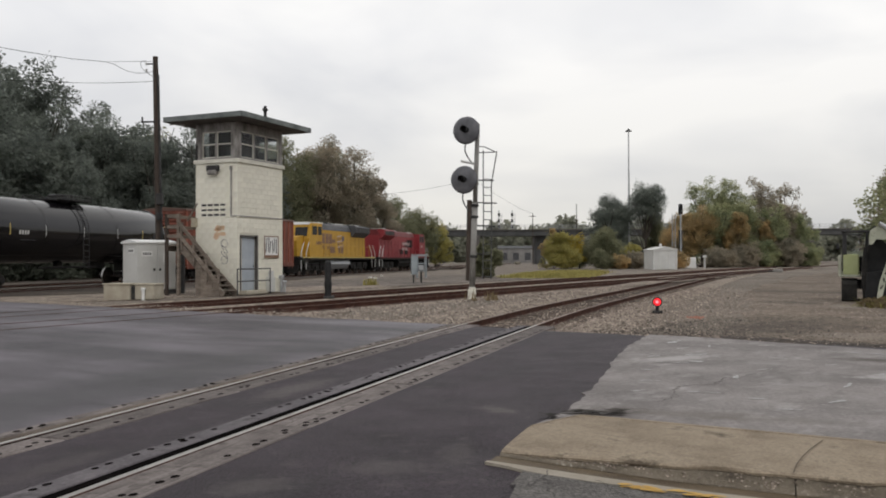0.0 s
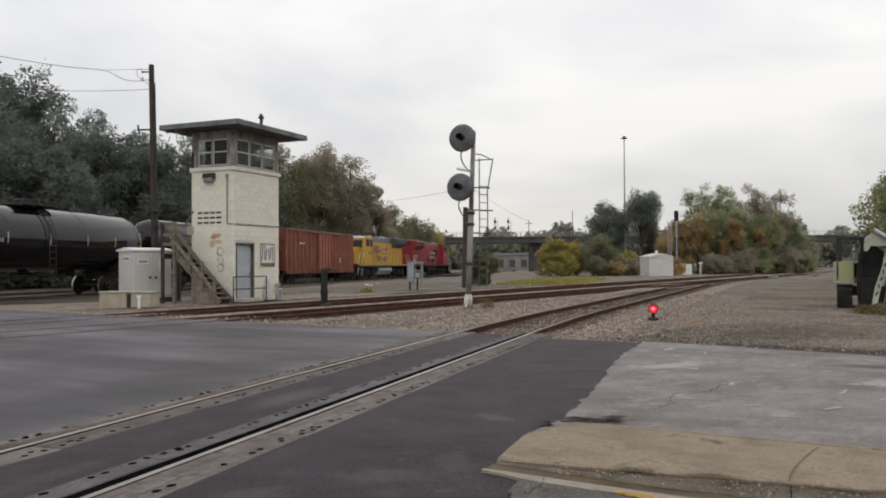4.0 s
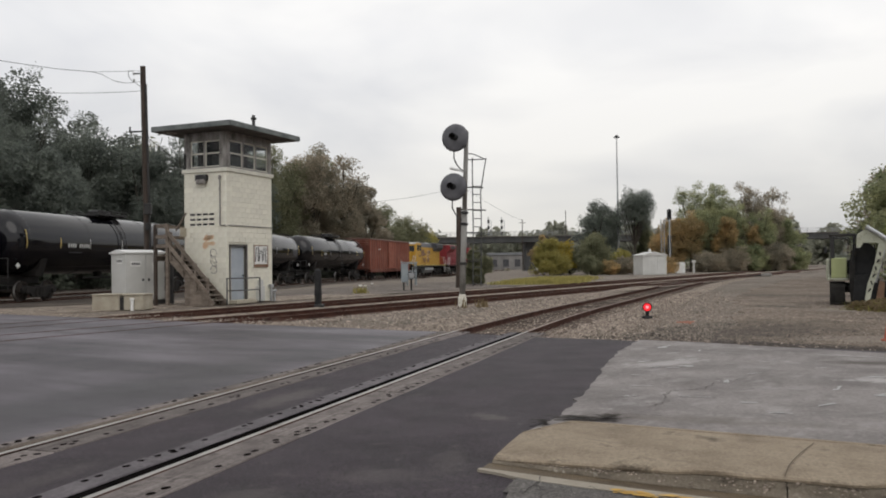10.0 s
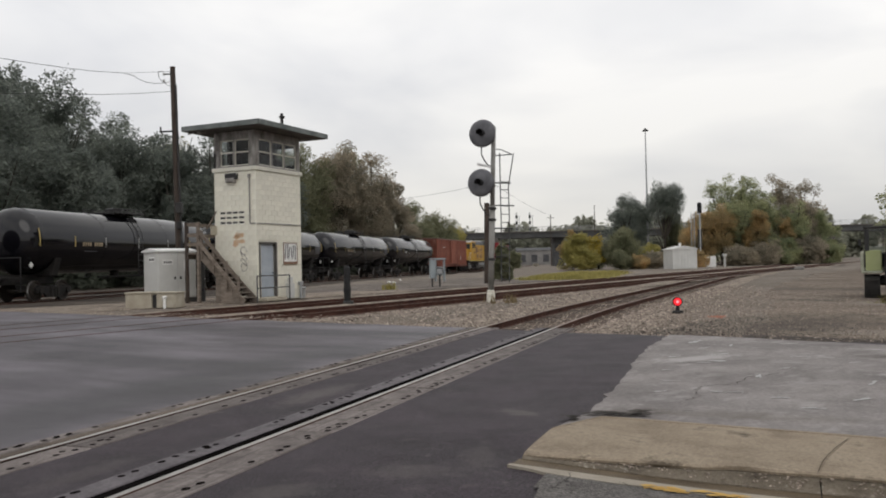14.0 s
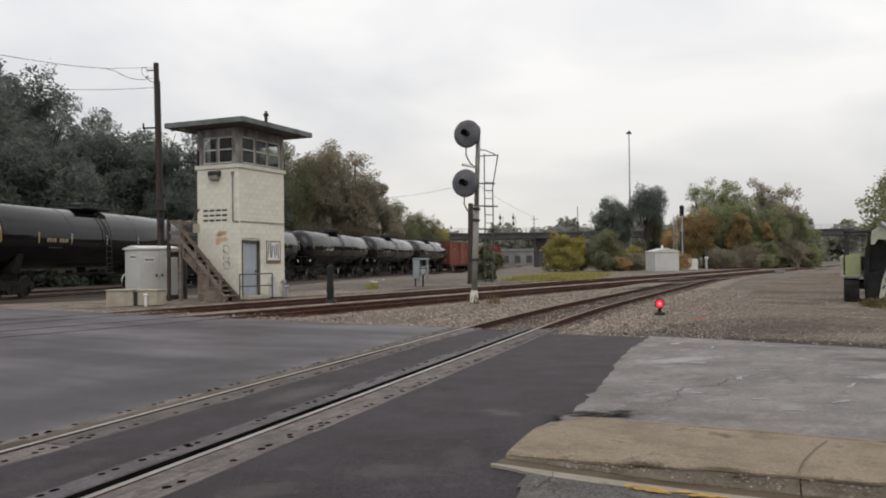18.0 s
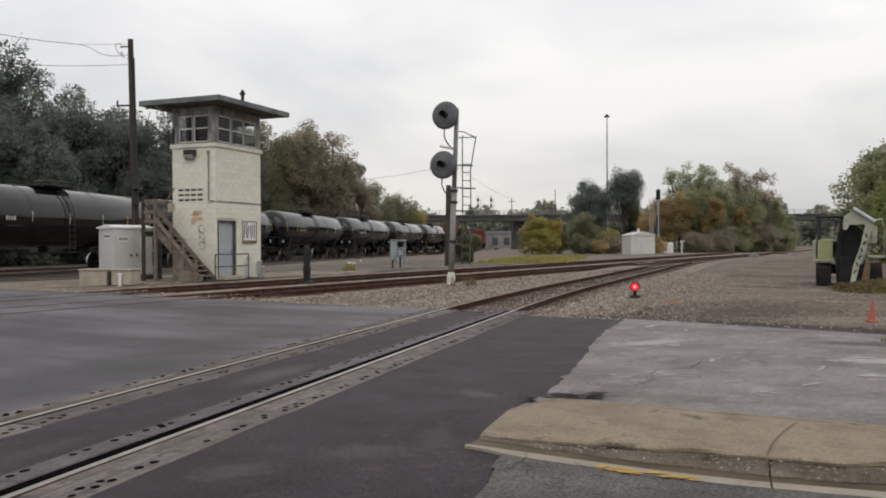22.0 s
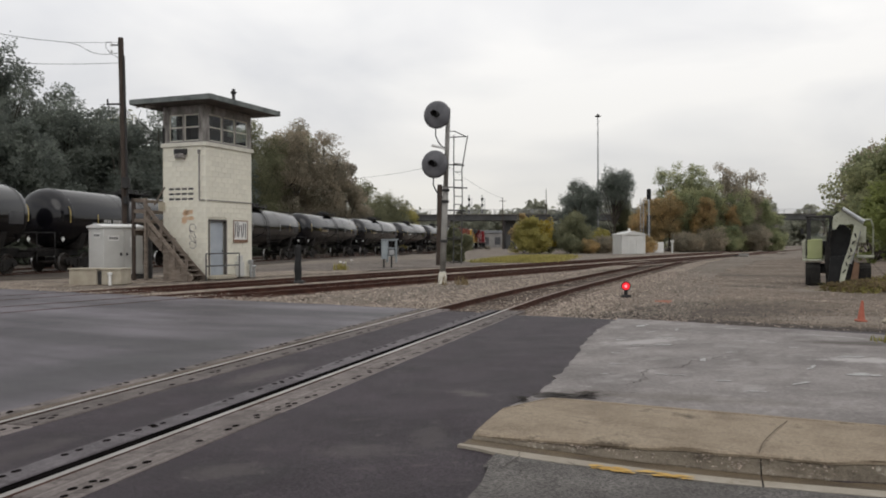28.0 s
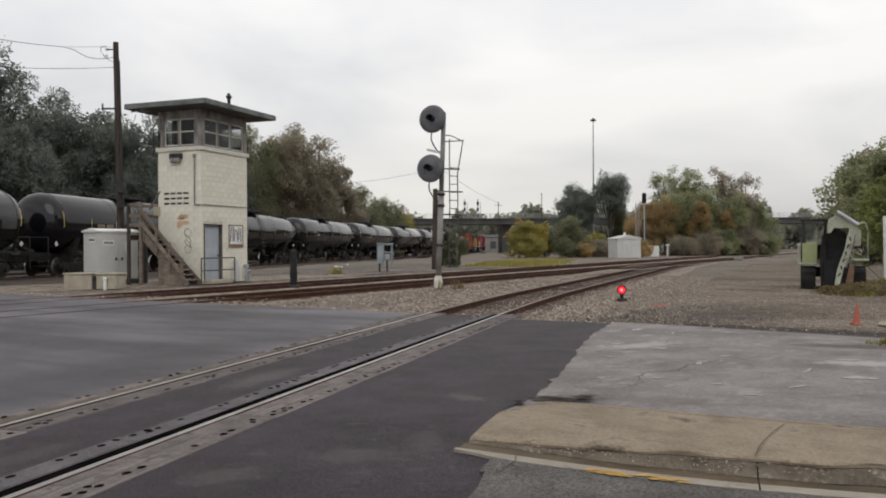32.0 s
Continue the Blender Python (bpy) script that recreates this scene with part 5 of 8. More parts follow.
    for c, s in (((LX / 2, -o, 6.97), (LX + 2 * o, 0.05, 0.20)), ((LX / 2, LY + o, 6.97), (LX + 2 * o, 0.05, 0.20)), ((-o, LY / 2, 6.97), (0.05, LY + 2 * o - 0.06, 0.20)), ((LX + o, LY / 2, 6.97), (0.05, LY + 2 * o - 0.06, 0.20))):
        box(bm, c, s, 0.005)
    part("fascia", bm, M_FASCIA, t)
    bm = B()
    q = [bm.verts.new((x, y, 7.04)) for x, y in ((-o, -o), (LX + o, -o), (LX + o, LY + o), (-o, LY + o))]
    r = [bm.verts.new((x, y, 7.16)) for x, y in ((LX * 0.4, LY * 0.45), (LX * 0.6, LY * 0.45), (LX * 0.6, LY * 0.55), (LX * 0.4, LY * 0.55))]
    bm.faces.new(r)
    for i in range(4):
        bm.faces.new((q[i], q[(i + 1) % 4], r[(i + 1) % 4], r[i]))
    part("roof", bm, M_ROOF, t)
    bm = B()
    rod(bm, (3.25, 1.0, 7.0), (3.25, 1.0, 7.92), 0.07, None, 14)
    lathe(bm, [(0.075, 7.82), (0.12, 7.88), (0.13, 7.94), (0.09, 7.96), (0.05, 8.0), (0.08, 8.05), (0.0, 8.08)], 14, pose(3.25, 1.0, 0))
    part("flue", bm, M_DARKSTEEL, t, "dark metal flue with a cap")
    bm = B()
    box(bm, (-0.45, 2.3, 6.84), (0.3, 0.3, 0.1), 0.01)
    rod(bm, (-0.5, 2.6, 6.86), (-0.62, 2.85, 6.80), 0.03)
    part("eave_bracket", bm, M_FRAMEP, t)
    # hand rail before the door
    bm = B()
    for x in (-0.55, 1.6):
        rod(bm, (x, -0.42, -0.03), (x, -0.42, 1.0), 0.028)
    for z in (1.0, 0.52):
        rod(bm, (-0.55, -0.42, z), (1.6, -0.42, z), 0.025)
    part("hand_rail", bm, M_LADDER, t, "grey pipe rail before the door")
    # meters by the corner
    bm = B()
    box(bm, (2.05, -0.12, 0.34), (0.36, 0.22, 0.62), 0.02)
    box(bm, (2.1, -0.1, 0.78), (0.22, 0.16, 0.24), 0.02)
    part("meter_box", bm, M_CAB, t, "grey meter box on the wall")
    bm = B()
    rod(bm, (2.72, -0.2, -0.02), (2.72, -0.2, 0.55), 0.06, None, 10)
    rod(bm, (2.95, -0.2, -0.02), (2.95, -0.2, 0.35), 0.05, None, 10)
    rod(bm, (2.72, -0.2, 0.42), (3.05, -0.2, 0.42), 0.05, None, 10)
    box(bm, (2.72, -0.2, 0.62), (0.2, 0.16, 0.16), 0.02)
    part("standpipe", bm, M_STEEL, t, "grey standpipe with valves")


def build_stairs():
    """Timber stairs up the far side to a landing, in the tower's own axes."""
    m = Matrix((Vector((math.sin(radians(TA)), math.cos(radians(TA)), 0)), Vector((-math.cos(radians(TA)), math.sin(radians(TA)), 0)), Vector((0, 0, 1)))).transposed().to_4x4()
    m.translation = TC
    s = thing("timber_stairs", m, "weathered timber stairs and landing beside the tower", "stairs")
    # the flight rises away from the door; one hand rail, on the open side
    y0, y1, z1, n = -0.05, 1.85, 1.95, 10
    xa, xb = -1.08, -0.28
    sl = z1 / (y1 - y0)

    def plank(name, p, q, w, h, mat=M_WOOD):
        b = B()
        bar(b, p, q, w, h)
        return part(name, b, mat, s)
    for x in (xa, xb):
        plank("stringer", (x, y0 - 0.12, -0.02), (x, y1, z1 - 0.12), 0.06, 0.27)
    b = B()
    box(b, (0, 0, 0), (xb - xa - 0.06, 0.27, 0.045), 0.006)
    tread = meshed("tread", b, M_WOOD)
    b = B()
    box(b, (0, 0, 0), (xb - xa - 0.08, 0.025, 0.12), 0.003)
    riser = meshed("riser", b, M_POLE)
    for i in range(n):
        y, z = y0 + (y1 - y0) * (i + 0.5) / n, z1 * (i + 1) / n - 0.03
        for nm, me, dy, dz in (("tread", tread, 0.0, 0.0), ("riser", riser, 0.11, -0.085)):
            o = new(nm, me)
            o.parent = s
            o.matrix_basis = pose((xa + xb) / 2, y + dy, z + dz)
    x = xa - 0.06
    for f in (0.04, 0.34, 0.66, 0.97):
        y = y0 + (y1 - y0) * f
        plank("baluster", (x, y, sl * (y - y0) - 0.16), (x, y, sl * (y - y0) + 0.94), 0.085, 0.085)
    for dz in (0.88, 0.42):
        plank("hand_rail", (x - 0.05, y0 + 0.02, dz), (x - 0.05, y1 + 0.05, z1 + dz), 0.045, 0.14)
    # boards close the flight's underside
    for k in range(4):
        y = y0 + 0.24 + 0.27 * k
        plank("side_board", (xa - 0.035, y, -0.04), (xa - 0.035, y, sl * (y - y0) - 0.02), 0.03, 0.268)
    # landing with its posts, deck and rails
    ya, yb = y1, y1 + 0.75
    for px, py, top in ((xa - 0.06, ya + 0.1, 1.22), (xa - 0.06, yb - 0.06, 1.22), (0.7, yb - 0.06, 1.0)):
        plank("post", (px, py, -0.05), (px, py, z1 + top), 0.11, 0.11, M_POLE if py > ya + 0.2 else M_WOOD)
    for k in range(5):
        y = ya + 0.08 + k * 0.15
        plank("deck_board", (xa - 0.1, y, z1 - 0.02), (0.0, y, z1 - 0.02), 0.14, 0.04)
    for y in (ya + 0.08, yb - 0.08):
        plank("beam", (xa - 0.1, y, z1 - 0.14), (0.0, y, z1 - 0.14), 0.08, 0.2)
    for z in (0.35, 0.72, 1.14):
        plank("landing_rail", (xa - 0.08, ya + 0.04, z1 + z), (xa - 0.08, yb, z1 + z), 0.04, 0.13)
        plank("landing_rail", (xa - 0.06, yb - 0.02, z1 + z), (0.7, yb - 0.02, z1 + z), 0.04, 0.13)
    # this board's pale colour stands in for sunlight falling on it
    plank("gusset_board", (xb - 0.1, ya + 0.12, z1 + 0.92), (0.0, ya + 0.12, z1 + 0.92), 0.03, 0.36, M_CONCBOX)
    plank("brace", (0.0, yb - 0.1, z1 + 1.0), (-0.02, ya + 0.1, z1 + 1.7), 0.05, 0.05)
    plank("post", (xb, y0 + 1.3, -0.05), (xb, y0 + 1.3, sl * 1.3 - 0.12), 0.11, 0.11)


# ---- rolling stock: +y is the way it goes, z = 0 at the rail's top ----
def make_wheelset(parent, y, axle_x=0.755, r=0.46):
    """An axle with two flanged wheels and bright treads; it turns about its own x axis."""
    bm = B()
    rod(bm, (-axle_x - 0.2, 0, 0), (axle_x + 0.2, 0, 0), 0.08, None, 10)
    for s in (-1, 1):
        lathe(bm, [(0.0, 0.05), (0.14, 0.07), (0.16, 0.02), (r - 0.1, 0.0), (r - 0.07, 0.05), (r, 0.06)], 22, pose(s * axle_x, 0, 0, 0, 90 * s, 0))
        lathe(bm, [(r, 0.06), (r, -0.05), (r + 0.028, -0.055), (r + 0.028, -0.085), (0.0, -0.085)], 22, pose(s * axle_x, 0, 0, 0, 90 * s, 0))
        for k in range(5):
            a = k * 1.2566
            rod(bm, (s * (axle_x + 0.02), (r - 0.18) * math.cos(a), (r - 0.18) * math.sin(a)), (s * (axle_x + 0.05), (r - 0.18) * math.cos(a), (r - 0.18) * math.sin(a)), 0.035, None, 6)
    w = part("wheelset", bm, M_WHEEL, parent, m=pose(0, y, r))
    for s in (-1, 1):
        bm = B()
        lathe(bm, [(r + 0.002, 0.058), (r + 0.002, -0.048)], 22, pose(s * axle_x, 0, 0, 0, 90 * s, 0))
        part("tread", bm, M_TREAD, w, "bright worn tread")
    return w


def make_truck(parent, y, base=1.78, r=0.46):
    """Side frames, spring nests, bolster and brake gear of a two-axle truck."""
    bm = B()
    for s in (-1, 1):
        x = s * 1.0
        h = base / 2
        out = [(-h - 0.28, r + 0.14), (-h - 0.05, r + 0.26), (-0.42, r + 0.2), (0.42, r + 0.2), (h + 0.05, r + 0.26), (h + 0.28, r + 0.14), (h + 0.22, r - 0.12), (h - 0.25, r - 0.10), (0.45, r - 0.3), (-0.45, r - 0.3), (-h + 0.25, r - 0.1), (-h - 0.22, r - 0.12)]
        extrude_x(bm, out, x - 0.07, x + 0.07)
        for k in (-0.2, 0.0, 0.2):
            rod(bm, (x + s * 0.09, k, r - 0.26), (x + s * 0.09, k, r + 0.14), 0.085, None, 10)
        for k in (-h, h):
            rod(bm, (x, k, r), (x + s * 0.16, k, r), 0.13, None, 10)
    box(bm, (0, 0, r + 0.1), (2.0, 0.36, 0.3), 0.03)
    rod(bm, (0, 0, r + 0.2), (0, 0, r + 0.5), 0.3, None, 14)
    part("truck_frame", bm, M_TRUCK, parent, m=pose(0, y, 0))
    return [make_wheelset(parent, y - base / 2, r=r), make_wheelset(parent, y + base / 2, r=r)]


def make_coupler(parent, y, s):
    bm = B()
    box(bm, (0, y - s * 0.15, 0.86), (0.3, 0.5, 0.3), 0.03)
    box(bm, (0.02, y + s * 0.22, 0.86), (0.26, 0.3, 0.34), 0.06)
    wire(bm, [(0.25, y - s * 0.1, 0.8), (0.28, y + s * 0.1, 0.5), (0.26, y + s * 0.3, 0.42)], 0.03)
    part("coupler", bm, M_TRUCK, parent)


def make_tank_car(shell, mark, name_mat):
    """A long tank car: shell, platform with rails, ladders, stub sills, trucks, stripes and lettering bars."""
    L = 16.6
    e = thing("tank_car", Matrix.Identity(4), "long glossy black railway tank car rolling in a train", "tank car", "cars of the train")
    R, zc = 1.5, 2.72
    hl = L / 2 - 0.15
    prof = [(0.0, -hl), (0.5, -hl + 0.04), (0.95, -hl + 0.16), (1.25, -hl + 0.36), (1.43, -hl + 0.62), (R, -hl + 0.95)]
    prof += [(R, -hl / 3), (R, hl / 3)] + [(r, -z) for r, z in prof[::-1]]
    bm = B()
    lathe(bm, prof, 40, pose(0, 0, zc, -90, 0, 0))
    tank = part("tank", bm, shell, e, smooth=True)
    for y in (-hl + 0.98, -hl / 3, hl / 3, hl - 0.98):
        bm = B()
        lathe(bm, [(R + 0.002, -0.025), (R + 0.012, -0.02), (R + 0.012, 0.02), (R + 0.002, 0.025)], 40, pose(0, y, zc, -90, 0, 0))
        part("weld_band", bm, shell, tank, smooth=True)
    for s in (-1, 1):
        bm = B()
        box(bm, (0, s * (L / 2 - 1.6), 0.98), (0.62, 3.3, 0.44), 0.03)
        box(bm, (0, s * (L / 2 - 2.3), 1.28), (2.2, 0.5, 0.34), 0.05)
        for q in (-1, 1):
            extrude_y(bm, [(q * 0.4, 1.1), (q * 1.1, 1.2), (q * 1.32, 1.95), (q * 1.2, 1.95), (q * 0.5, 1.4)], s * (L / 2 - 2.5), s * (L / 2 - 2.1))
        box(bm, (0, s * (L / 2 + 0.05), 1.05), (2.7, 0.22, 0.1), 0.01)
        part("stub_sill", bm, M_TRUCK, e)
    bm = B()
    rod(bm, (0.6, -2.2, 1.0), (0.6, 2.2, 1.0), 0.05, None, 8)
    rod(bm, (0, 0, 0.95), (0, 0, 1.3), 0.22, None, 12)
    box(bm, (-0.3, 3.4, 1.15), (0.5, 1.0, 0.4), 0.04)
    part("bottom_valve", bm, M_TRUCK, e)
    bm = B()
    box(bm, (0, 0, zc + R + 0.07), (1.9, 2.5, 0.05), 0.01)
    plat = part("platform", bm, M_DARKSTEEL, e, "dark grating platform on the tank")
    for k in range(9):
        bm = B()
        box(bm, (0, -1.2 + 0.3 * k, zc + R + 0.06), (1.7, 0.05, 0.09))
        part("cross_bar", bm, M_DARKSTEEL, plat)
    bm = B()
    for x in (-0.93, 0.93):
        for y in (-1.3, -0.45, 0.45, 1.3):
            rod(bm, (x, y, zc + R - 0.05), (x, y, zc + R + 0.28), 0.022, None, 6)
        for z in (0.14, 0.28):
            rod(bm, (x, -1.3, zc + R + z), (x, 1.3, zc + R + z), 0.022, None, 6)
    part("platform_rail", bm, M_DARKSTEEL, plat)
    bm = B()
    lathe(bm, [(0.42, 0), (0.42, 0.3), (0.46, 0.3), (0.46, 0.36), (0.3, 0.42), (0.0, 0.43)], 18, pose(0, 0, zc + R - 0.04))
    rod(bm, (0.3, 0.7, zc + R), (0.3, 0.7, zc + R + 0.36), 0.09, None, 10)
    part("manway", bm, M_DARKSTEEL, e)
    for s in (-1, 1):
        bm = B()
        pts = lambda y: [(s * (R + 0.1) * math.sin(a), y, zc + (R + 0.1) * math.cos(a)) for a in [0.62 + 0.13 * k for k in range(9)]] + [(s * (R + 0.12), y, 1.0)]
        wire(bm, pts(-0.22), 0.02)
        wire(bm, pts(0.22), 0.02)
        for p, q in zip(pts(-0.22), pts(0.22)):
            rod(bm, p, q, 0.016, None, 6)
        for k in range(5):
            rod(bm, (s * (R + 0.12), -0.22, 1.2 + 0.3 * k), (s * (R + 0.12), 0.22, 1.2 + 0.3 * k), 0.016, None, 6)
        part("ladder", bm, M_DARKSTEEL, e)
    for s in (-1, 1):
        bm = B()
        y = s * (L / 2 + 0.02)
        for x in (-1.25, 1.25):
            rod(bm, (x, y, 1.05), (x, y, 1.95), 0.02, None, 6)
            rod(bm, (x, y, 1.05), (x, y, 0.45), 0.02, None, 6)
        rod(bm, (-1.25, y, 1.95), (1.25, y, 1.95), 0.02, None, 6)
        part("end_rail", bm, M_DARKSTEEL, e)
    # reflective stripes, lettering bars and hazard diamonds on both sides
    for s in (-1, 1):
        def curved(name, y, w, z0, z1, mat, label):
            bm = B()
            n = 6
            rows = []
            for k in range(n + 1):
                a = math.asin(max(-1, min(1, (z0 + (z1 - z0) * k / n - zc) / R)))
                rows.append([bm.verts.new((s * (R + 0.006) * math.cos(a), y - w / 2, zc + (R + 0.006) * math.sin(a))), bm.verts.new((s * (R + 0.006) * math.cos(a), y + w / 2, zc + (R + 0.006) * math.sin(a)))])
            for p, q in zip(rows, rows[1:]):
                bm.faces.new((p[0], p[1], q[1], q[0]))
            part(name, bm, mat, tank, label)
        for y in (-hl + 0.75, -hl + 3.1, -hl + 5.4, 0.0, hl - 5.4, hl - 3.1, hl - 0.75):
            curved("stripe", y, 0.06, 2.45, 2.95 if abs(y) < hl - 1 else 3.25, M_YELLOW if abs(y) > hl - 3.2 else M_LETTER, "")
        for k in range(mark):
            if k != 4:
                curved("letter_bar", -hl + 3.7 + 0.17 * k, 0.10, 2.50, 2.68, name_mat, "")
        curved("notice_plate", hl - 1.55, 1.0, 2.3, 2.85, M_DARKSTEEL if mark < 5 else M_UPG, "")
        curved("small_lettering", -hl + 4.3, 1.0, 2.24, 2.28, M_UPG, "")
        for y in (-L / 2 + 0.6, L / 2 - 0.6):
            bm = B()
            box(bm, (0, 0, 0), (0.02, 0.2, 0.2), 0, pose(s * 1.26, y, 1.62, 45, 0, 0))
            part("placard", bm, M_LETTER, e, "pale diamond hazard placard")
    bm = B()
    for k, (x, z) in enumerate(((0.5, 3.1), (0.5, 2.95), (0.45, 2.8))):
        box(bm, (-x, -hl - 0.0, z), (0.6 - 0.1 * k, 0.012, 0.08), 0, pose(0, 0.10, 0))
    part("end_lettering", bm, name_mat, tank)
    for y in (-L / 2 + 2.3, L / 2 - 2.3):
        make_truck(e, y)
    make_coupler(e, -L / 2 - 0.35, -1)
    make_coupler(e, L / 2 + 0.35, 1)
    return e


def make_boxcar():
    L, W, z0, z1 = 16.6, 2.95, 1.05, 4.35
    e = thing("boxcar", Matrix.Identity(4), "oxide-red ribbed boxcar with a sliding door", "boxcar", "cars of the train")
    bm = B()
    box(bm, (0, 0, (z0 + z1) / 2), (W - 0.12, L - 0.1, z1 - z0), 0.02)
    body = part("body", bm, M_BOXR, e)
    bm = B()
    extrude_y(bm, [(-W / 2 - 0.02, z1 - 0.02), (W / 2 + 0.02, z1 - 0.02), (W / 2 - 0.05, z1 + 0.1), (0, z1 + 0.2), (-W / 2 + 0.05, z1 + 0.1)], -L / 2, L / 2)
    part("roof", bm, M_BOXROOF, e)
    rb = B()
    box(rb, (0, 0, 0), (0.09, 0.11, z1 - z0 - 0.1), 0.02)
    rib = meshed("side_post", rb, M_BOXD)
    for s in (-1, 1):
        for k in range(20):
            y = -L / 2 + 0.12 + k * (L - 0.24) / 19
            if -1.6 < y < 2.1:
                continue
            o = new("side_post", rib)
            o.parent = body
            o.matrix_basis = pose(s * (W / 2 - 0.03), y, (z0 + z1) / 2)
        bm = B()
        box(bm, (s * (W / 2 + 0.03), 0.25, (z0 + z1) / 2 + 0.02), (0.08, 3.3, z1 - z0 - 0.22), 0.01)
        d = part("sliding_door", bm, M_BOXD, e, "faded red ribbed sliding door")
        for k in range(5):
            bm = B()
            box(bm, (s * (W / 2 + 0.08), -1.25 + k * 0.75, (z0 + z1) / 2 + 0.02), (0.05, 0.12, z1 - z0 - 0.4), 0.01)
            part("door_rib", bm, M_BOXR, d)
        bm = B()
        for z in (z0 + 0.02, z1 - 0.08):
            box(bm, (s * (W / 2 + 0.09), 0.6, z), (0.07, 7.2, 0.08))
        part("door_track", bm, M_BOXR, e)
        bm = B()
        box(bm, (s * (W / 2 - 0.03), 0, z0 - 0.12), (0.12, L - 0.1, 0.26), 0.01)
        part("side_sill", bm, M_BOXR, e)
        bm = B()
        for k in range(4):
            box(bm, (s * (W / 2 + 0.06), -5.6 + 0.3 * k, 3.3), (0.01, 0.2, 0.12))
        for k in range(3):
            box(bm, (s * (W / 2 + 0.06), 4.2, 1.8 + 0.16 * k), (0.01, 0.5, 0.06))
        part("lettering_bars", bm, M_LETTER, body)
    for s in (-1, 1):
        bm = B()
        for k in range(14):
            z = z0 + 0.2 + k * 0.225
            extrude_x(bm, [(0, -0.07), (s * 0.07, -0.03), (s * 0.07, 0.03), (0, 0.07)], -W / 2 + 0.15, W / 2 - 0.15, pose(0, s * (L / 2 - 0.05), z))
        part("corrugated_end", bm, M_BOXR, e)
        bm = B()
        for x in (0.95, 1.3):
            rod(bm, (x, s * (L / 2 + 0.1), 0.6), (x, s * (L / 2 + 0.1), z1), 0.02, None, 6)
        for k in range(9):
            rod(bm, (0.95, s * (L / 2 + 0.1), 0.75 + 0.4 * k), (1.3, s * (L / 2 + 0.1), 0.75 + 0.4 * k), 0.018, None, 6)
        part("ladder", bm, M_BOXR, e)
    bm = B()
    box(bm, (0, 0, 0.9), (0.5, L - 0.6, 0.4), 0.03)
    for k in range(7):
        box(bm, (0, -6 + 2 * k, 0.98), (2.6, 0.14, 0.16))
    part("centre_sill", bm, M_TRUCK, e)
    for y in (-L / 2 + 2.1, L / 2 - 2.1):
        make_truck(e, y)
    make_coupler(e, -L / 2 - 0.35, -1)
    make_coupler(e, L / 2 + 0.35, 1)
    return e


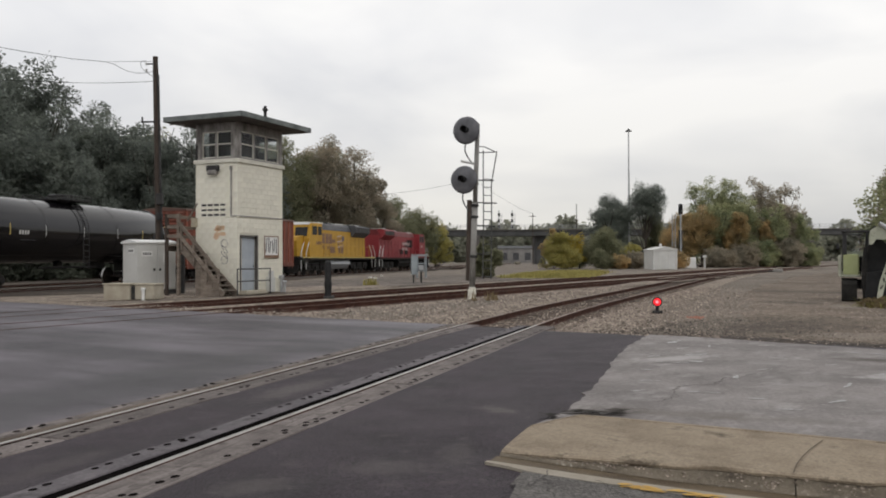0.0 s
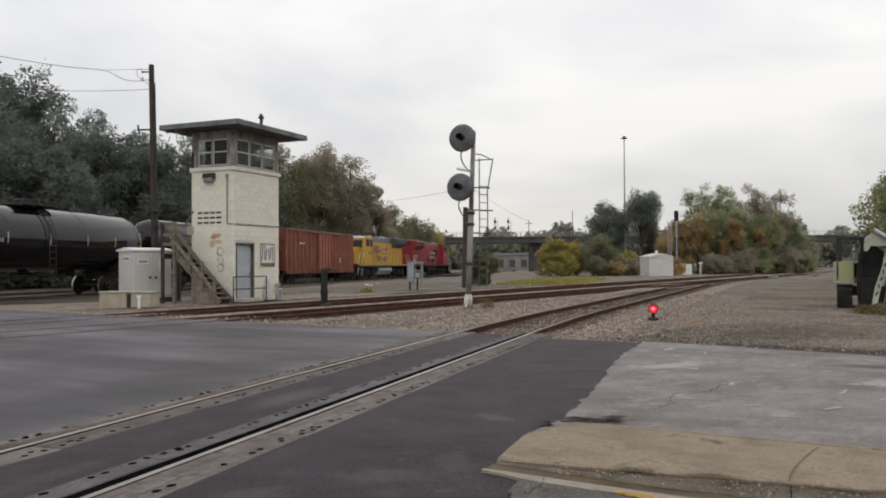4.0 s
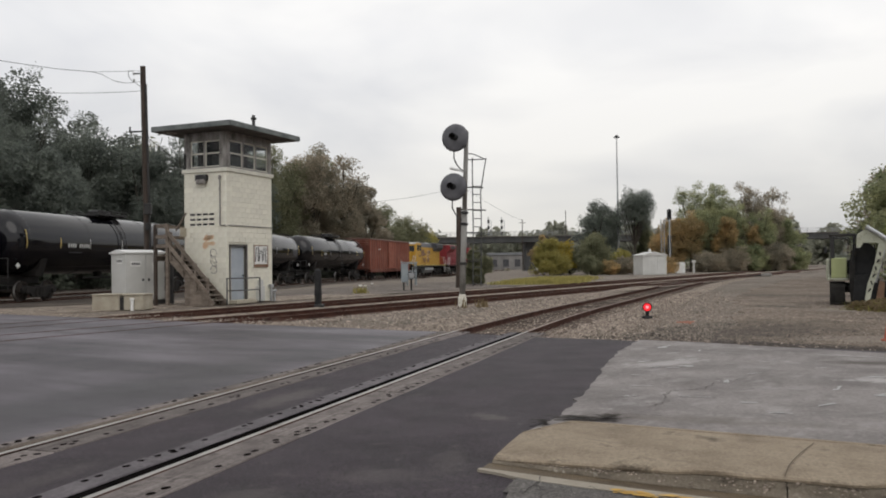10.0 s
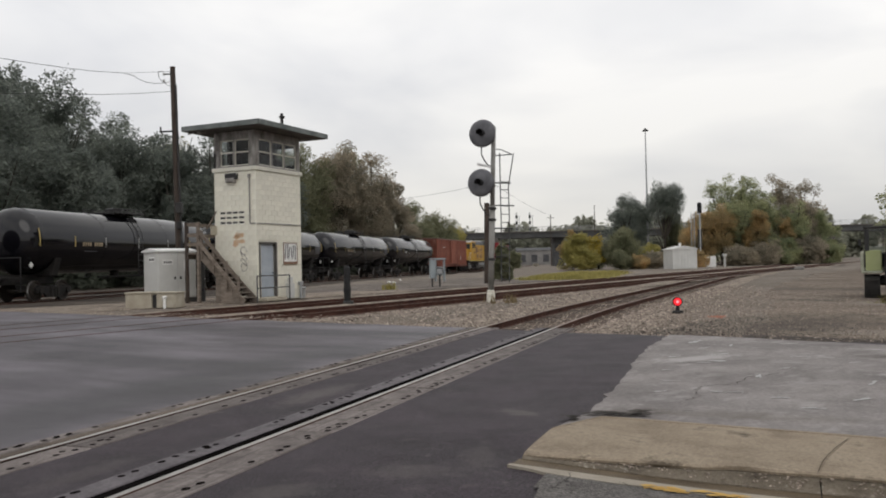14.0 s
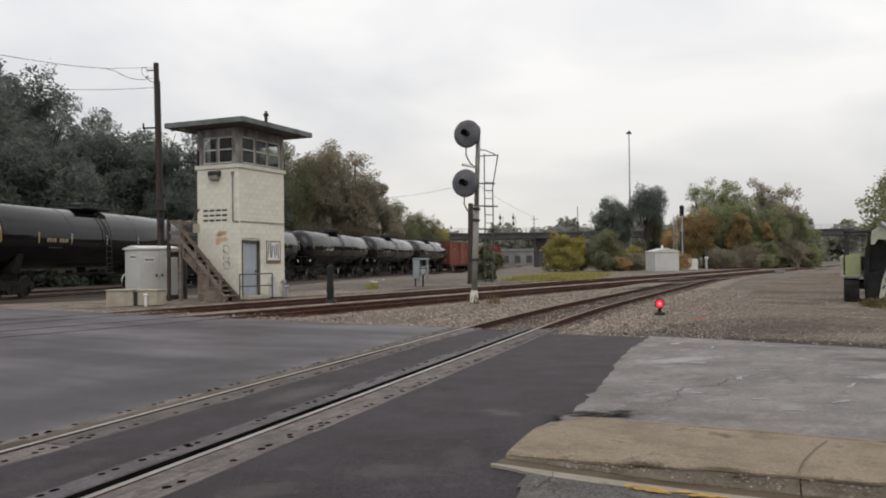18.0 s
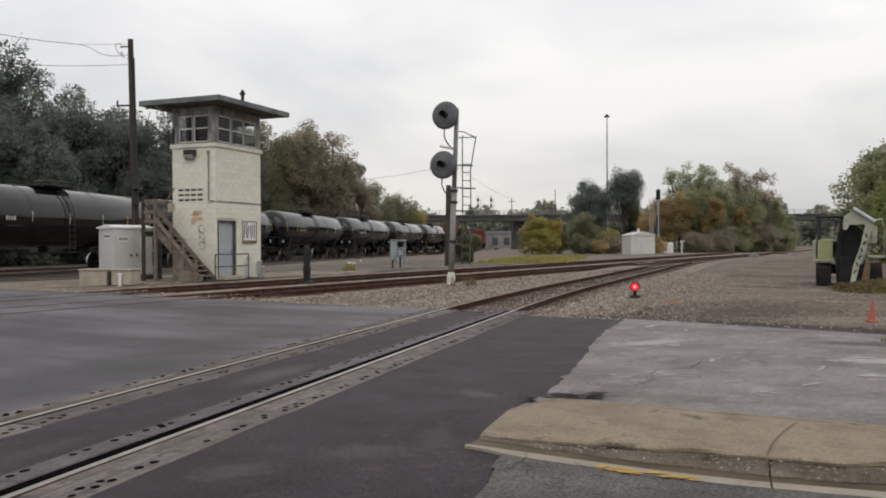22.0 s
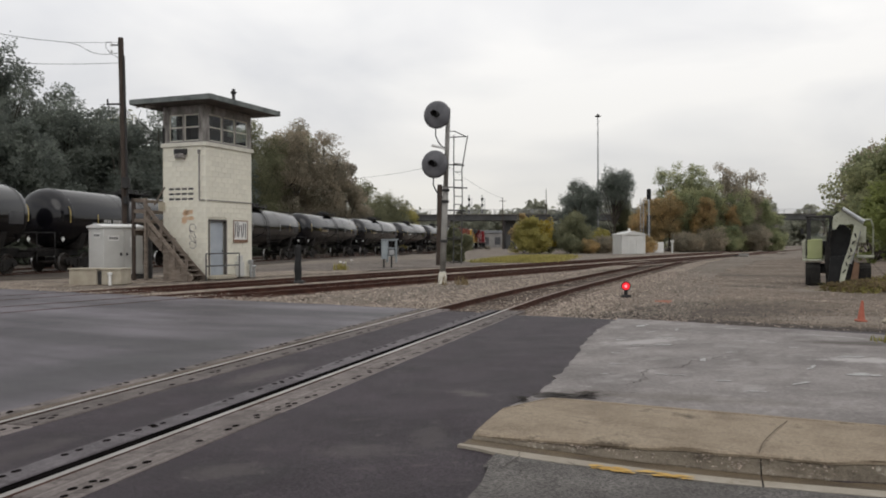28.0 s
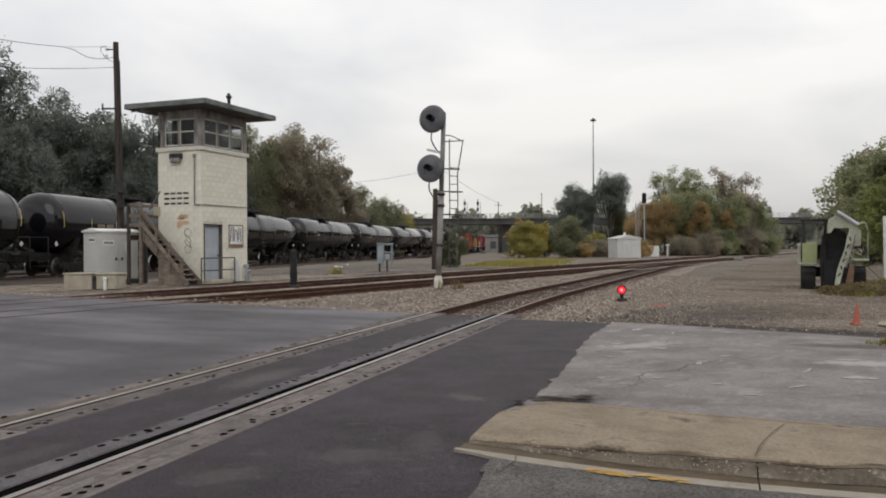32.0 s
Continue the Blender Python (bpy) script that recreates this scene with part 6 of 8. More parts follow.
def make_loco(L, body_mat, roof_mat, sill_mat, label, yellow):
    """A six-axle road locomotive, cab towards +y."""
    e = thing("locomotive", Matrix.Identity(4), label, "locomotive", "locomotives of the train")
    h = L / 2
    bm = B()
    box(bm, (0, 0, 1.42), (3.1, L - 0.6, 0.28), 0.03)
    part("frame_sill", bm, sill_mat, e)
    bm = B()
    extrude_y(bm, [(-0.92, 1.55), (0.92, 1.55), (0.92, 4.05), (0.72, 4.38), (-0.72, 4.38), (-0.92, 4.05)], -h + 2.2, h - 5.2)
    hood = part("long_hood", bm, body_mat, e)
    bm = B()
    extrude_y(bm, [(-0.95, 3.98), (0.95, 3.98), (0.78, 4.42), (0.6, 4.6), (-0.6, 4.6), (-0.78, 4.42)], -h + 2.15, h - 5.3)
    part("hood_roof", bm, roof_mat, e)
    bm = B()
    extrude_y(bm, [(-0.95, 3.5), (-1.5, 3.95), (-1.5, 4.5), (-1.2, 4.62), (1.2, 4.62), (1.5, 4.5), (1.5, 3.95), (0.95, 3.5)], -h + 2.3, -h + 6.6)
    rad = part("radiator", bm, roof_mat if yellow else body_mat, e, "flared radiator section")
    bm = B()
    for s in (-1, 1):
        extrude_y(bm, [(s * 1.505, 4.0), (s * 1.505, 4.44), (s * 1.52, 4.44), (s * 1.52, 4.0)], -h + 2.7, -h + 6.2)
    box(bm, (0, -h + 4.4, 4.64), (2.2, 3.6, 0.06))
    part("radiator_grille", bm, M_DARKSTEEL, rad)
    for c, q in (((0, -h + 4.5, 4.7), (1.7, 1.4, 0.07)), ((0, -h + 9.0, 4.6), (1.2, 2.2, 0.16)), ((0, h - 7.0, 4.58), (1.3, 1.5, 0.12))):
        bm = B()
        box(bm, c, q, 0.02)
        part("roof_hatch", bm, M_CAB, e, "pale roof hatch")
    bm = B()
    box(bm, (0, -h + 10.6, 4.62), (0.5, 1.0, 0.26), 0.04)
    part("exhaust", bm, M_DARKSTEEL, e)
    # cab and nose
    bm = B()
    extrude_x(bm, [(h - 5.2, 1.55), (h - 2.3, 1.55), (h - 2.3, 3.1), (h - 2.65, 4.2), (h - 2.9, 4.42), (h - 5.2, 4.42)], -1.5, 1.5)
    cab = part("cab", bm, body_mat, e)
    bm = B()
    extrude_x(bm, [(h - 2.95, 4.40), (h - 2.6, 4.28), (h - 2.75, 4.5), (h - 5.2, 4.5), (h - 5.2, 4.40)], -1.35, 1.35)
    part("cab_roof", bm, M_CAB if yellow else roof_mat, cab, "pale grey cab roof" if yellow else "")
    for s in (-1, 1):
        for c, q in (((s * 1.505, h - 3.45, 3.8), (0.02, 1.05, 0.74)), ((s * 1.505, h - 4.65, 3.8), (0.02, 0.85, 0.74))):
            bm = B()
            box(bm, c, q)
            part("cab_window", bm, M_BLACK, cab, "dark cab window")
        bm = B()
        box(bm, (0, 0, 0), (1.1, 0.02, 0.8), 0, pose(s * 0.7, h - 2.43, 3.68, 17, 0, 0))
        part("cab_window", bm, M_BLACK, cab, "dark cab window")
    bm = B()
    extrude_x(bm, [(h - 2.35, 1.55), (h - 0.95, 1.55), (h - 0.85, 2.9), (h - 1.05, 3.2), (h - 2.35, 3.35)], -0.95, 0.95)
    part("nose", bm, body_mat, e)
    bm = B()
    for s in (-1, 1):
        for k in range(11):
            y = -h + 2.9 + k * (L - 8.9) / 10
            box(bm, (s * 0.93, y, 2.55), (0.02, 0.03, 1.7))
        for k in range(3):
            box(bm, (s * 0.935, h - 8.8 + k * 0.9, 3.2), (0.03, 0.7, 0.9))
        box(bm, (s * 0.935, h - 9.4, 2.2), (0.03, 1.3, 0.6))
        box(bm, (s * 0.935, h - 11.6, 2.2), (0.03, 1.3, 0.6))
        box(bm, (s * 0.935, h - 9.4, 3.0), (0.03, 1.3, 0.3))
    tagged(part("door_seam", bm, M_BROWN if yellow else M_TRUCK, hood, "dark door seams and grilles"), kind="stuff")
    # emblem and lettering as plain shapes
    for s in (-1, 1):
        if yellow:
            for j in range(6):
                bm = B()
                box(bm, (0, 0, 0), (0.015, 1.7 - 0.1 * j, 0.11), 0, pose(s * 0.95, -1.0 + 0.08 * j, 2.3 + j * 0.24, 6 * s, 0, 0))
                part("emblem_stripe", bm, M_REDBLUE if j % 2 else M_BROWN, hood, "worn pale and red emblem stripe")
            bm = B()
            box(bm, (s * 0.96, -1.6, 3.3), (0.015, 0.55, 0.42))
            part("emblem_field", bm, M_BLUEP, hood, "dark blue field of the emblem")
            for y, z, ly, lz in ((h - 6.6, 3.35, 1.1, 0.5), (h - 6.6, 2.45, 1.3, 0.35), (h - 8.6, 2.45, 1.3, 0.35), (h - 8.6, 3.2, 1.3, 0.3)):
                for k in range(3):
                    bm = B()
                    box(bm, (s * 0.955, y, z - lz / 2 + (k + 0.5) * lz / 3), (0.03, ly, lz / 4))
                    part("louvre", bm, M_BROWN, hood)
            for k in range(4):
                bm = B()
                box(bm, (s * 1.51, h - 4.9 + 0.34 * k, 2.75), (0.015, 0.24, 0.26))
                part("number_bar", bm, M_BROWN, cab)
        else:
            for row, z, n in ((0, 3.15, 8), (1, 2.55, 6)):
                for k in range(n):
                    bm = B()
                    box(bm, (s * 0.95, 0.2 + k * 0.42, z), (0.015, 0.27, 0.32))
                    part("letter_bar", bm, M_REDBLUE, hood)
            bm = B()
            box(bm, (s * 1.51, h - 4.0, 2.9), (0.015, 0.7, 0.22))
            part("number_plate", bm, M_REDBLUE, cab)
        bm = B()
        box(bm, (s * 1.56, 0, 1.5), (0.02, L - 1.4, 0.09))
        part("sill_stripe", bm, M_YELLOW if yellow else M_CPRD, e, "thin stripe along the frame")
    for s in (-1, 1):
        for q in (-1, 1):
            for dy in (0.45, 1.55):
                bm = B()
                wire(bm, [(s * 1.5, q * (h - dy), 0.5), (s * 1.5, q * (h - dy), 1.9), (s * 1.45, q * (h - dy - 0.75), 2.75)], 0.032)
                part("hand_rail", bm, M_LETTER, e, "pale bent hand rail at the steps")
    bm = B()
    for s in (-1, 1):
        for k in range(10):
            y = -h + 2.4 + k * (L - 8.0) / 9
            rod(bm, (s * 1.48, y, 1.55), (s * 1.48, y, 2.55), 0.018, None, 6)
        rod(bm, (s * 1.48, -h + 1.6, 2.55), (s * 1.48, h - 5.3, 2.55), 0.018, None, 6)
    part("walkway_rail", bm, body_mat, e)
    for s in (-1, 1):
        for q in (-1, 1):
            for k in range(4):
                bm = B()
                box(bm, (s * 1.35, q * (h - 1.05), 0.45 + 0.28 * k), (0.4, 0.7, 0.05))
                part("step", bm, sill_mat, e)
    for s in (-1, 1):
        bm = B()
        box(bm, (0, s * (h - 0.2), 1.25), (3.0, 0.2, 0.7), 0.03)
        extrude_x(bm, [(s * (h - 0.15), 0.9), (s * (h + 0.1), 0.25), (s * (h + 0.0), 0.2), (s * (h - 0.3), 0.9)], -1.4, 1.4)
        part("pilot", bm, sill_mat, e)
    bm = B()
    extrude_y(bm, [(-1.2, 1.3), (1.2, 1.3), (1.35, 0.9), (1.0, 0.45), (-1.0, 0.45), (-1.35, 0.9)], -2.6, 2.6)
    part("fuel_tank", bm, M_STEEL if yellow else M_TRUCK, e, "fuel tank under the frame")
    for y in (-h + 4.6, h - 4.6):
        bm = B()
        for s in (-1, 1):
            extrude_x(bm, [(y - 2.6, 0.75), (y - 2.4, 1.05), (y + 2.4, 1.05), (y + 2.6, 0.75), (y + 2.3, 0.42), (y - 2.3, 0.42)], s * 1.05 - 0.08, s * 1.05 + 0.08)
            for k in (-1.8, 0, 1.8):
                box(bm, (s * 1.16, y + k, 0.55), (0.14, 0.4, 0.4), 0.03)
            for k in (-0.9, 0.9):
                rod(bm, (s * 1.16, y + k, 0.5), (s * 1.16, y + k, 1.0), 0.13, None, 10)
        box(bm, (0, y, 0.9), (1.9, 3.6, 0.3))
        part("truck_frame", bm, M_TRUCK, e)
        for k in (-1.8, 0, 1.8):
            make_wheelset(e, y + k, r=0.52)
    make_coupler(e, -h - 0.15, -1)
    make_coupler(e, h + 0.15, 1)
    return e


# arc length along the train's line
TRAIN_Y = [-160 + 0.5 * i for i in range(1001)]
TRAIN_S = [0.0]
for _a, _b in zip(TRAIN_Y, TRAIN_Y[1:]):
    TRAIN_S.append(TRAIN_S[-1] + math.hypot(_b - _a, x_train(_b) - x_train(_a)))
TRAIN_0 = TRAIN_S[320]


def on_line(s):
    """Pose on the train's line, s metres from where it passes y = 0."""
    y = float(np.interp(s + TRAIN_0, TRAIN_S, TRAIN_Y))
    return y, math.degrees(math.atan2(1.0, x_train(y + 0.1) * 5 - x_train(y - 0.1) * 5)) - 90


def train_front(t):
    """How far the leading end has come at t seconds."""
    return 114.05 + 3.93 * t + 0.00905 * t * t


STOCK = []


def build_train():
    red = make_loco(22.6, M_CPR, M_CPRD, M_TRUCK, "red diesel locomotive leading the train", False)
    yel = make_loco(21.0, M_UPY, M_UPG, M_TRUCK, "yellow diesel locomotive with a grey roof in the train", True)
    box_ = make_boxcar()
    kinds = [make_tank_car(M_TANK, 10, M_LETTER), make_tank_car(M_TANK, 9, M_TANLET), make_tank_car(M_TANK2, 4, M_LETTER)]
    cars = [(red, 23.3, False), (yel, 21.5, True), (box_, 18.1, False)]
    order = [2, 1, 0, 1, 1, 2, 0, 1, 0, 2, 1]
    used = set()
    for k in order:
        c = kinds[k]
        if k in used:
            c = copy_thing(c, Matrix.Identity(4))
        used.add(k)
        cars.append((c, 18.0, False))
    back = 0.0
    for ob, ln, turned in cars:
        STOCK.append((ob, back + ln / 2, turned))
        back += ln


def motions():
    """The train rolls along its line; its wheels turn with it."""
    for ob, off, turned in STOCK:
        rows = []
        for i in range(33):
            s = train_front(i) - off
            y, a = on_line(s)
            rows.append((i, pose(x_train(y), y, 0.02, 0, 0, a + (180 if turned else 0))))
        walk(ob, rows)
        for w in [c for c in ob.children if c.name.startswith("wheelset")]:
            base = w.matrix_basis.copy()
            r = base.translation.z
            wr = []
            for i in range(225):
                t = i / 7.0
                if t > 32.0:
                    break
                a = math.degrees((train_front(t) - 114.05) / r)
                wr.append((t, base @ pose(0, 0, 0, a if turned else -a, 0, 0)))
            wr.append((32.0, base @ pose(0, 0, 0, (1 if turned else -1) * math.degrees((train_front(32.0) - 114.05) / r), 0, 0)))
            walk(w, wr)


# ---- trees ----
def make_tree(name, x, y, h, w, mat, seed, label, trunk=0.28, leaves=5000, leaf=0.34, low=0.25, gaps=0.0, cat="tree", z=-0.06, lean=0.0):
    """Tapered trunk, forking limbs, and a crown of leaf clumps gathered round the limbs' ends."""
    rnd = random.Random(seed)
    t = thing(name, pose(x, y, z), label, cat)
    bm = B()
    top = h * 0.6
    pts = [Vector((lean * h * f + rnd.uniform(-0.1, 0.1) * f * w * 0.3, rnd.uniform(-0.1, 0.1) * f * w * 0.3, top * f)) for f in (0, 0.25, 0.5, 0.75, 1.0)]
    for i, (a, b) in enumerate(zip(pts, pts[1:])):
        rod(bm, a, b, trunk * (1 - 0.2 * i), trunk * (0.8 - 0.2 * i), 7)
    ends = []
    n = max(9, int(w * 2.2) + 6)
    for i in range(n):
        f = rnd.uniform(low, 1.0)
        base = pts[min(4, max(0, int(f * 4)))]
        a = i * 2.4 + rnd.uniform(-0.4, 0.4)
        rad = w / 2 * rnd.uniform(0.45, 0.95) * (1.0 - 0.55 * max(0, f - 0.45))
        zz = h * (low + (0.95 - low) * f) * rnd.uniform(0.9, 1.04)
        e = Vector((lean * h * f + rad * math.cos(a), rad * math.sin(a), min(h * 0.94, zz)))
        mid = base.lerp(e, 0.5) + Vector((0, 0, -0.04 * h))
        rod(bm, base, mid, trunk * 0.36, trunk * 0.22, 5)
        rod(bm, mid, e, trunk * 0.22, trunk * 0.06, 5)
        ends.append((e, rnd.uniform(0.55, 1.1)))
    for k in range(4):
        ends.append((Vector((lean * h + rnd.uniform(-0.2, 0.2) * w, rnd.uniform(-0.2, 0.2) * w, h * rnd.uniform(0.82, 0.93))), rnd.uniform(0.6, 0.9)))
    part("trunk", bm, M_BARK, t)
    # broad soft lobes over the crown's outline, with smaller tufts and loose sprays on them
    rg = np.random.default_rng(seed)
    lumps = [(np.array(e), w * 0.15 * k) for e, k in ends]
    zc, rz = h * (0.5 + low * 0.5), h * (0.5 - low * 0.5) * 0.92
    for i in range(int(14 + w * 1.7)):
        d = rg.normal(size=3)
        d /= np.linalg.norm(d)
        q = rg.uniform(0.4, 0.84)
        taper = 1.0 - 0.35 * max(0.0, d[2])
        lumps.append((np.array((lean * h * 0.6 + d[0] * w * 0.54 * q * taper, d[1] * w * 0.54 * q * taper, zc + d[2] * rz * q)), w * rg.uniform(0.12, 0.23)))
    lc, lr = np.array([c for c, r in lumps]), np.array([r for c, r in lumps])
    cen, rad = [], []
    for c, r in lumps:
        d = rg.normal(size=(12, 3))
        d /= np.linalg.norm(d, axis=1)[:, None]
        cen.append(c + d * (r * rg.uniform(0.5, 1.15, 12))[:, None])
        rad.append(r * rg.uniform(0.22, 0.45, 12))
    cen, rad = np.concatenate(cen), np.concatenate(rad)
    half = int(leaves * 0.42)
    pick = rg.choice(len(lr), half, p=lr ** 2 / np.sum(lr ** 2))
    tuft = rg.choice(len(cen), leaves - half, p=rad ** 2 / np.sum(rad ** 2))
    d = rg.normal(size=(leaves, 3)) * (1, 1, 0.85)
    d /= np.linalg.norm(d, axis=1)[:, None]
    reach = np.concatenate([lr[pick] * rg.random(half) ** 0.35, rad[tuft] * rg.random(leaves - half) ** 0.4])
    p = np.concatenate([lc[pick], cen[tuft]]) + d * reach[:, None] + rg.normal(size=(leaves, 3)) * (0.006 * w + 0.03) * (1.6 if y > 120 else 1.0)
    p[:, 2] = np.where(p[:, 2] < 0.15, rg.uniform(0.05, 0.8, leaves), p[:, 2])
    u = rg.normal(size=(leaves, 3)) * (1, 1, 0.6)
    u /= np.linalg.norm(u, axis=1)[:, None]
    v = np.cross(u, rg.normal(size=(leaves, 3)))
    v /= np.linalg.norm(v, axis=1)[:, None]
    n = np.cross(u, v)
    s = (leaf * max(1.0, w / 9.5) * rg.uniform(0.45, 1.15, leaves))[:, None]
    vs = np.stack([p - u * s, p + v * s * 0.6 + n * s * 0.2, p + u * s, p - v * s * 0.6 + n * s * 0.2], 1).reshape(-1, 3)
    fs = np.arange(leaves * 4).reshape(-1, 4)
    o = sheet("crown", vs.tolist(), fs.tolist(), mat)
    o.parent = t
    return t


def build_trees():
    # dark wood behind the train on the near side of the yard
    k = 0
    for x, y, h, w, mat in [(-45, 62, 17, 11, M_LEAFDK), (-38, 67, 16.4, 11, M_LEAFDK), (-52, 55, 17.5, 12, M_LEAFDK), (-33.5, 72, 12.6, 9, M_LEAFDK), (-28.4, 82, 14.2, 9, M_LEAFDK), (-25.6, 86, 15.0, 9, M_LEAFDK),
                           (-42.8, 86, 22.0, 12, M_LEAFDK), (-40.6, 83, 19.4, 9, M_LEAFDK), (-48.5, 86, 23.5, 14, M_LEAFDK), (-37.6, 85, 17.4, 10, M_LEAFDK), (-33, 92, 15.6, 11, M_LEAFG), (-24, 100, 16.0, 11, M_LEAFDK), (-52, 74, 20, 12, M_LEAFDK), (-34.0, 82, 16.0, 9, M_LEAFDK), (-31.0, 83, 15.6, 9, M_LEAFDK)]:
        make_tree("oak_tree", x, y, h, w, mat, 100 + k, "dense dark green broadleaf tree behind the train", 0.36, 30000, 0.155, 0.05)
        k += 1
    for x, y, h, w, mat in [(-20.6, 108, 17.6, 10, M_LEAFG), (-16.4, 113, 18.4, 10, M_LEAFB), (-23.5, 116, 18.5, 10, M_LEAFG), (-18, 124, 19, 11, M_LEAFG), (-12.4, 115, 16.8, 9, M_LEAFB), (-9.6, 119, 13.2, 7, M_LEAFB)]:
        make_tree("bronze_tree", x, y, h, w, mat, 140 + k, "tall tree with bronze thinning autumn leaves", 0.34, 26000, 0.15, 0.1)
        k += 1
    for x, y, h, w, mat in [(-4.6, 143, 10.6, 8, M_LEAFG), (-8.4, 140, 12.2, 8, M_LEAFG), (-1.4, 150, 8.0, 6, M_LEAFOL), (-6.4, 136, 8.0, 7, M_LEAFG)]:
        make_tree("round_tree", x, y, h, w, mat, 160 + k, "rounded green tree beside the yard", 0.28, 17000, 0.15, 0.06)
        k += 1
    # right of the yard: dark pair by the high mast
    for x, y, h, w, mat in [(29.6, 150, 13.2, 7.5, M_LEAFDK), (35.9, 148, 15.0, 8.2, M_LEAFDK), (32.4, 157, 12.8, 7, M_LEAFDK), (38.2, 152, 11.4, 4.5, M_LEAFG), (28.4, 146, 7.0, 5, M_LEAFG)]:
        make_tree("dark_tree", x, y, h, w, mat, 188 + k, "dark green tree near the high mast lamp", 0.28, 17000, 0.15, 0.42 if h > 14 else 0.12)
        k += 1
    for x, y, h, w, mat in [(43.4, 140, 14.6, 6.5, M_LEAFHAZE), (46.8, 141, 15.6, 6.5, M_LEAFHAZE), (50.2, 142, 14.8, 6.5, M_LEAFHAZE), (53.4, 141, 15.2, 6.0, M_LEAFB), (56.4, 139, 14.2, 6.5, M_LEAFB),
                           (37.4, 132, 8.8, 6, M_LEAFO), (40.6, 131, 9.4, 6.5, M_LEAFO), (43.6, 131, 10.6, 6, M_LEAFHAZE), (45.6, 129, 8.4, 4.4, M_LEAFO), (47.6, 132, 11.0, 6, M_LEAFHAZE), (49.8, 130, 7.6, 3.6, M_LEAFO), (51.8, 131, 9.8, 5.5, M_LEAFHAZE), (54.4, 133, 10, 6, M_LEAFB), (57.0, 134, 9, 5, M_LEAFHAZE), (41.2, 125, 2.6, 5, M_LEAFB), (45.2, 127, 3.2, 6, M_LEAFB), (49.2, 128, 4.0, 6, M_LEAFHAZE), (53.2, 129, 4.0, 6, M_LEAFB), (57.0, 131, 3.6, 5, M_LEAFHAZE)]:
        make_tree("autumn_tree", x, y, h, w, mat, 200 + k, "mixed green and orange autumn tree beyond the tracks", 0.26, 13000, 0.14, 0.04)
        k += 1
    # yellow bushes in front of the bridge
    for x, y, h, w, mat in [(15.6, 112, 4.9, 5.0, M_LEAFOL), (14.9, 113, 5.6, 3.0, M_LEAFO), (17.4, 113, 4.6, 4.2, M_LEAFY), (15.6, 110, 3.0, 5.0, M_LEAFOL), (18.9, 116, 3.6, 4, M_LEAFG), (21.6, 112, 5.2, 5.4, M_LEAFG), (20.4, 108, 2.4, 3.4, M_LEAFG), (25.2, 110, 2.0, 4, M_LEAFB), (22.8, 108, 1.6, 3, M_LEAFO), (31.0, 112, 2.2, 4, M_LEAFO), (26, 116, 3.2, 4, M_LEAFOL), (9.2, 148, 3.2, 3.6, M_LEAFG), (2.9, 60, 2.7, 1.5, M_LEAFG)]:
        make_tree("autumn_bush", x, y, h, w, mat, 240 + k, "yellow and green autumn bush by the grass strip", 0.1, 6500, 0.14, 0.02, cat="bush")
        k += 1
    # the lot's right edge, its wood carried on unseen past the camera
    for x, y, h, w, mat in [(34.8, 62, 9.0, 6.6, M_LEAFHAZE), (38.5, 60, 10.6, 9, M_LEAFHAZE), (48, 64, 13, 10, M_LEAFG), (40.0, 70, 10, 8, M_LEAFB), (55, 60, 13, 10, M_LEAFG)]:
        make_tree("edge_tree", x, y, h, w, mat, 280 + k, "green and bronze tree at the lot's edge", 0.3, 16000, 0.16, 0.05)
        k += 1
    # unseen trees, added to darken what the tank cars reflect
    for x, y, h, w, mat in [(40, 48, 15, 12, M_LEAFG), (38, 38, 16, 12, M_LEAFG), (37, 27, 16, 12, M_LEAFDK), (36, 16, 16, 12, M_LEAFG), (34, 5, 16, 12, M_LEAFDK), (31, -6, 15, 12, M_LEAFG)]:
        make_tree("edge_tree", x, y, h, w, mat, 280 + k, "unseen green tree added for the tanks to reflect", 0.3, 7000, 0.4, 0.03)
        k += 1
    for x, y, h, w, mat in [(17.0, 28.4, 4.0, 2.8, M_LEAFL), (19.2, 29.2, 4.4, 3.6, M_LEAFL), (17.6, 25.8, 3.2, 3.0, M_LEAFL), (21.5, 30, 4.6, 4, M_LEAFG)]:
        make_tree("roadside_shrub", x, y, h, w, mat, 300 + k, "leafy green shrub beside the digger", 0.06, 9000, 0.09, 0.05, cat="bush")
        k += 1
    # thicket along the back of the yard
    rnd = random.Random(55)
    for i in range(30):
        y = 34 + i * 4.2
        make_tree("thicket_bush", x_train(y) - 14 + rnd.uniform(-1.5, 1.5), y, rnd.uniform(3.6, 5.6), rnd.uniform(6, 8), M_THICKET, 600 + i, "dark green bush of the thicket behind the train", 0.1, 2600, 0.26, 0.0, cat="bush")
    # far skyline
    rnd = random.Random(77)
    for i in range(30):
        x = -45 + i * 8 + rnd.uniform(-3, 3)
        make_tree("far_tree", x, 300 + rnd.uniform(-15, 25), rnd.uniform(10, 16.5), rnd.uniform(12, 17), M_FARTREE, 400 + i, "distant tree beyond the bridge, haze mixed into its leaf colour", 0.3, 2200, 0.75, 0.02)


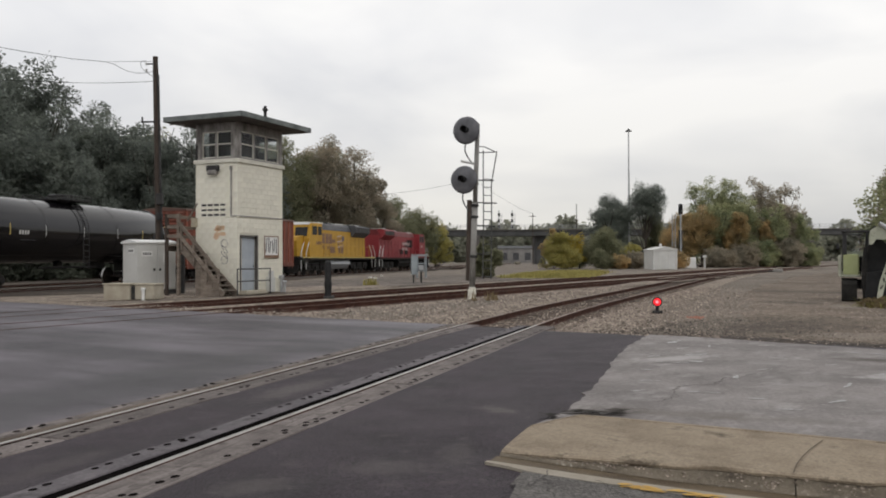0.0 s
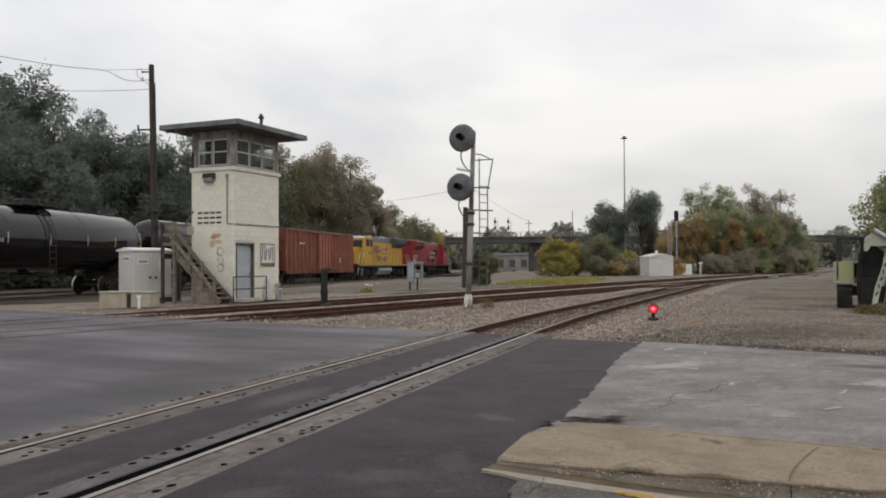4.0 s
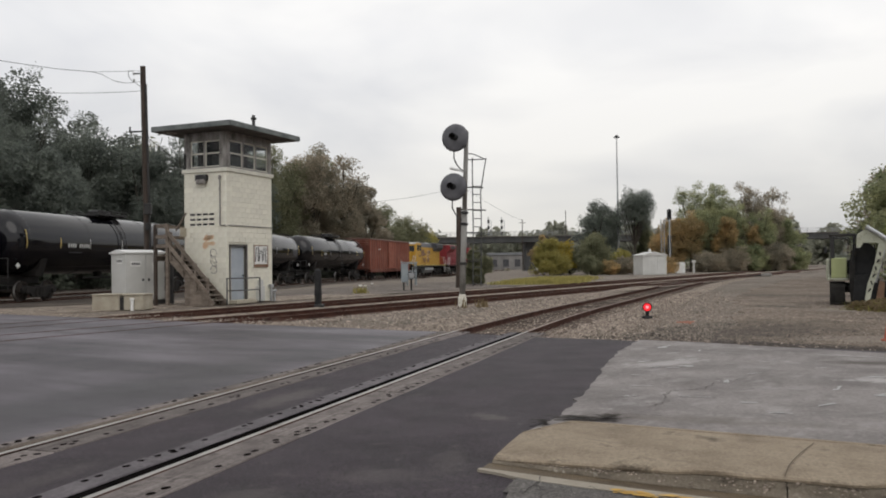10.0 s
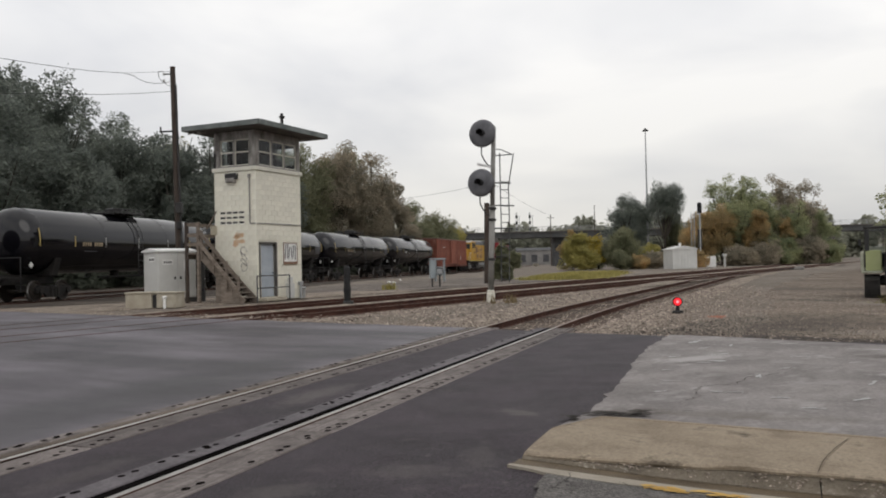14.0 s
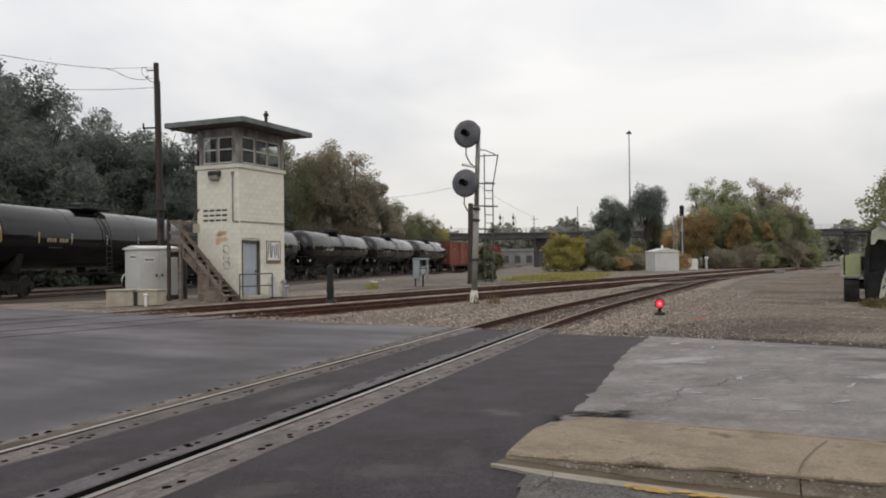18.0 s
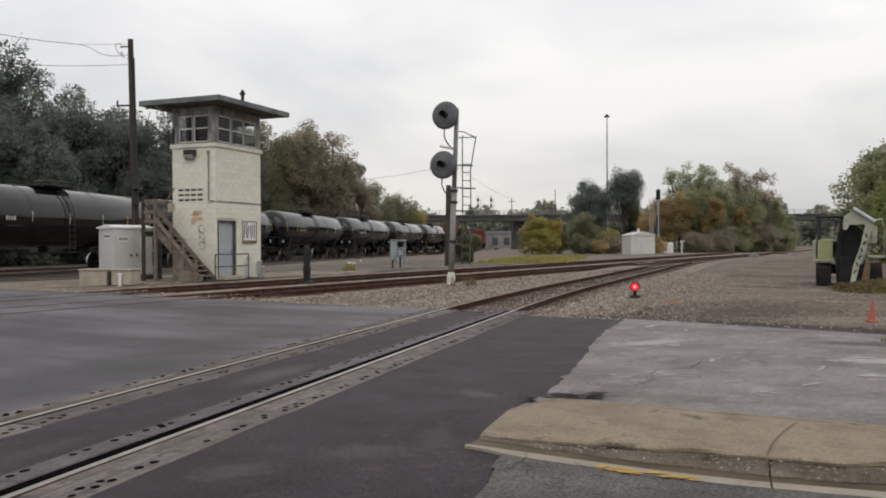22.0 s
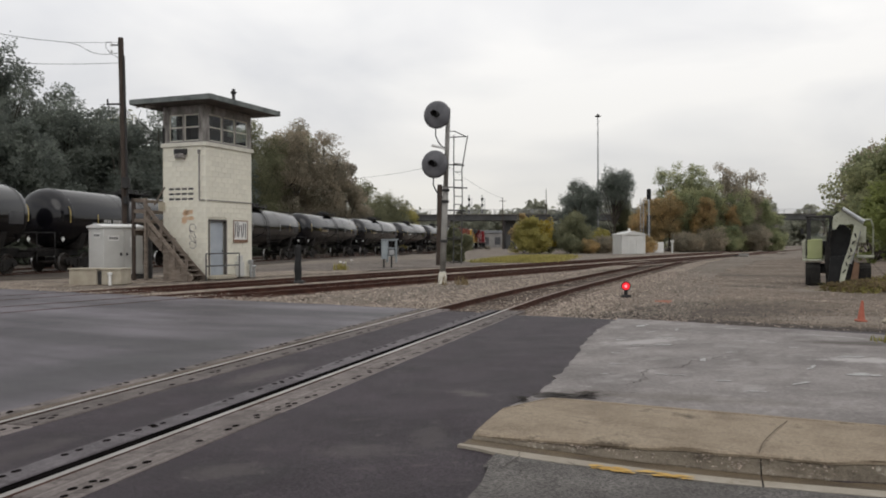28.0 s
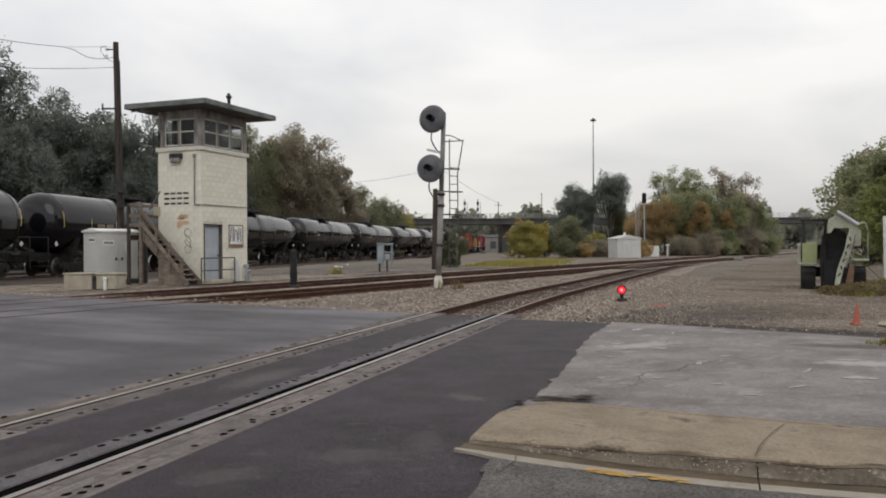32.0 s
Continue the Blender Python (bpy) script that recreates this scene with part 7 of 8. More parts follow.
def build_grass():
    rnd = random.Random(31)
    vs, fs = [], []

    def tuft(x, y, h, n, spread):
        for _ in range(n):
            px, py = x + rnd.gauss(0, spread), y + rnd.gauss(0, spread)
            a = rnd.uniform(0, 6.28)
            l = h * rnd.uniform(0.5, 1.2)
            k = len(vs)
            w = 0.03 + 0.02 * h
            dx, dy = math.cos(a), math.sin(a)
            vs.extend(((px - dy * w, py + dx * w, -0.05), (px + dy * w, py - dx * w, -0.05), (px + dx * l * 0.4, py + dy * l * 0.4, l)))
            fs.append((k, k + 1, k + 2))
    for _ in range(2200):
        f, s = rnd.random(), rnd.uniform(-1, 1)
        y = 60 + 24 * f
        tuft(7.2 + (y - 60) * 0.26 + s * 2.6, y, rnd.uniform(0.1, 0.32), 7, 0.5)
    for _ in range(16):
        tuft(-3.9 + rnd.gauss(0, 0.18), 44.8 + rnd.gauss(0, 0.18), 0.38, 5, 0.1)
    o = sheet("grass", vs, fs, M_GRASS)
    tagged(o, "dry yellow-green grass strip beside the tracks", "grass", kind="stuff")
    vs, fs = [], []
    for _ in range(9):
        tuft(1.6 + rnd.gauss(0, 0.4), 28.7 + rnd.gauss(0, 0.4), 0.28, 4, 0.1)
    o = sheet("weeds", vs, fs, M_DRYWEED)
    tagged(o, "dry brown weeds at the signal's foot", "weeds", kind="stuff")
    vs, fs = [], []
    for _ in range(60):
        tuft(6.72 + rnd.gauss(0, 0.14), 11.2 + rnd.gauss(0, 0.12), 0.10, 5, 0.05)
    o = sheet("drive_weeds", vs, fs, M_WEED)
    tagged(o, "small green weeds at the drive's edge", "weeds", kind="stuff")


# ---- signals, poles, cabinets ----
def build_signal():
    """A mast with two round searchlight heads, ladder and basket."""
    s = thing("mast_signal", pose(1.0, 29.48, -0.05, 0, 2.2, 0), "tall railway mast signal with two dark round heads", "railway signal")
    bm = B()
    rod(bm, (0, 0, 0.3), (0, 0, 3.4), 0.105, 0.105, 14)
    rod(bm, (0, 0, 3.4), (0, 0, 6.15), 0.085, 0.08, 14)
    lathe(bm, [(0.08, 6.15), (0.05, 6.22), (0.0, 6.24)], 14)
    part("mast", bm, M_SIGMAST, s, smooth=True)
    bm = B()
    box(bm, (0, 0, 0.12), (0.29, 0.29, 0.4), 0.03)
    box(bm, (0, 0, 0.36), (0.24, 0.24, 0.12), 0.02)
    part("footing", bm, M_BAND, s, "pale concrete footing")
    for z in (1.5, 2.9, 3.3):
        bm = B()
        lathe(bm, [(0.105, -0.05), (0.14, -0.04), (0.14, 0.04), (0.105, 0.05)], 14, pose(0, 0, z))
        part("collar", bm, M_DARKSTEEL, s)
    face = pose(0, 0, 0, 0, 0, -20)
    for zc, dx in ((5.85, -0.40), (4.12, -0.42)):
        bm = B()
        lathe(bm, [(0.0, 0.05), (0.10, 0.05), (0.40, 0.02), (0.48, -0.02), (0.49, 0.0), (0.40, 0.045), (0.1, 0.075), (0.0, 0.075)], 40, pose(dx, -0.3, zc + 0.05) @ face @ pose(0, 0, 0, 90, 0, 0))
        head = part("signal_disc", bm, M_DISC, s, "dark grey round target disc", smooth=True)
        bm = B()
        n = 18
        rings = []
        for z, r in ((0.06, 0.12), (0.38, 0.125)):
            rings.append([(r * math.cos(math.pi * (-0.15 + 1.3 * i / n)), r * math.sin(math.pi * (-0.15 + 1.3 * i / n)), z) for i in range(n + 1)])
        inner = [[(x * 0.94, y * 0.94, z) for x, y, z in rg] for rg in rings]
        va = [[bm.verts.new(v) for v in rg] for rg in rings + inner]
        for i in range(n):
            bm.faces.new((va[0][i], va[0][i + 1], va[1][i + 1], va[1][i]))
            bm.faces.new((va[2][i], va[3][i], va[3][i + 1], va[2][i + 1]))
            bm.faces.new((va[1][i], va[1][i + 1], va[3][i + 1], va[3][i]))
        bmesh.ops.transform(bm, matrix=pose(dx, -0.3, zc + 0.05) @ face @ pose(0, 0, 0, 90, 0, 0), verts=bm.verts)
        part("hood", bm, M_BLACK, head)
        bm = B()
        lathe(bm, [(0.0, 0.10), (0.06, 0.095), (0.105, 0.08), (0.11, 0.06)], 18, pose(dx, -0.3, zc + 0.05) @ face @ pose(0, 0, 0, 90, 0, 0))
        part("lens", bm, M_BLACK, head)
        bm = B()
        box(bm, (dx, -0.12, zc + 0.05), (0.34, 0.3, 0.42), 0.05)
        box(bm, (dx / 2, -0.06, zc - 0.18), (0.42, 0.12, 0.08), 0.01)
        part("lamp_case", bm, M_DARKSTEEL, head)
        bm = B()
        wire(bm, [(dx + 0.1, -0.05, zc - 0.2), (dx - 0.02, -0.06, zc - 0.42), (dx - 0.02, -0.06, zc - 0.65), (dx + 0.08, -0.05, zc - 0.85), (dx + 0.22, -0.03, zc - 1.02), (-0.02, -0.02, zc - 1.1)], 0.024)
        part("cable", bm, M_DARKSTEEL, head, "looped black cable")
    bm = B()
    wire(bm, [(0.0, 0, 4.72), (-0.3, -0.1, 4.82), (-0.52, -0.15, 4.86)], 0.03)
    rod(bm, (-0.55, -0.2, 4.84), (-0.25, -0.1, 4.80), 0.05)
    part("bracket", bm, M_CABTOP, s, "pale bracket arm")
    # ladder behind, with a small basket
    bm = B()
    for x in (0.26, 0.55):
        wire(bm, [(x + 0.12, 0.3, 0.7), (x + 0.07, 0.3, 3.0), (x + 0.02, 0.3, 4.1), (x - 0.02 if x < 0.4 else x + 0.18, 0.3, 5.3)], 0.02)
    part("ladder_rail", bm, M_LADDER, s)
    rg = B()
    rod(rg, (-0.15, 0, 0), (0.15, 0, 0), 0.014, None, 6)
    rung = meshed("rung", rg, M_LADDER)
    for k in range(13):
        z = 0.8 + k * 0.29
        o = new("rung", rung)
        o.parent = s
        o.matrix_basis = pose(0.425 + 0.1 * max(0, (4.1 - z)) / 3.4, 0.31, z)
    for z, x1 in ((3.42, 0.75), (4.22, 0.62), (2.6, 0.72), (1.6, 0.55)):
        bm = B()
        box(bm, ((x1 - 0.1) / 2, 0.15, z), (x1 + 0.15, 0.06, 0.04))
        part("ladder_stay", bm, M_DARKSTEEL, s)
    bm = B()
    wire(bm, [(0.0, 0.0, 5.4), (0.28, 0.25, 5.42), (0.68, 0.3, 5.26), (0.12, 0.2, 5.2), (0.0, 0.0, 5.22)], 0.018)
    part("basket_rail", bm, M_DARKSTEEL, s)
    # old timber post right behind
    bm = B()
    rod(bm, (0, 0, 0.0), (0.08, 0, 5.2), 0.19, 0.16, 10)
    one("timber_post", bm, M_POLE, "short dark timber post behind the signal", "post", pose(1.62, 53.7, -0.06))


def build_pole():
    base = Vector((-12.95, 38.2, -0.06))
    p = thing("utility_pole", pose(base.x, base.y, base.z, 0, -1.2, 0), "dark weathered timber utility pole with cables", "utility pole")
    bm = B()
    rod(bm, (0, 0, 0), (0, 0, 10.75), 0.17, 0.12, 12)
    part("pole", bm, M_POLE, p)
    bm = B()
    rod(bm, (0.16, -0.12, 0.3), (0.15, -0.1, 9.9), 0.05, None, 8)
    part("riser_pipe", bm, M_DARKSTEEL, p)
    bm = B()
    box(bm, (-0.34, -0.1, 7.75), (0.66, 0.07, 0.07))
    rod(bm, (-0.62, -0.1, 7.75), (-0.62, -0.1, 7.98), 0.04, None, 8)
    part("bracket", bm, M_DARKSTEEL, p)
    bm = B()
    box(bm, (-0.2, -0.1, 10.4), (0.4, 0.05, 0.05))
    part("top_bracket", bm, M_DARKSTEEL, p)
    bm = B()
    for z in (10.35, 10.05):
        lathe(bm, [(0.03, 0), (0.06, 0.03), (0.03, 0.06), (0.06, 0.09), (0.02, 0.12)], 10, pose(-0.38, -0.1, z))
    part("insulator", bm, M_CAB, p)
    bm = B()
    box(bm, (0.12, -0.16, 4.2), (0.3, 0.25, 0.5), 0.02)
    part("fuse_box", bm, M_DARKSTEEL, p)
    bm = B()
    box(bm, (0.1, -0.15, 3.4), (0.24, 0.2, 0.34), 0.02)
    part("fuse_box", bm, M_DARKSTEEL, p)
    top = base + Vector((-0.25, 0, 10.4))

    def hang(name, a, b, sag, label, r=0.013):
        bm = B()
        a, b = Vector(a), Vector(b)
        pts = [a.lerp(b, i / 14) + Vector((0, 0, -4 * sag * (i / 14) * (1 - i / 14))) for i in range(15)]
        wire(bm, pts, r, 5)
        one(name, bm, M_DARKSTEEL, label, "cable")
    bm = B()
    wire(bm, [(-24.5, 27.0, 10.3), (-20.5, 31.4, 10.1), (-17.47, 34.6, 10.06), (-16.7, 35.4, 10.07), (-16.07, 36.1, 10.1), (-15.0, 37.0, 10.18), (-14.67, 37.3, 10.13), (-14.5, 37.5, 10.02), (-14.24, 37.6, 9.89), (-13.92, 37.9, 9.87), (-13.58, 38.0, 9.9), (-13.2, 38.15, 10.0)], 0.012, 5)
    one("overhead_cable", bm, M_DARKSTEEL, "overhead cable with a slack end at the pole", "cable")
    hang("overhead_cable", (-13.2, 38.1, 9.54), (-17.53, 34.7, 8.86), 0.09, "lower overhead cable to the pole", 0.011)
    hang("overhead_cable", (-17.53, 34.7, 8.86), (-24.5, 28.9, 8.0), 0.05, "lower overhead cable to the pole", 0.011)
    hang("overhead_cable", (-13.2, 38.1, 10.45), (-15.0, 37.0, 10.18), 0.0, "thin tie cable at the pole's top", 0.008)
    bm = B()
    wire(bm, [(-13.55, 38.1, 10.47), (-13.8, 38.1, 10.46), (-13.79, 38.1, 10.21), (-13.61, 38.1, 9.98), (-13.2, 38.12, 9.72)], 0.012, 5)
    one("jumper_cable", bm, M_DARKSTEEL, "thin looped jumper cable at the pole's top", "cable")
    hang("service_cable", (-12.9, 38.0, 7.6), (-11.15, 34.6, 6.84), 0.75, "slack service cable to the tower roof")
    hang("service_cable", (-12.9, 38.0, 7.4), (-9.75, 35.6, 5.3), 0.1, "service cable to the tower wall")
    hang("far_cable", (-11.4, 150, 13.0), (4.8, 130, 13.8), 0.4, "thin far cable over the yard", 0.022)
    hang("far_cable", (4.8, 130, 13.8), (20.4, 190, 11.5), 0.5, "thin far cable over the yard", 0.022)


def build_cabinets():
    c = thing("signal_cabinet", pose(-12.07, 34.31, -0.04, 0, 0, 51), "grey steel double-door signal cabinet with a pale roof", "cabinet")
    W, D, H = 1.75, 1.05, 1.98
    bm = B()
    box(bm, (0, 0, 0.1), (W + 0.06, D + 0.06, 0.2), 0.01)
    part("plinth", bm, M_DARKIN, c)
    bm = B()
    box(bm, (0, 0, H / 2 + 0.16), (W, D, H - 0.08), 0.012)
    body = part("body", bm, M_CAB, c)
    bm = B()
    extrude_x(bm, [(-D / 2 - 0.07, H + 0.1), (D / 2 + 0.07, H + 0.1), (D / 2 + 0.07, H + 0.16), (0, H + 0.26), (-D / 2 - 0.07, H + 0.16)], -W / 2 - 0.06, W / 2 + 0.06)
    part("lid", bm, M_CABTOP, c)
    for s in (-1, 1):
        bm = B()
        box(bm, (s * W / 4, -D / 2 - 0.015, H / 2 + 0.16), (W / 2 - 0.03, 0.03, H - 0.2), 0.008)
        d = part("door", bm, M_CAB, c)
        bm = B()
        box(bm, (s * 0.13, -D / 2 - 0.05, 1.02), (0.07, 0.05, 0.11), 0.012)
        part("handle", bm, M_BLACK, d)
        bm = B()
        for z in (0.5, 1.2, 1.8):
            rod(bm, (s * (W / 2 - 0.015), -D / 2 - 0.03, z - 0.06), (s * (W / 2 - 0.015), -D / 2 - 0.03, z + 0.06), 0.018, None, 6)
        part("hinge", bm, M_CAB, d)
    bm = B()
    box(bm, (0.42, -D / 2 - 0.034, 1.5), (0.26, 0.006, 0.42))
    part("paper_notice", bm, M_WHITE, body)
    bm = B()
    box(bm, (-0.45, -D / 2 - 0.034, 1.66), (0.46, 0.006, 0.2))
    tag = part("name_plate", bm, M_WHITE, body)
    bm = B()
    for k in range(4):
        box(bm, (-0.6 + 0.1 * k, -D / 2 - 0.039, 1.66), (0.06, 0.006, 0.1))
    part("plate_bars", bm, M_BLACKP, tag)
    bm = B()
    box(bm, (-W / 2 - 0.006, -0.1, 1.78), (0.006, 0.42, 0.2))
    part("side_plate", bm, M_WHITE, body)
    bm = B()
    for k in range(4):
        box(bm, (-W / 2 - 0.012, -0.24 + 0.1 * k, 1.78), (0.006, 0.06, 0.1))
    part("plate_bars", bm, M_BLACKP, body)
    # second narrow dark case between cabinet and stairs
    bm = B()
    box(bm, (0, 0, 0.8), (0.16, 0.16, 1.7), 0.01)
    one("steel_post", bm, M_DARKSTEEL, "dark steel post beside the stairs", "post", pose(-10.8, 34.6, -0.04))
    # concrete battery box
    b = thing("battery_box", pose(-11.12, 29.95, -0.04, 0, 0, -6), "low tan concrete battery box with lids", "utility box")
    bm = B()
    box(bm, (-0.42, 0, 0.26), (0.98, 0.8, 0.54), 0.02)
    part("bin", bm, M_CONCBOX, b)
    bm = B()
    box(bm, (0.56, 0.12, 0.26), (0.72, 0.8, 0.52), 0.02)
    part("bin", bm, M_CONCBOX, b)
    bm = B()
    box(bm, (-0.42, 0, 0.555), (1.04, 0.86, 0.05), 0.01)
    part("lid", bm, M_CONCBOX, b)
    bm = B()
    box(bm, (0.56, 0.12, 0.545), (0.78, 0.86, 0.05), 0.01)
    part("lid", bm, M_CONCBOX, b)
    # dark block stands in for the shade in the gap between the bins
    bm = B()
    box(bm, (0.13, 0.06, 0.24), (0.14, 0.7, 0.46), 0.01)
    part("hinge_strip", bm, M_DARKSTEEL, b, "dark block put in for the shaded gap between the two bins")
    bm = B()
    rod(bm, (0.55, -0.36, -0.02), (0.55, -0.36, 0.36), 0.055, None, 10)
    lathe(bm, [(0.055, 0.34), (0.09, 0.37), (0.08, 0.42), (0.0, 0.44)], 12, pose(0.55, -0.36, 0))
    part("vent_pipe", bm, M_WHITE, b, "white vent pipe")
    # dark wrapped post beside the tracks
    w = thing("wrapped_post", pose(-4.17, 30.24, -0.05), "dark post wrapped in black plastic beside the track", "post")
    bm = B()
    rnd = random.Random(6)
    prof = [(0.13, 0.0), (0.125, 0.15), (0.12, 0.3), (0.13, 0.5), (0.12, 0.72), (0.13, 0.82), (0.11, 0.95), (0.115, 1.18), (0.12, 1.3), (0.08, 1.37), (0.0, 1.39)]
    vv = lathe(bm, prof, 14)
    for v in vv:
        k = 1 + 0.22 * noise.noise(v.co * 5)
        v.co.x *= k
        v.co.y *= k
    part("wrapping", bm, M_BLACK, w)
    bm = B()
    box(bm, (0.03, 0, 0.04), (0.36, 0.3, 0.12), 0.02)
    part("footing", bm, M_DARKSTEEL, w)
    # pale frame case further off
    g = thing("switch_case", pose(-1.65, 49.2, -0.05, 0, 0, 12), "pale blue-grey switch case on a post with an open frame", "utility box")
    bm = B()
    box(bm, (-0.08, 0, 1.05), (0.3, 0.4, 1.1), 0.02)
    part("case", bm, M_PALEBLUE, g)
    bm = B()
    for x in (0.1, 0.62):
        for y in (-0.2, 0.2):
            box(bm, (x, y, 1.0), (0.05, 0.05, 1.35))
    for z in (0.7, 1.15, 1.6):
        for y in (-0.2, 0.2):
            box(bm, (0.36, y, z), (0.56, 0.05, 0.05))
    box(bm, (0.24, 0, 1.66), (0.95, 0.5, 0.05))
    part("open_frame", bm, M_PALEBLUE, g)
    bm = B()
    rod(bm, (0.35, 0, 0), (0.35, 0, 0.7), 0.05)
    rod(bm, (-0.1, 0, 0), (-0.1, 0, 0.55), 0.05)
    part("leg", bm, M_DARKSTEEL, g)
    bm = B()
    box(bm, (0.3, -0.3, 0.9), (0.3, 0.2, 0.3), 0.02)
    part("meter", bm, M_STEEL, g)


def build_dwarf():
    d = thing("dwarf_signal", pose(5.5, 21.5, -0.05, 0, 0, -14), "small dwarf signal showing a red light", "railway signal")
    bm = B()
    lathe(bm, [(0.13, 0.0), (0.15, 0.03), (0.05, 0.08), (0.04, 0.2)], 14)
    for s in (-1, 1):
        box(bm, (s * 0.09, 0, 0.04), (0.07, 0.22, 0.06), 0.01)
    part("stand", bm, M_BLACK, d)
    bm = B()
    lathe(bm, [(0.0, -0.12), (0.08, -0.12), (0.11, -0.06), (0.11, 0.06), (0.125, 0.07), (0.125, 0.095), (0.096, 0.095)], 22, pose(0, 0, 0.30, 90, 0, 0))
    part("lamp_case", bm, M_BLACK, d)
    bm = B()
    lathe(bm, [(0.098, 0.085), (0.07, 0.11), (0.03, 0.122)], 22, pose(0, 0, 0.30, 90, 0, 0))
    lens = part("lens", bm, M_REDLAMP, d, "glowing red lens")
    bm = B()
    lathe(bm, [(0.042, 0.118), (0.025, 0.126), (0.0, 0.13)], 14, pose(0, 0, 0.30, 90, 0, 0))
    part("lens_core", bm, M_REDCORE, lens)
    bm = B()
    extrude_y(bm, [(0.125 * math.cos(a), 0.30 + 0.125 * math.sin(a)) for a in [0.6 + 0.2 * i for i in range(10)]] + [(0.117 * math.cos(a), 0.30 + 0.117 * math.sin(a)) for a in [0.6 + 0.2 * i for i in range(10)][::-1]], -0.17, -0.06)
    part("hood", bm, M_BLACK, d)


def build_far():
    # relay house
    s = thing("relay_house", pose(27.0, 103.8, -0.06, 0, 0, 12), "pale grey metal relay house with a low roof", "shed")
    bm = B()
    box(bm, (0, 0, 1.2), (3.2, 2.6, 2.4), 0.02)
    part("body", bm, M_CAB, s)
    bm = B()
    extrude_y(bm, [(-1.7, 2.36), (1.7, 2.36), (1.7, 2.46), (0, 2.85), (-1.7, 2.46)], -1.4, 1.4)
    part("roof", bm, M_CAB, s)
    bm = B()
    for k in range(7):
        box(bm, (-1.35 + 0.45 * k, -1.315, 1.2), (0.03, 0.03, 2.3))
    part("rib", bm, M_CAB, s)
    bm = B()
    box(bm, (0.8, -1.33, 1.05), (0.9, 0.05, 2.0), 0.01)
    part("door", bm, M_CAB, s)
    bm = B()
    rod(bm, (0, 0, 2.7), (0, 0, 3.2), 0.16, None, 10)
    part("vent", bm, M_CABTOP, s)
    # small case beside it
    bm = B()
    box(bm, (0, 0, 0.75), (1.4, 0.8, 1.5), 0.03)
    one("relay_case", bm, M_WHITE, "small white relay case by the far signal", "cabinet", pose(33.9, 114.5, -0.06, 0, 0, -15))
    bm = B()
    rod(bm, (0, 0, 0), (0, 0, 1.6), 0.12, 0.12, 8)
    box(bm, (0, 0, 1.6), (0.5, 0.4, 0.3), 0.04)
    one("crossing_case", bm, M_CAB, "small grey case on a post", "utility box", pose(36.3, 116, -0.06))
    # far colour-light signal with a ladder mast beside it
    f = thing("far_signal", pose(33.0, 116.0, -0.06), "far colour-light signal mast with a dark head", "railway signal")
    bm = B()
    rod(bm, (0, 0, 0), (0, 0, 7.6), 0.11, None, 10)
    part("mast", bm, M_STEEL, f)
    bm = B()
    box(bm, (0, 0, 8.2), (0.62, 0.3, 1.5), 0.14)
    for k in (-0.45, 0, 0.45):
        rod(bm, (0, -0.15, 8.2 + k), (0, -0.45, 8.2 + k), 0.15, None, 10)
    part("head", bm, M_BLACK, f)
    bm = B()
    box(bm, (0, 0.1, 4.0), (0.5, 0.3, 2.6), 0.05)
    part("case", bm, M_DARKSTEEL, f)
    bm = B()
    for x in (-1.1, -0.65):
        rod(bm, (x, 0.3, 0), (x, 0.3, 7.6), 0.05, None, 6)
    for k in range(18):
        rod(bm, (-1.1, 0.3, 0.4 + 0.4 * k), (-0.65, 0.3, 0.4 + 0.4 * k), 0.03, None, 6)
    rod(bm, (-0.65, 0.3, 7.4), (0, 0, 7.4), 0.04)
    part("ladder", bm, M_STEEL, f)
    # high mast lamp
    h = thing("high_mast_lamp", pose(33.4, 150, -0.06), "tall slender high-mast lamp pole", "street lamp")
    bm = B()
    rod(bm, (0, 0, 0), (0, 0, 24.4), 0.24, 0.09, 12)
    part("pole", bm, M_STEEL, h)
    bm = B()
    lathe(bm, [(0.0, 24.3), (0.3, 24.35), (0.3, 24.5), (0.1, 24.65), (0.0, 24.75)], 14)
    for k in range(6):
        a = k * 1.047
        box(bm, (0.42 * math.cos(a), 0.42 * math.sin(a), 24.25), (0.24, 0.24, 0.22), 0.04)
    part("lamp_ring", bm, M_DARKSTEEL, h)
    # switch machine by the far points
    m = thing("switch_machine", pose(32.2, 80.4, -0.05, 0, 0, -30), "low grey switch machine beside the points", "switch machine")
    bm = B()
    box(bm, (0, 0, 0.16), (0.9, 0.5, 0.3), 0.05)
    part("case", bm, M_SIGMAST, m)
    bm = B()
    box(bm, (-0.6, 0, 0.1), (0.5, 0.24, 0.14), 0.02)
    rod(bm, (-0.8, 0, 0.1), (-1.8, 0, 0.06), 0.03)
    part("rod", bm, M_DARKSTEEL, m)
    # ladder-like far poles and masts against the sky
    for x, y, hgt in ((20.4, 190, 11.8), (4.8, 130, 13.9), (-11.4, 150, 13.2), (31, 194, 14.0), (78, 193, 11.5)):
        bm = B()
        rod(bm, (0, 0, 0), (0, 0, hgt), 0.12, 0.08, 8)
        if x not in (31, 78):
            box(bm, (0, 0, hgt - 0.8), (1.6, 0.12, 0.12))
        one("far_pole", bm, M_POLE, "slim dark far pole", "pole", pose(x, y, -0.06), "far poles")
    # pair of three-light signals standing on the bridge's far side
    for x in (13.6, 16.8):
        g = thing("bridge_signal", pose(x, 203.5, 8.16), "white three-light signal on the bridge", "railway signal", "signals on the bridge")
        bm = B()
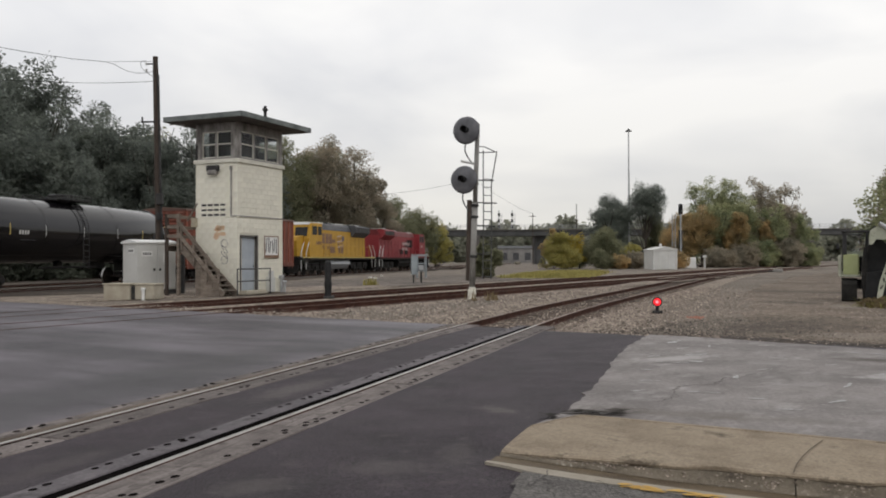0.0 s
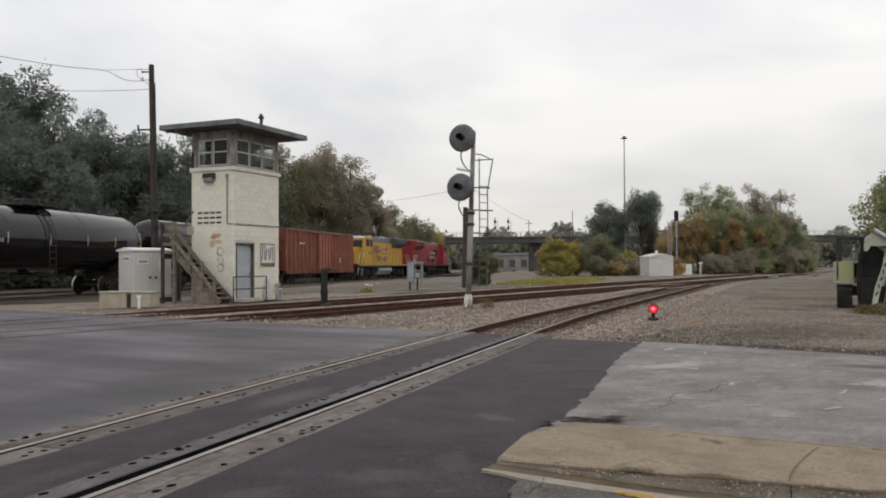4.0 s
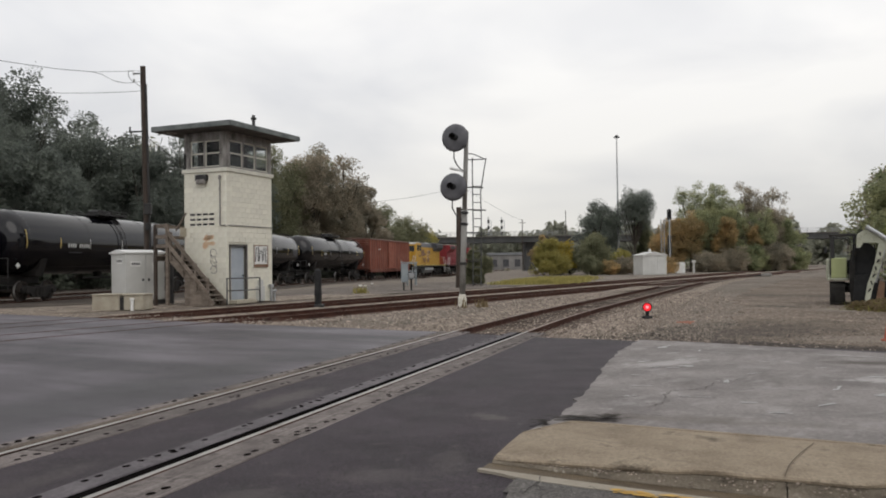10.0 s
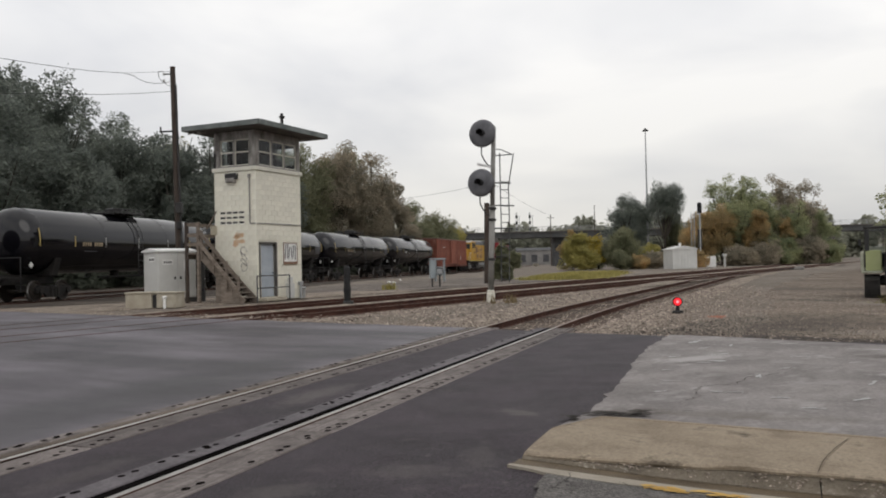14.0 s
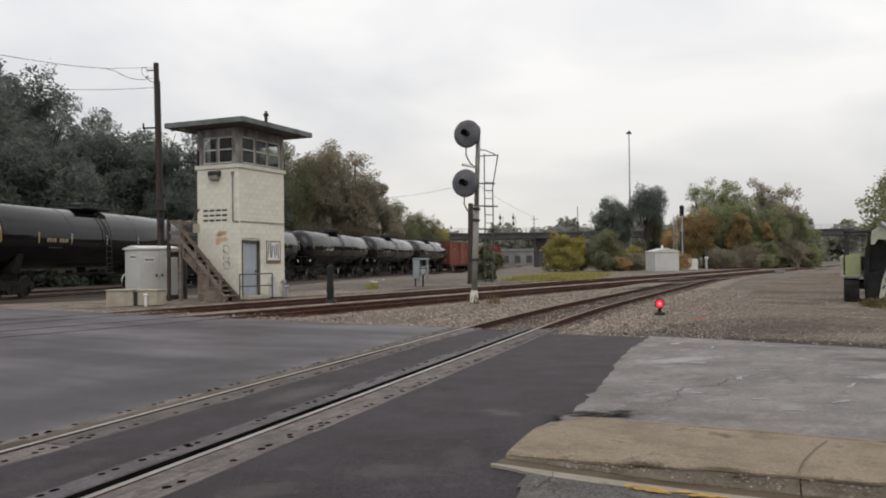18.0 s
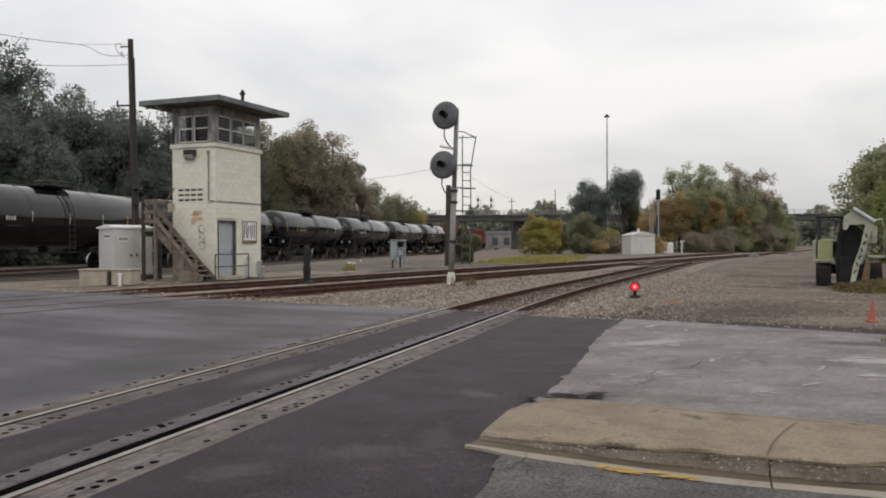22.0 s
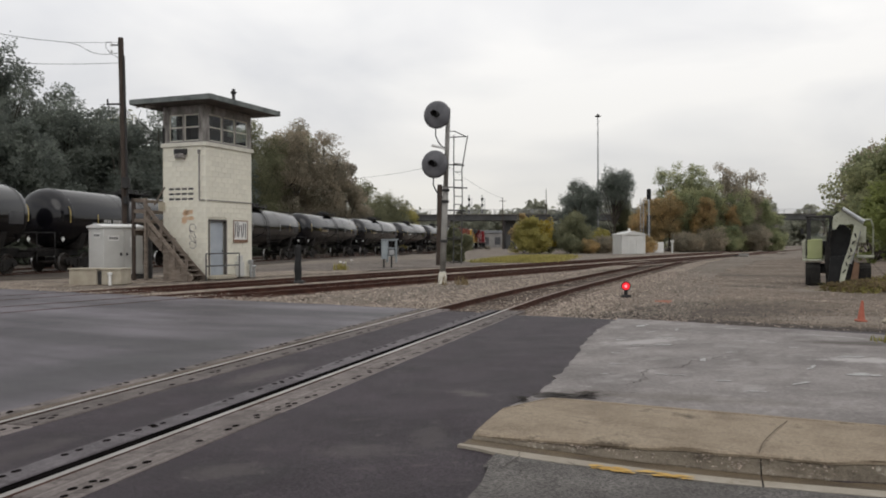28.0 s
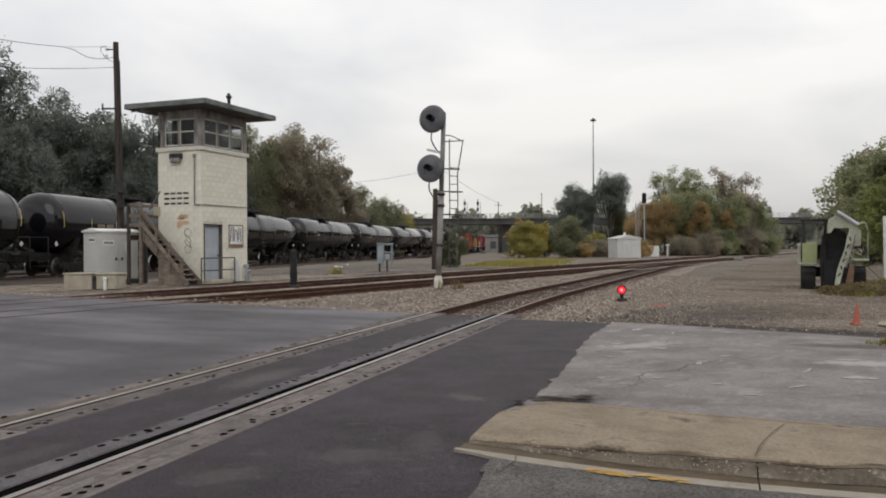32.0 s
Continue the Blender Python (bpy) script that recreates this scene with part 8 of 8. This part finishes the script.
        rod(bm, (0, 0, 0), (0, 0, 0.6), 0.09)
        rod(bm, (0.7, 0, 0), (0.7, 0, 4.2), 0.05)
        for k in range(12):
            rod(bm, (0.2, 0, 0.4 + 0.33 * k), (0.7, 0, 0.4 + 0.33 * k), 0.03, None, 5)
        part("post", bm, M_STEEL, g)
        for k in range(3):
            bm = B()
            box(bm, (0, -0.1, 0.9 + 1.5 * k), (0.5, 0.3, 0.8), 0.05)
            part("light_unit", bm, M_BLACK, g)
            bm = B()
            box(bm, (0, 0.0, 1.65 + 1.5 * k), (0.46, 0.25, 0.6), 0.04)
            part("backplate", bm, M_WHITE, g)


def build_bridge():
    b = thing("road_bridge", pose(0, 200, 0), "dark steel girder bridge over the tracks on concrete piers", "bridge")
    bm = B()
    box(bm, (60, 0, 7.35), (330, 9, 1.25))
    part("girder", bm, M_BRIDGE, b)
    bm = B()
    box(bm, (60, 0, 8.05), (330, 9.8, 0.22), 0.02)
    part("deck", bm, M_PIER, b)
    bm = B()
    for k in range(110):
        box(bm, (-104 + 3 * k, -4.75, 8.7), (0.1, 0.1, 1.1))
    for z in (8.55, 8.9, 9.22):
        box(bm, (60, -4.75, z), (328, 0.07, 0.07))
    part("railing", bm, M_STEEL, b)
    pb = B()
    for y in (-3.4, 0, 3.4):
        box(pb, (0, y, 3.2), (1.0, 1.0, 6.7), 0.05)
    box(pb, (0, 0, 6.45), (1.3, 8.8, 0.6), 0.05)
    pier = meshed("pier", pb, M_PIER)
    for x in (-40, -18, 8, 31, 52, 86.5, 102, 122, 150):
        o = new("pier", pier)
        o.parent = b
        o.matrix_basis = pose(x, 0, 0)
    bm = B()
    box(bm, (23.2, 1.5, 3.3), (2.2, 7, 6.8))
    part("abutment", bm, M_BRIDGE, b)
    # vehicles' backdrop: low pale building seen under the bridge
    for x, y, w, hh in ((12, 262, 9, 3.4), (23, 268, 11, 4.6), (34, 264, 8, 3.2)):
        f = thing("far_shed", pose(x, y, -0.06), "pale low far building behind the bridge", "building", "far buildings")
        bm = B()
        box(bm, (0, 0, hh / 2), (w, 8, hh))
        part("wall", bm, M_WARM, f)
        bm = B()
        extrude_x(bm, [(-4.3, hh), (4.3, hh), (0, hh + 0.9)], -w / 2 - 0.2, w / 2 + 0.2)
        part("roof", bm, M_BRIDGE, f)
        for k in range(3):
            bm = B()
            box(bm, (-w / 3 + k * w / 3, -4.02, hh * 0.45), (w / 6, 0.1, hh * 0.5))
            part("window", bm, M_UPG, f)
    bm = B()
    box(bm, (0, 0, 2.0), (2.4, 7, 3.2), 0.1)
    box(bm, (0, -4.6, 1.3), (2.3, 1.9, 2.2), 0.2)
    one("far_truck", bm, M_WHITE, "white far truck parked by the bridge", "truck", pose(29.0, 226, -0.46, 0, 0, 60))


def build_digger():
    """A compact excavator with its arm folded down in front; x to the right of it as it faces the road."""
    d = thing("excavator", pose(13.6, 26.35, -0.05, 0, 0, -26), "lime and cream compact excavator with its arm folded down", "excavator")
    for x in (-0.72, 0.74):
        bm = B()
        n = 22
        out = []
        for i in range(n):
            a = 2 * math.pi * i / n
            out.append((1.0 + 0.75 * (1 if math.cos(a) > 0 else -1) + 0.35 * math.cos(a), 0.36 + 0.35 * math.sin(a)))
        extrude_x(bm, out, x - 0.22, x + 0.22)
        tr = part("crawler_track", bm, M_RUBBER, d)
        bm = B()
        for i in range(9):
            box(bm, (x, -0.09, 0.08 + 0.07 * i), (0.46, 0.03, 0.035))
        for i in range(14):
            box(bm, (x, 0.3 + 0.11 * i, 0.71), (0.46, 0.045, 0.04))
        tagged(part("tread_pattern", bm, M_RUBBER, tr), kind="stuff")
    bm = B()
    box(bm, (0, 1.0, 0.55), (1.1, 1.2, 0.3), 0.05)
    part("undercarriage", bm, M_DARKSTEEL, d)
    bm = B()
    extrude_x(bm, [(0.35, 0.82), (2.2, 0.82), (2.3, 1.2), (2.1, 1.62), (1.3, 1.62), (1.3, 0.98), (0.35, 0.98)], -0.95, 0.5)
    part("upper_body", bm, M_CREAM, d)
    bm = B()
    box(bm, (-0.66, 0.22, 1.19), (0.46, 0.2, 0.66), 0.03)
    part("front_panel", bm, M_LIME, d, "lime front panel")
    bm = B()
    box(bm, (-0.97, 0.45, 1.15), (0.14, 0.5, 0.72), 0.05)
    box(bm, (-0.7, 0.2, 0.83), (0.6, 0.3, 0.08), 0.02)
    part("side_panel", bm, M_CREAM, d)
    bm = B()
    for x in (-0.9, -0.2):
        for y in (0.2, 1.3):
            bar(bm, (x, y, 0.98), (x * 0.97, y, 2.24), 0.06, 0.06)
    box(bm, (-0.55, 0.75, 2.26), (0.8, 1.25, 0.07), 0.02)
    box(bm, (-0.84, 0.16, 1.85), (0.12, 0.05, 0.7))
    cab = part("cab_frame", bm, M_DARKSTEEL, d)
    bm = B()
    box(bm, (-0.52, 0.2, 1.87), (0.6, 0.012, 0.68))
    part("windscreen", bm, M_CABGLASS, cab)
    bm = B()
    box(bm, (-0.19, 0.75, 1.7), (0.012, 1.0, 0.95))
    part("side_glass", bm, M_CABGLASS, cab)
    bm = B()
    box(bm, (-0.5, 0.8, 1.2), (0.46, 0.5, 0.5), 0.06)
    part("seat", bm, M_BLACK, cab)
    bm = B()
    bar(bm, (-1.02, 0.15, 1.75), (-0.9, 0.2, 1.8), 0.02, 0.02)
    box(bm, (-1.04, 0.13, 1.78), (0.09, 0.04, 0.2), 0.01)
    part("mirror", bm, M_BLACK, cab)

    def limb(name, outline, y0, y1, mat, label=""):
        b = B()
        extrude_y(b, outline, y0, y1)
        return part(name, b, mat, d, label)
    boom = limb("boom", [(-0.16, 1.82), (-0.13, 2.24), (0.10, 2.40), (0.20, 2.44), (0.30, 2.40), (0.52, 2.22), (0.70, 2.0), (0.74, 1.62), (0.64, 1.56), (0.56, 1.86), (0.40, 1.98), (0.22, 1.96), (0.04, 1.98), (-0.06, 1.82)], -0.8, -0.35, M_CREAM, "worn cream boom")
    stick = limb("stick", [(0.45, 1.95), (0.62, 1.90), (0.52, 1.35), (0.30, 0.75), (0.16, 0.15), (0.02, 0.12), (0.12, 0.70), (0.33, 1.35)], -1.1, -0.85, M_CREAM, "worn cream dipper stick")
    # small black bars set zigzag down the stick's front
    for k in range(6):
        bm = B()
        box(bm, (0, 0, 0), (0.045, 0.02, 0.13), 0.008, pose(0.475 - 0.062 * k, -1.105, 1.62 - 0.22 * k, 0, 35 if k % 2 else -10, 0))
        part("stick_recess", bm, M_BLACK, stick)
    limb("linkage", [(0.34, 0.2), (0.56, 0.22), (0.60, 0.75), (0.46, 0.8)], -0.8, -0.5, M_BROWN, "rusty brown bucket linkage")
    limb("counter_block", [(0.56, 1.4), (0.8, 1.4), (0.82, 1.9), (0.62, 2.0)], -0.3, 0.3, M_CREAM)
    limb("bucket", [(-0.28, 0.1), (0.28, 0.02), (0.5, 0.3), (0.46, 0.85), (0.2, 1.0), (-0.22, 0.95)], -0.7, -0.25, M_BLACK, "dark bucket tucked under the arm")
    limb("swing_bracket", [(-0.34, 0.12), (-0.2, 0.12), (-0.2, 1.5), (-0.1, 1.75), (-0.3, 1.75), (-0.38, 1.0)], -0.3, 0.1, M_RUBBER, "dark swing bracket")
    limb("boom_foot", [(-0.22, 0.9), (0.36, 0.9), (0.4, 1.8), (0.1, 2.05), (-0.2, 1.95)], -0.2, 0.3, M_BLACK)
    bm = B()
    rod(bm, (0.12, -0.85, 2.47), (0.72, -0.9, 2.04), 0.065, None, 10)
    part("stick_ram", bm, M_STEEL, boom)
    bm = B()
    rod(bm, (0.60, -1.0, 1.75), (0.34, -1.0, 0.75), 0.04)
    part("bucket_ram", bm, M_STEEL, stick)
    bm = B()
    wire(bm, [(-0.26, -0.5, 1.3), (-0.24, -0.6, 1.9), (-0.16, -0.66, 2.2), (0.02, -0.6, 2.38)], 0.028)
    part("hose", bm, M_BLACK, d)
    bm = B()
    wire(bm, [(0.62, 0.5, 1.0), (0.62, 0.4, 2.12), (0.98, 0.5, 2.15), (1.06, 0.6, 1.9), (1.06, 0.7, 1.0)], 0.025)
    box(bm, (0.82, 0.6, 0.95), (0.5, 0.8, 0.08), 0.02)
    part("guard_rail", bm, M_CREAM, d, "pale bent guard rail")
    # soil heap with trailing weeds, and rubble
    vs, fs = [], []
    nx, ny = 34, 16
    for j in range(ny + 1):
        for i in range(nx + 1):
            u, v = i / nx, j / ny
            q = Vector((12.2, 22.0, 0)) + Vector((8.0, 2.6, 0)) * u + Vector((-0.8, 2.3, 0)) * v
            h = math.sin(math.pi * v) * min(1.0, 2.5 * u) * (0.35 + 0.35 * u)
            vs.append((q.x, q.y, -0.09 + h * (0.8 + 0.5 * noise.noise(Vector((q.x * 1.3, q.y * 1.3, 0)))) + (0.05 * noise.noise(q * 4) if 0 < j < ny else -0.05)))
    for j in range(ny):
        for i in range(nx):
            k = j * (nx + 1) + i
            fs.append((k, k + 1, k + nx + 2, k + nx + 1))
    heap = sheet("soil_heap", vs, fs, M_SOIL)
    tagged(heap, "dark soil heap overgrown with weeds", "soil heap")
    rnd = random.Random(12)
    lv, lf = [], []
    for _ in range(5200):
        u, v = rnd.random() ** 0.9, rnd.uniform(0.05, 0.95)
        q = Vector((12.2, 22.0, 0)) + Vector((8.0, 2.6, 0)) * u + Vector((-0.8, 2.3, 0)) * v
        if noise.noise(Vector((q.x * 0.9, q.y * 0.9, 3))) < -0.12 + (0.3 if v < 0.25 else -0.05):
            continue
        h = math.sin(math.pi * v) * min(1.0, 2.5 * u) * (0.35 + 0.35 * u) * (0.8 + 0.5 * noise.noise(Vector((q.x * 1.3, q.y * 1.3, 0))))
        p = Vector((q.x, q.y, -0.05 + h + rnd.uniform(0.0, 0.22)))
        a = Vector((rnd.gauss(0, 1), rnd.gauss(0, 1), rnd.gauss(0, 0.5))).normalized() * rnd.uniform(0.03, 0.075)
        b = a.cross(Vector((rnd.gauss(0, 1), rnd.gauss(0, 1), rnd.gauss(0, 1)))).normalized() * a.length * 0.7
        k = len(lv)
        lv.extend(tuple(w) for w in (p - a, p + b, p + a, p - b))
        lf.append((k, k + 1, k + 2, k + 3))
    for _ in range(2600):
        u, v = rnd.random() ** 0.9, rnd.uniform(0.02, 0.9)
        q = Vector((12.2, 22.0, 0)) + Vector((8.0, 2.6, 0)) * u + Vector((-0.8, 2.3, 0)) * v
        h = math.sin(math.pi * v) * min(1.0, 2.5 * u) * (0.35 + 0.35 * u)
        a = Vector((rnd.gauss(0, 0.16), rnd.gauss(0, 0.16), rnd.uniform(0.06, 0.26)))
        b = Vector((rnd.gauss(0, 1), rnd.gauss(0, 1), 0)).normalized() * 0.018
        p = Vector((q.x, q.y, -0.08 + h))
        k = len(lv)
        lv.extend(tuple(w) for w in (p - b, p + a * 0.6 - b * 0.7, p + a, p + b))
        lf.append((k, k + 1, k + 2, k + 3))
    half = len(lf) * 7 // 10
    tagged(sheet("trailing_weeds", lv[:half * 4], lf[:half], M_DRYWEED), "dry brown stalks on the soil heap", "weeds", kind="stuff")
    tagged(sheet("trailing_weeds", lv[half * 4:], [tuple(k - half * 4 for k in f) for f in lf[half:]], M_WEED), "yellow-green trailing weeds on the soil heap", "weeds", kind="stuff")
    for k, (x, y, sx, sy, sz, mt) in enumerate([(8.25, 14.15, 0.3, 0.2, 0.1, M_CONCBOX), (8.6, 14.4, 0.4, 0.25, 0.14, M_CONCBOX), (8.95, 13.8, 0.5, 0.4, 0.22, M_CONCBOX)]):
        bm = B()
        vv = box(bm, (0, 0, sz / 2), (sx, sy, sz), 0.05)
        for v in bm.verts:
            v.co += v.co.normalized() * 0.06 * noise.noise(v.co * 5 + Vector((k, 0, 0)))
        one("rubble_lump", bm, mt, "broken rubble lump beside the cone", "rubble", pose(x, y, -0.05, 0, 0, 30 * k), "rubble by the drive")
    for k, (x, y) in enumerate([(-5.34, 61.12), (-4.85, 59.19), (-5.06, 68.62)]):
        bm = B()
        box(bm, (0, 0, 0.05), (0.26, 0.16, 0.1), 0.03)
        for v in bm.verts:
            v.co += v.co.normalized() * 0.05 * noise.noise(v.co * 9 + Vector((k, 3, 0)))
        one("litter", bm, M_WHITE, "crumpled white litter on the gravel", "litter", pose(x, y, -0.03, 0, 0, 50 * k), "litter in the yard")
    bm = B()
    box(bm, (0, 0, 0.3), (1.3, 0.7, 0.6), 0.08)
    one("concrete_block", bm, M_CONCBOX, "pale concrete block beyond the grass", "block", pose(18.45, 208.05, -0.06, 0, 0, 20))
    # a faded orange mark sprayed over the stones
    vs, fs = [], []
    for _ in range(34):
        x, y, q, a = 5.93 + rnd.gauss(0, 0.11), 19.57 + rnd.gauss(0, 0.09), rnd.uniform(0.02, 0.045), rnd.uniform(0, 6.28)
        k = len(vs)
        vs.extend(((x, y, -0.01 + q * 0.6), *((x + q * math.cos(a + 1.57 * i), y + q * math.sin(a + 1.57 * i), -0.03) for i in range(4))))
        fs.extend((k, k + 1 + i, k + 1 + (i + 1) % 4) for i in range(4))
    tagged(sheet("painted_stones", vs, fs, M_PINKMARK), "stones with a faded orange paint mark", "stones", kind="stuff")
    g = thing("pipe_gate", pose(14.92, 25.6, -0.06, 0, 0, -30), "white painted pipe gate post at the lot's edge", "gate")
    bm = B()
    rod(bm, (0, 0, 0), (0, 0, 2.35), 0.075, None, 12)
    part("gate_post", bm, M_WHITE, g)
    bm = B()
    for z in (0.62, 1.25, 2.1):
        box(bm, (0.7, 0, z), (1.5, 0.07, 0.14), 0.02)
    part("gate_rail", bm, M_WHITE, g)
    # traffic cone
    c = thing("traffic_cone", pose(7.9, 14.5, -0.04, 0, 4, 0), "worn orange traffic cone on the gravel", "traffic cone")
    bm = B()
    lathe(bm, [(0.065, 0.03), (0.02, 0.37), (0.0, 0.38)], 16)
    part("cone", bm, M_ORANGE, c)
    bm = B()
    box(bm, (0, 0, 0.02), (0.16, 0.16, 0.04), 0.01)
    part("base", bm, M_ORANGE, c)


build_ground()
build_kerb()
build_scuffs()
build_road_cracks()
build_tower()
build_stairs()
build_train()
build_signal()
build_pole()
build_cabinets()
build_dwarf()
build_digger()
build_far()
build_bridge()
build_trees()
build_grass()
build_patches()
build_tracks()
motions()
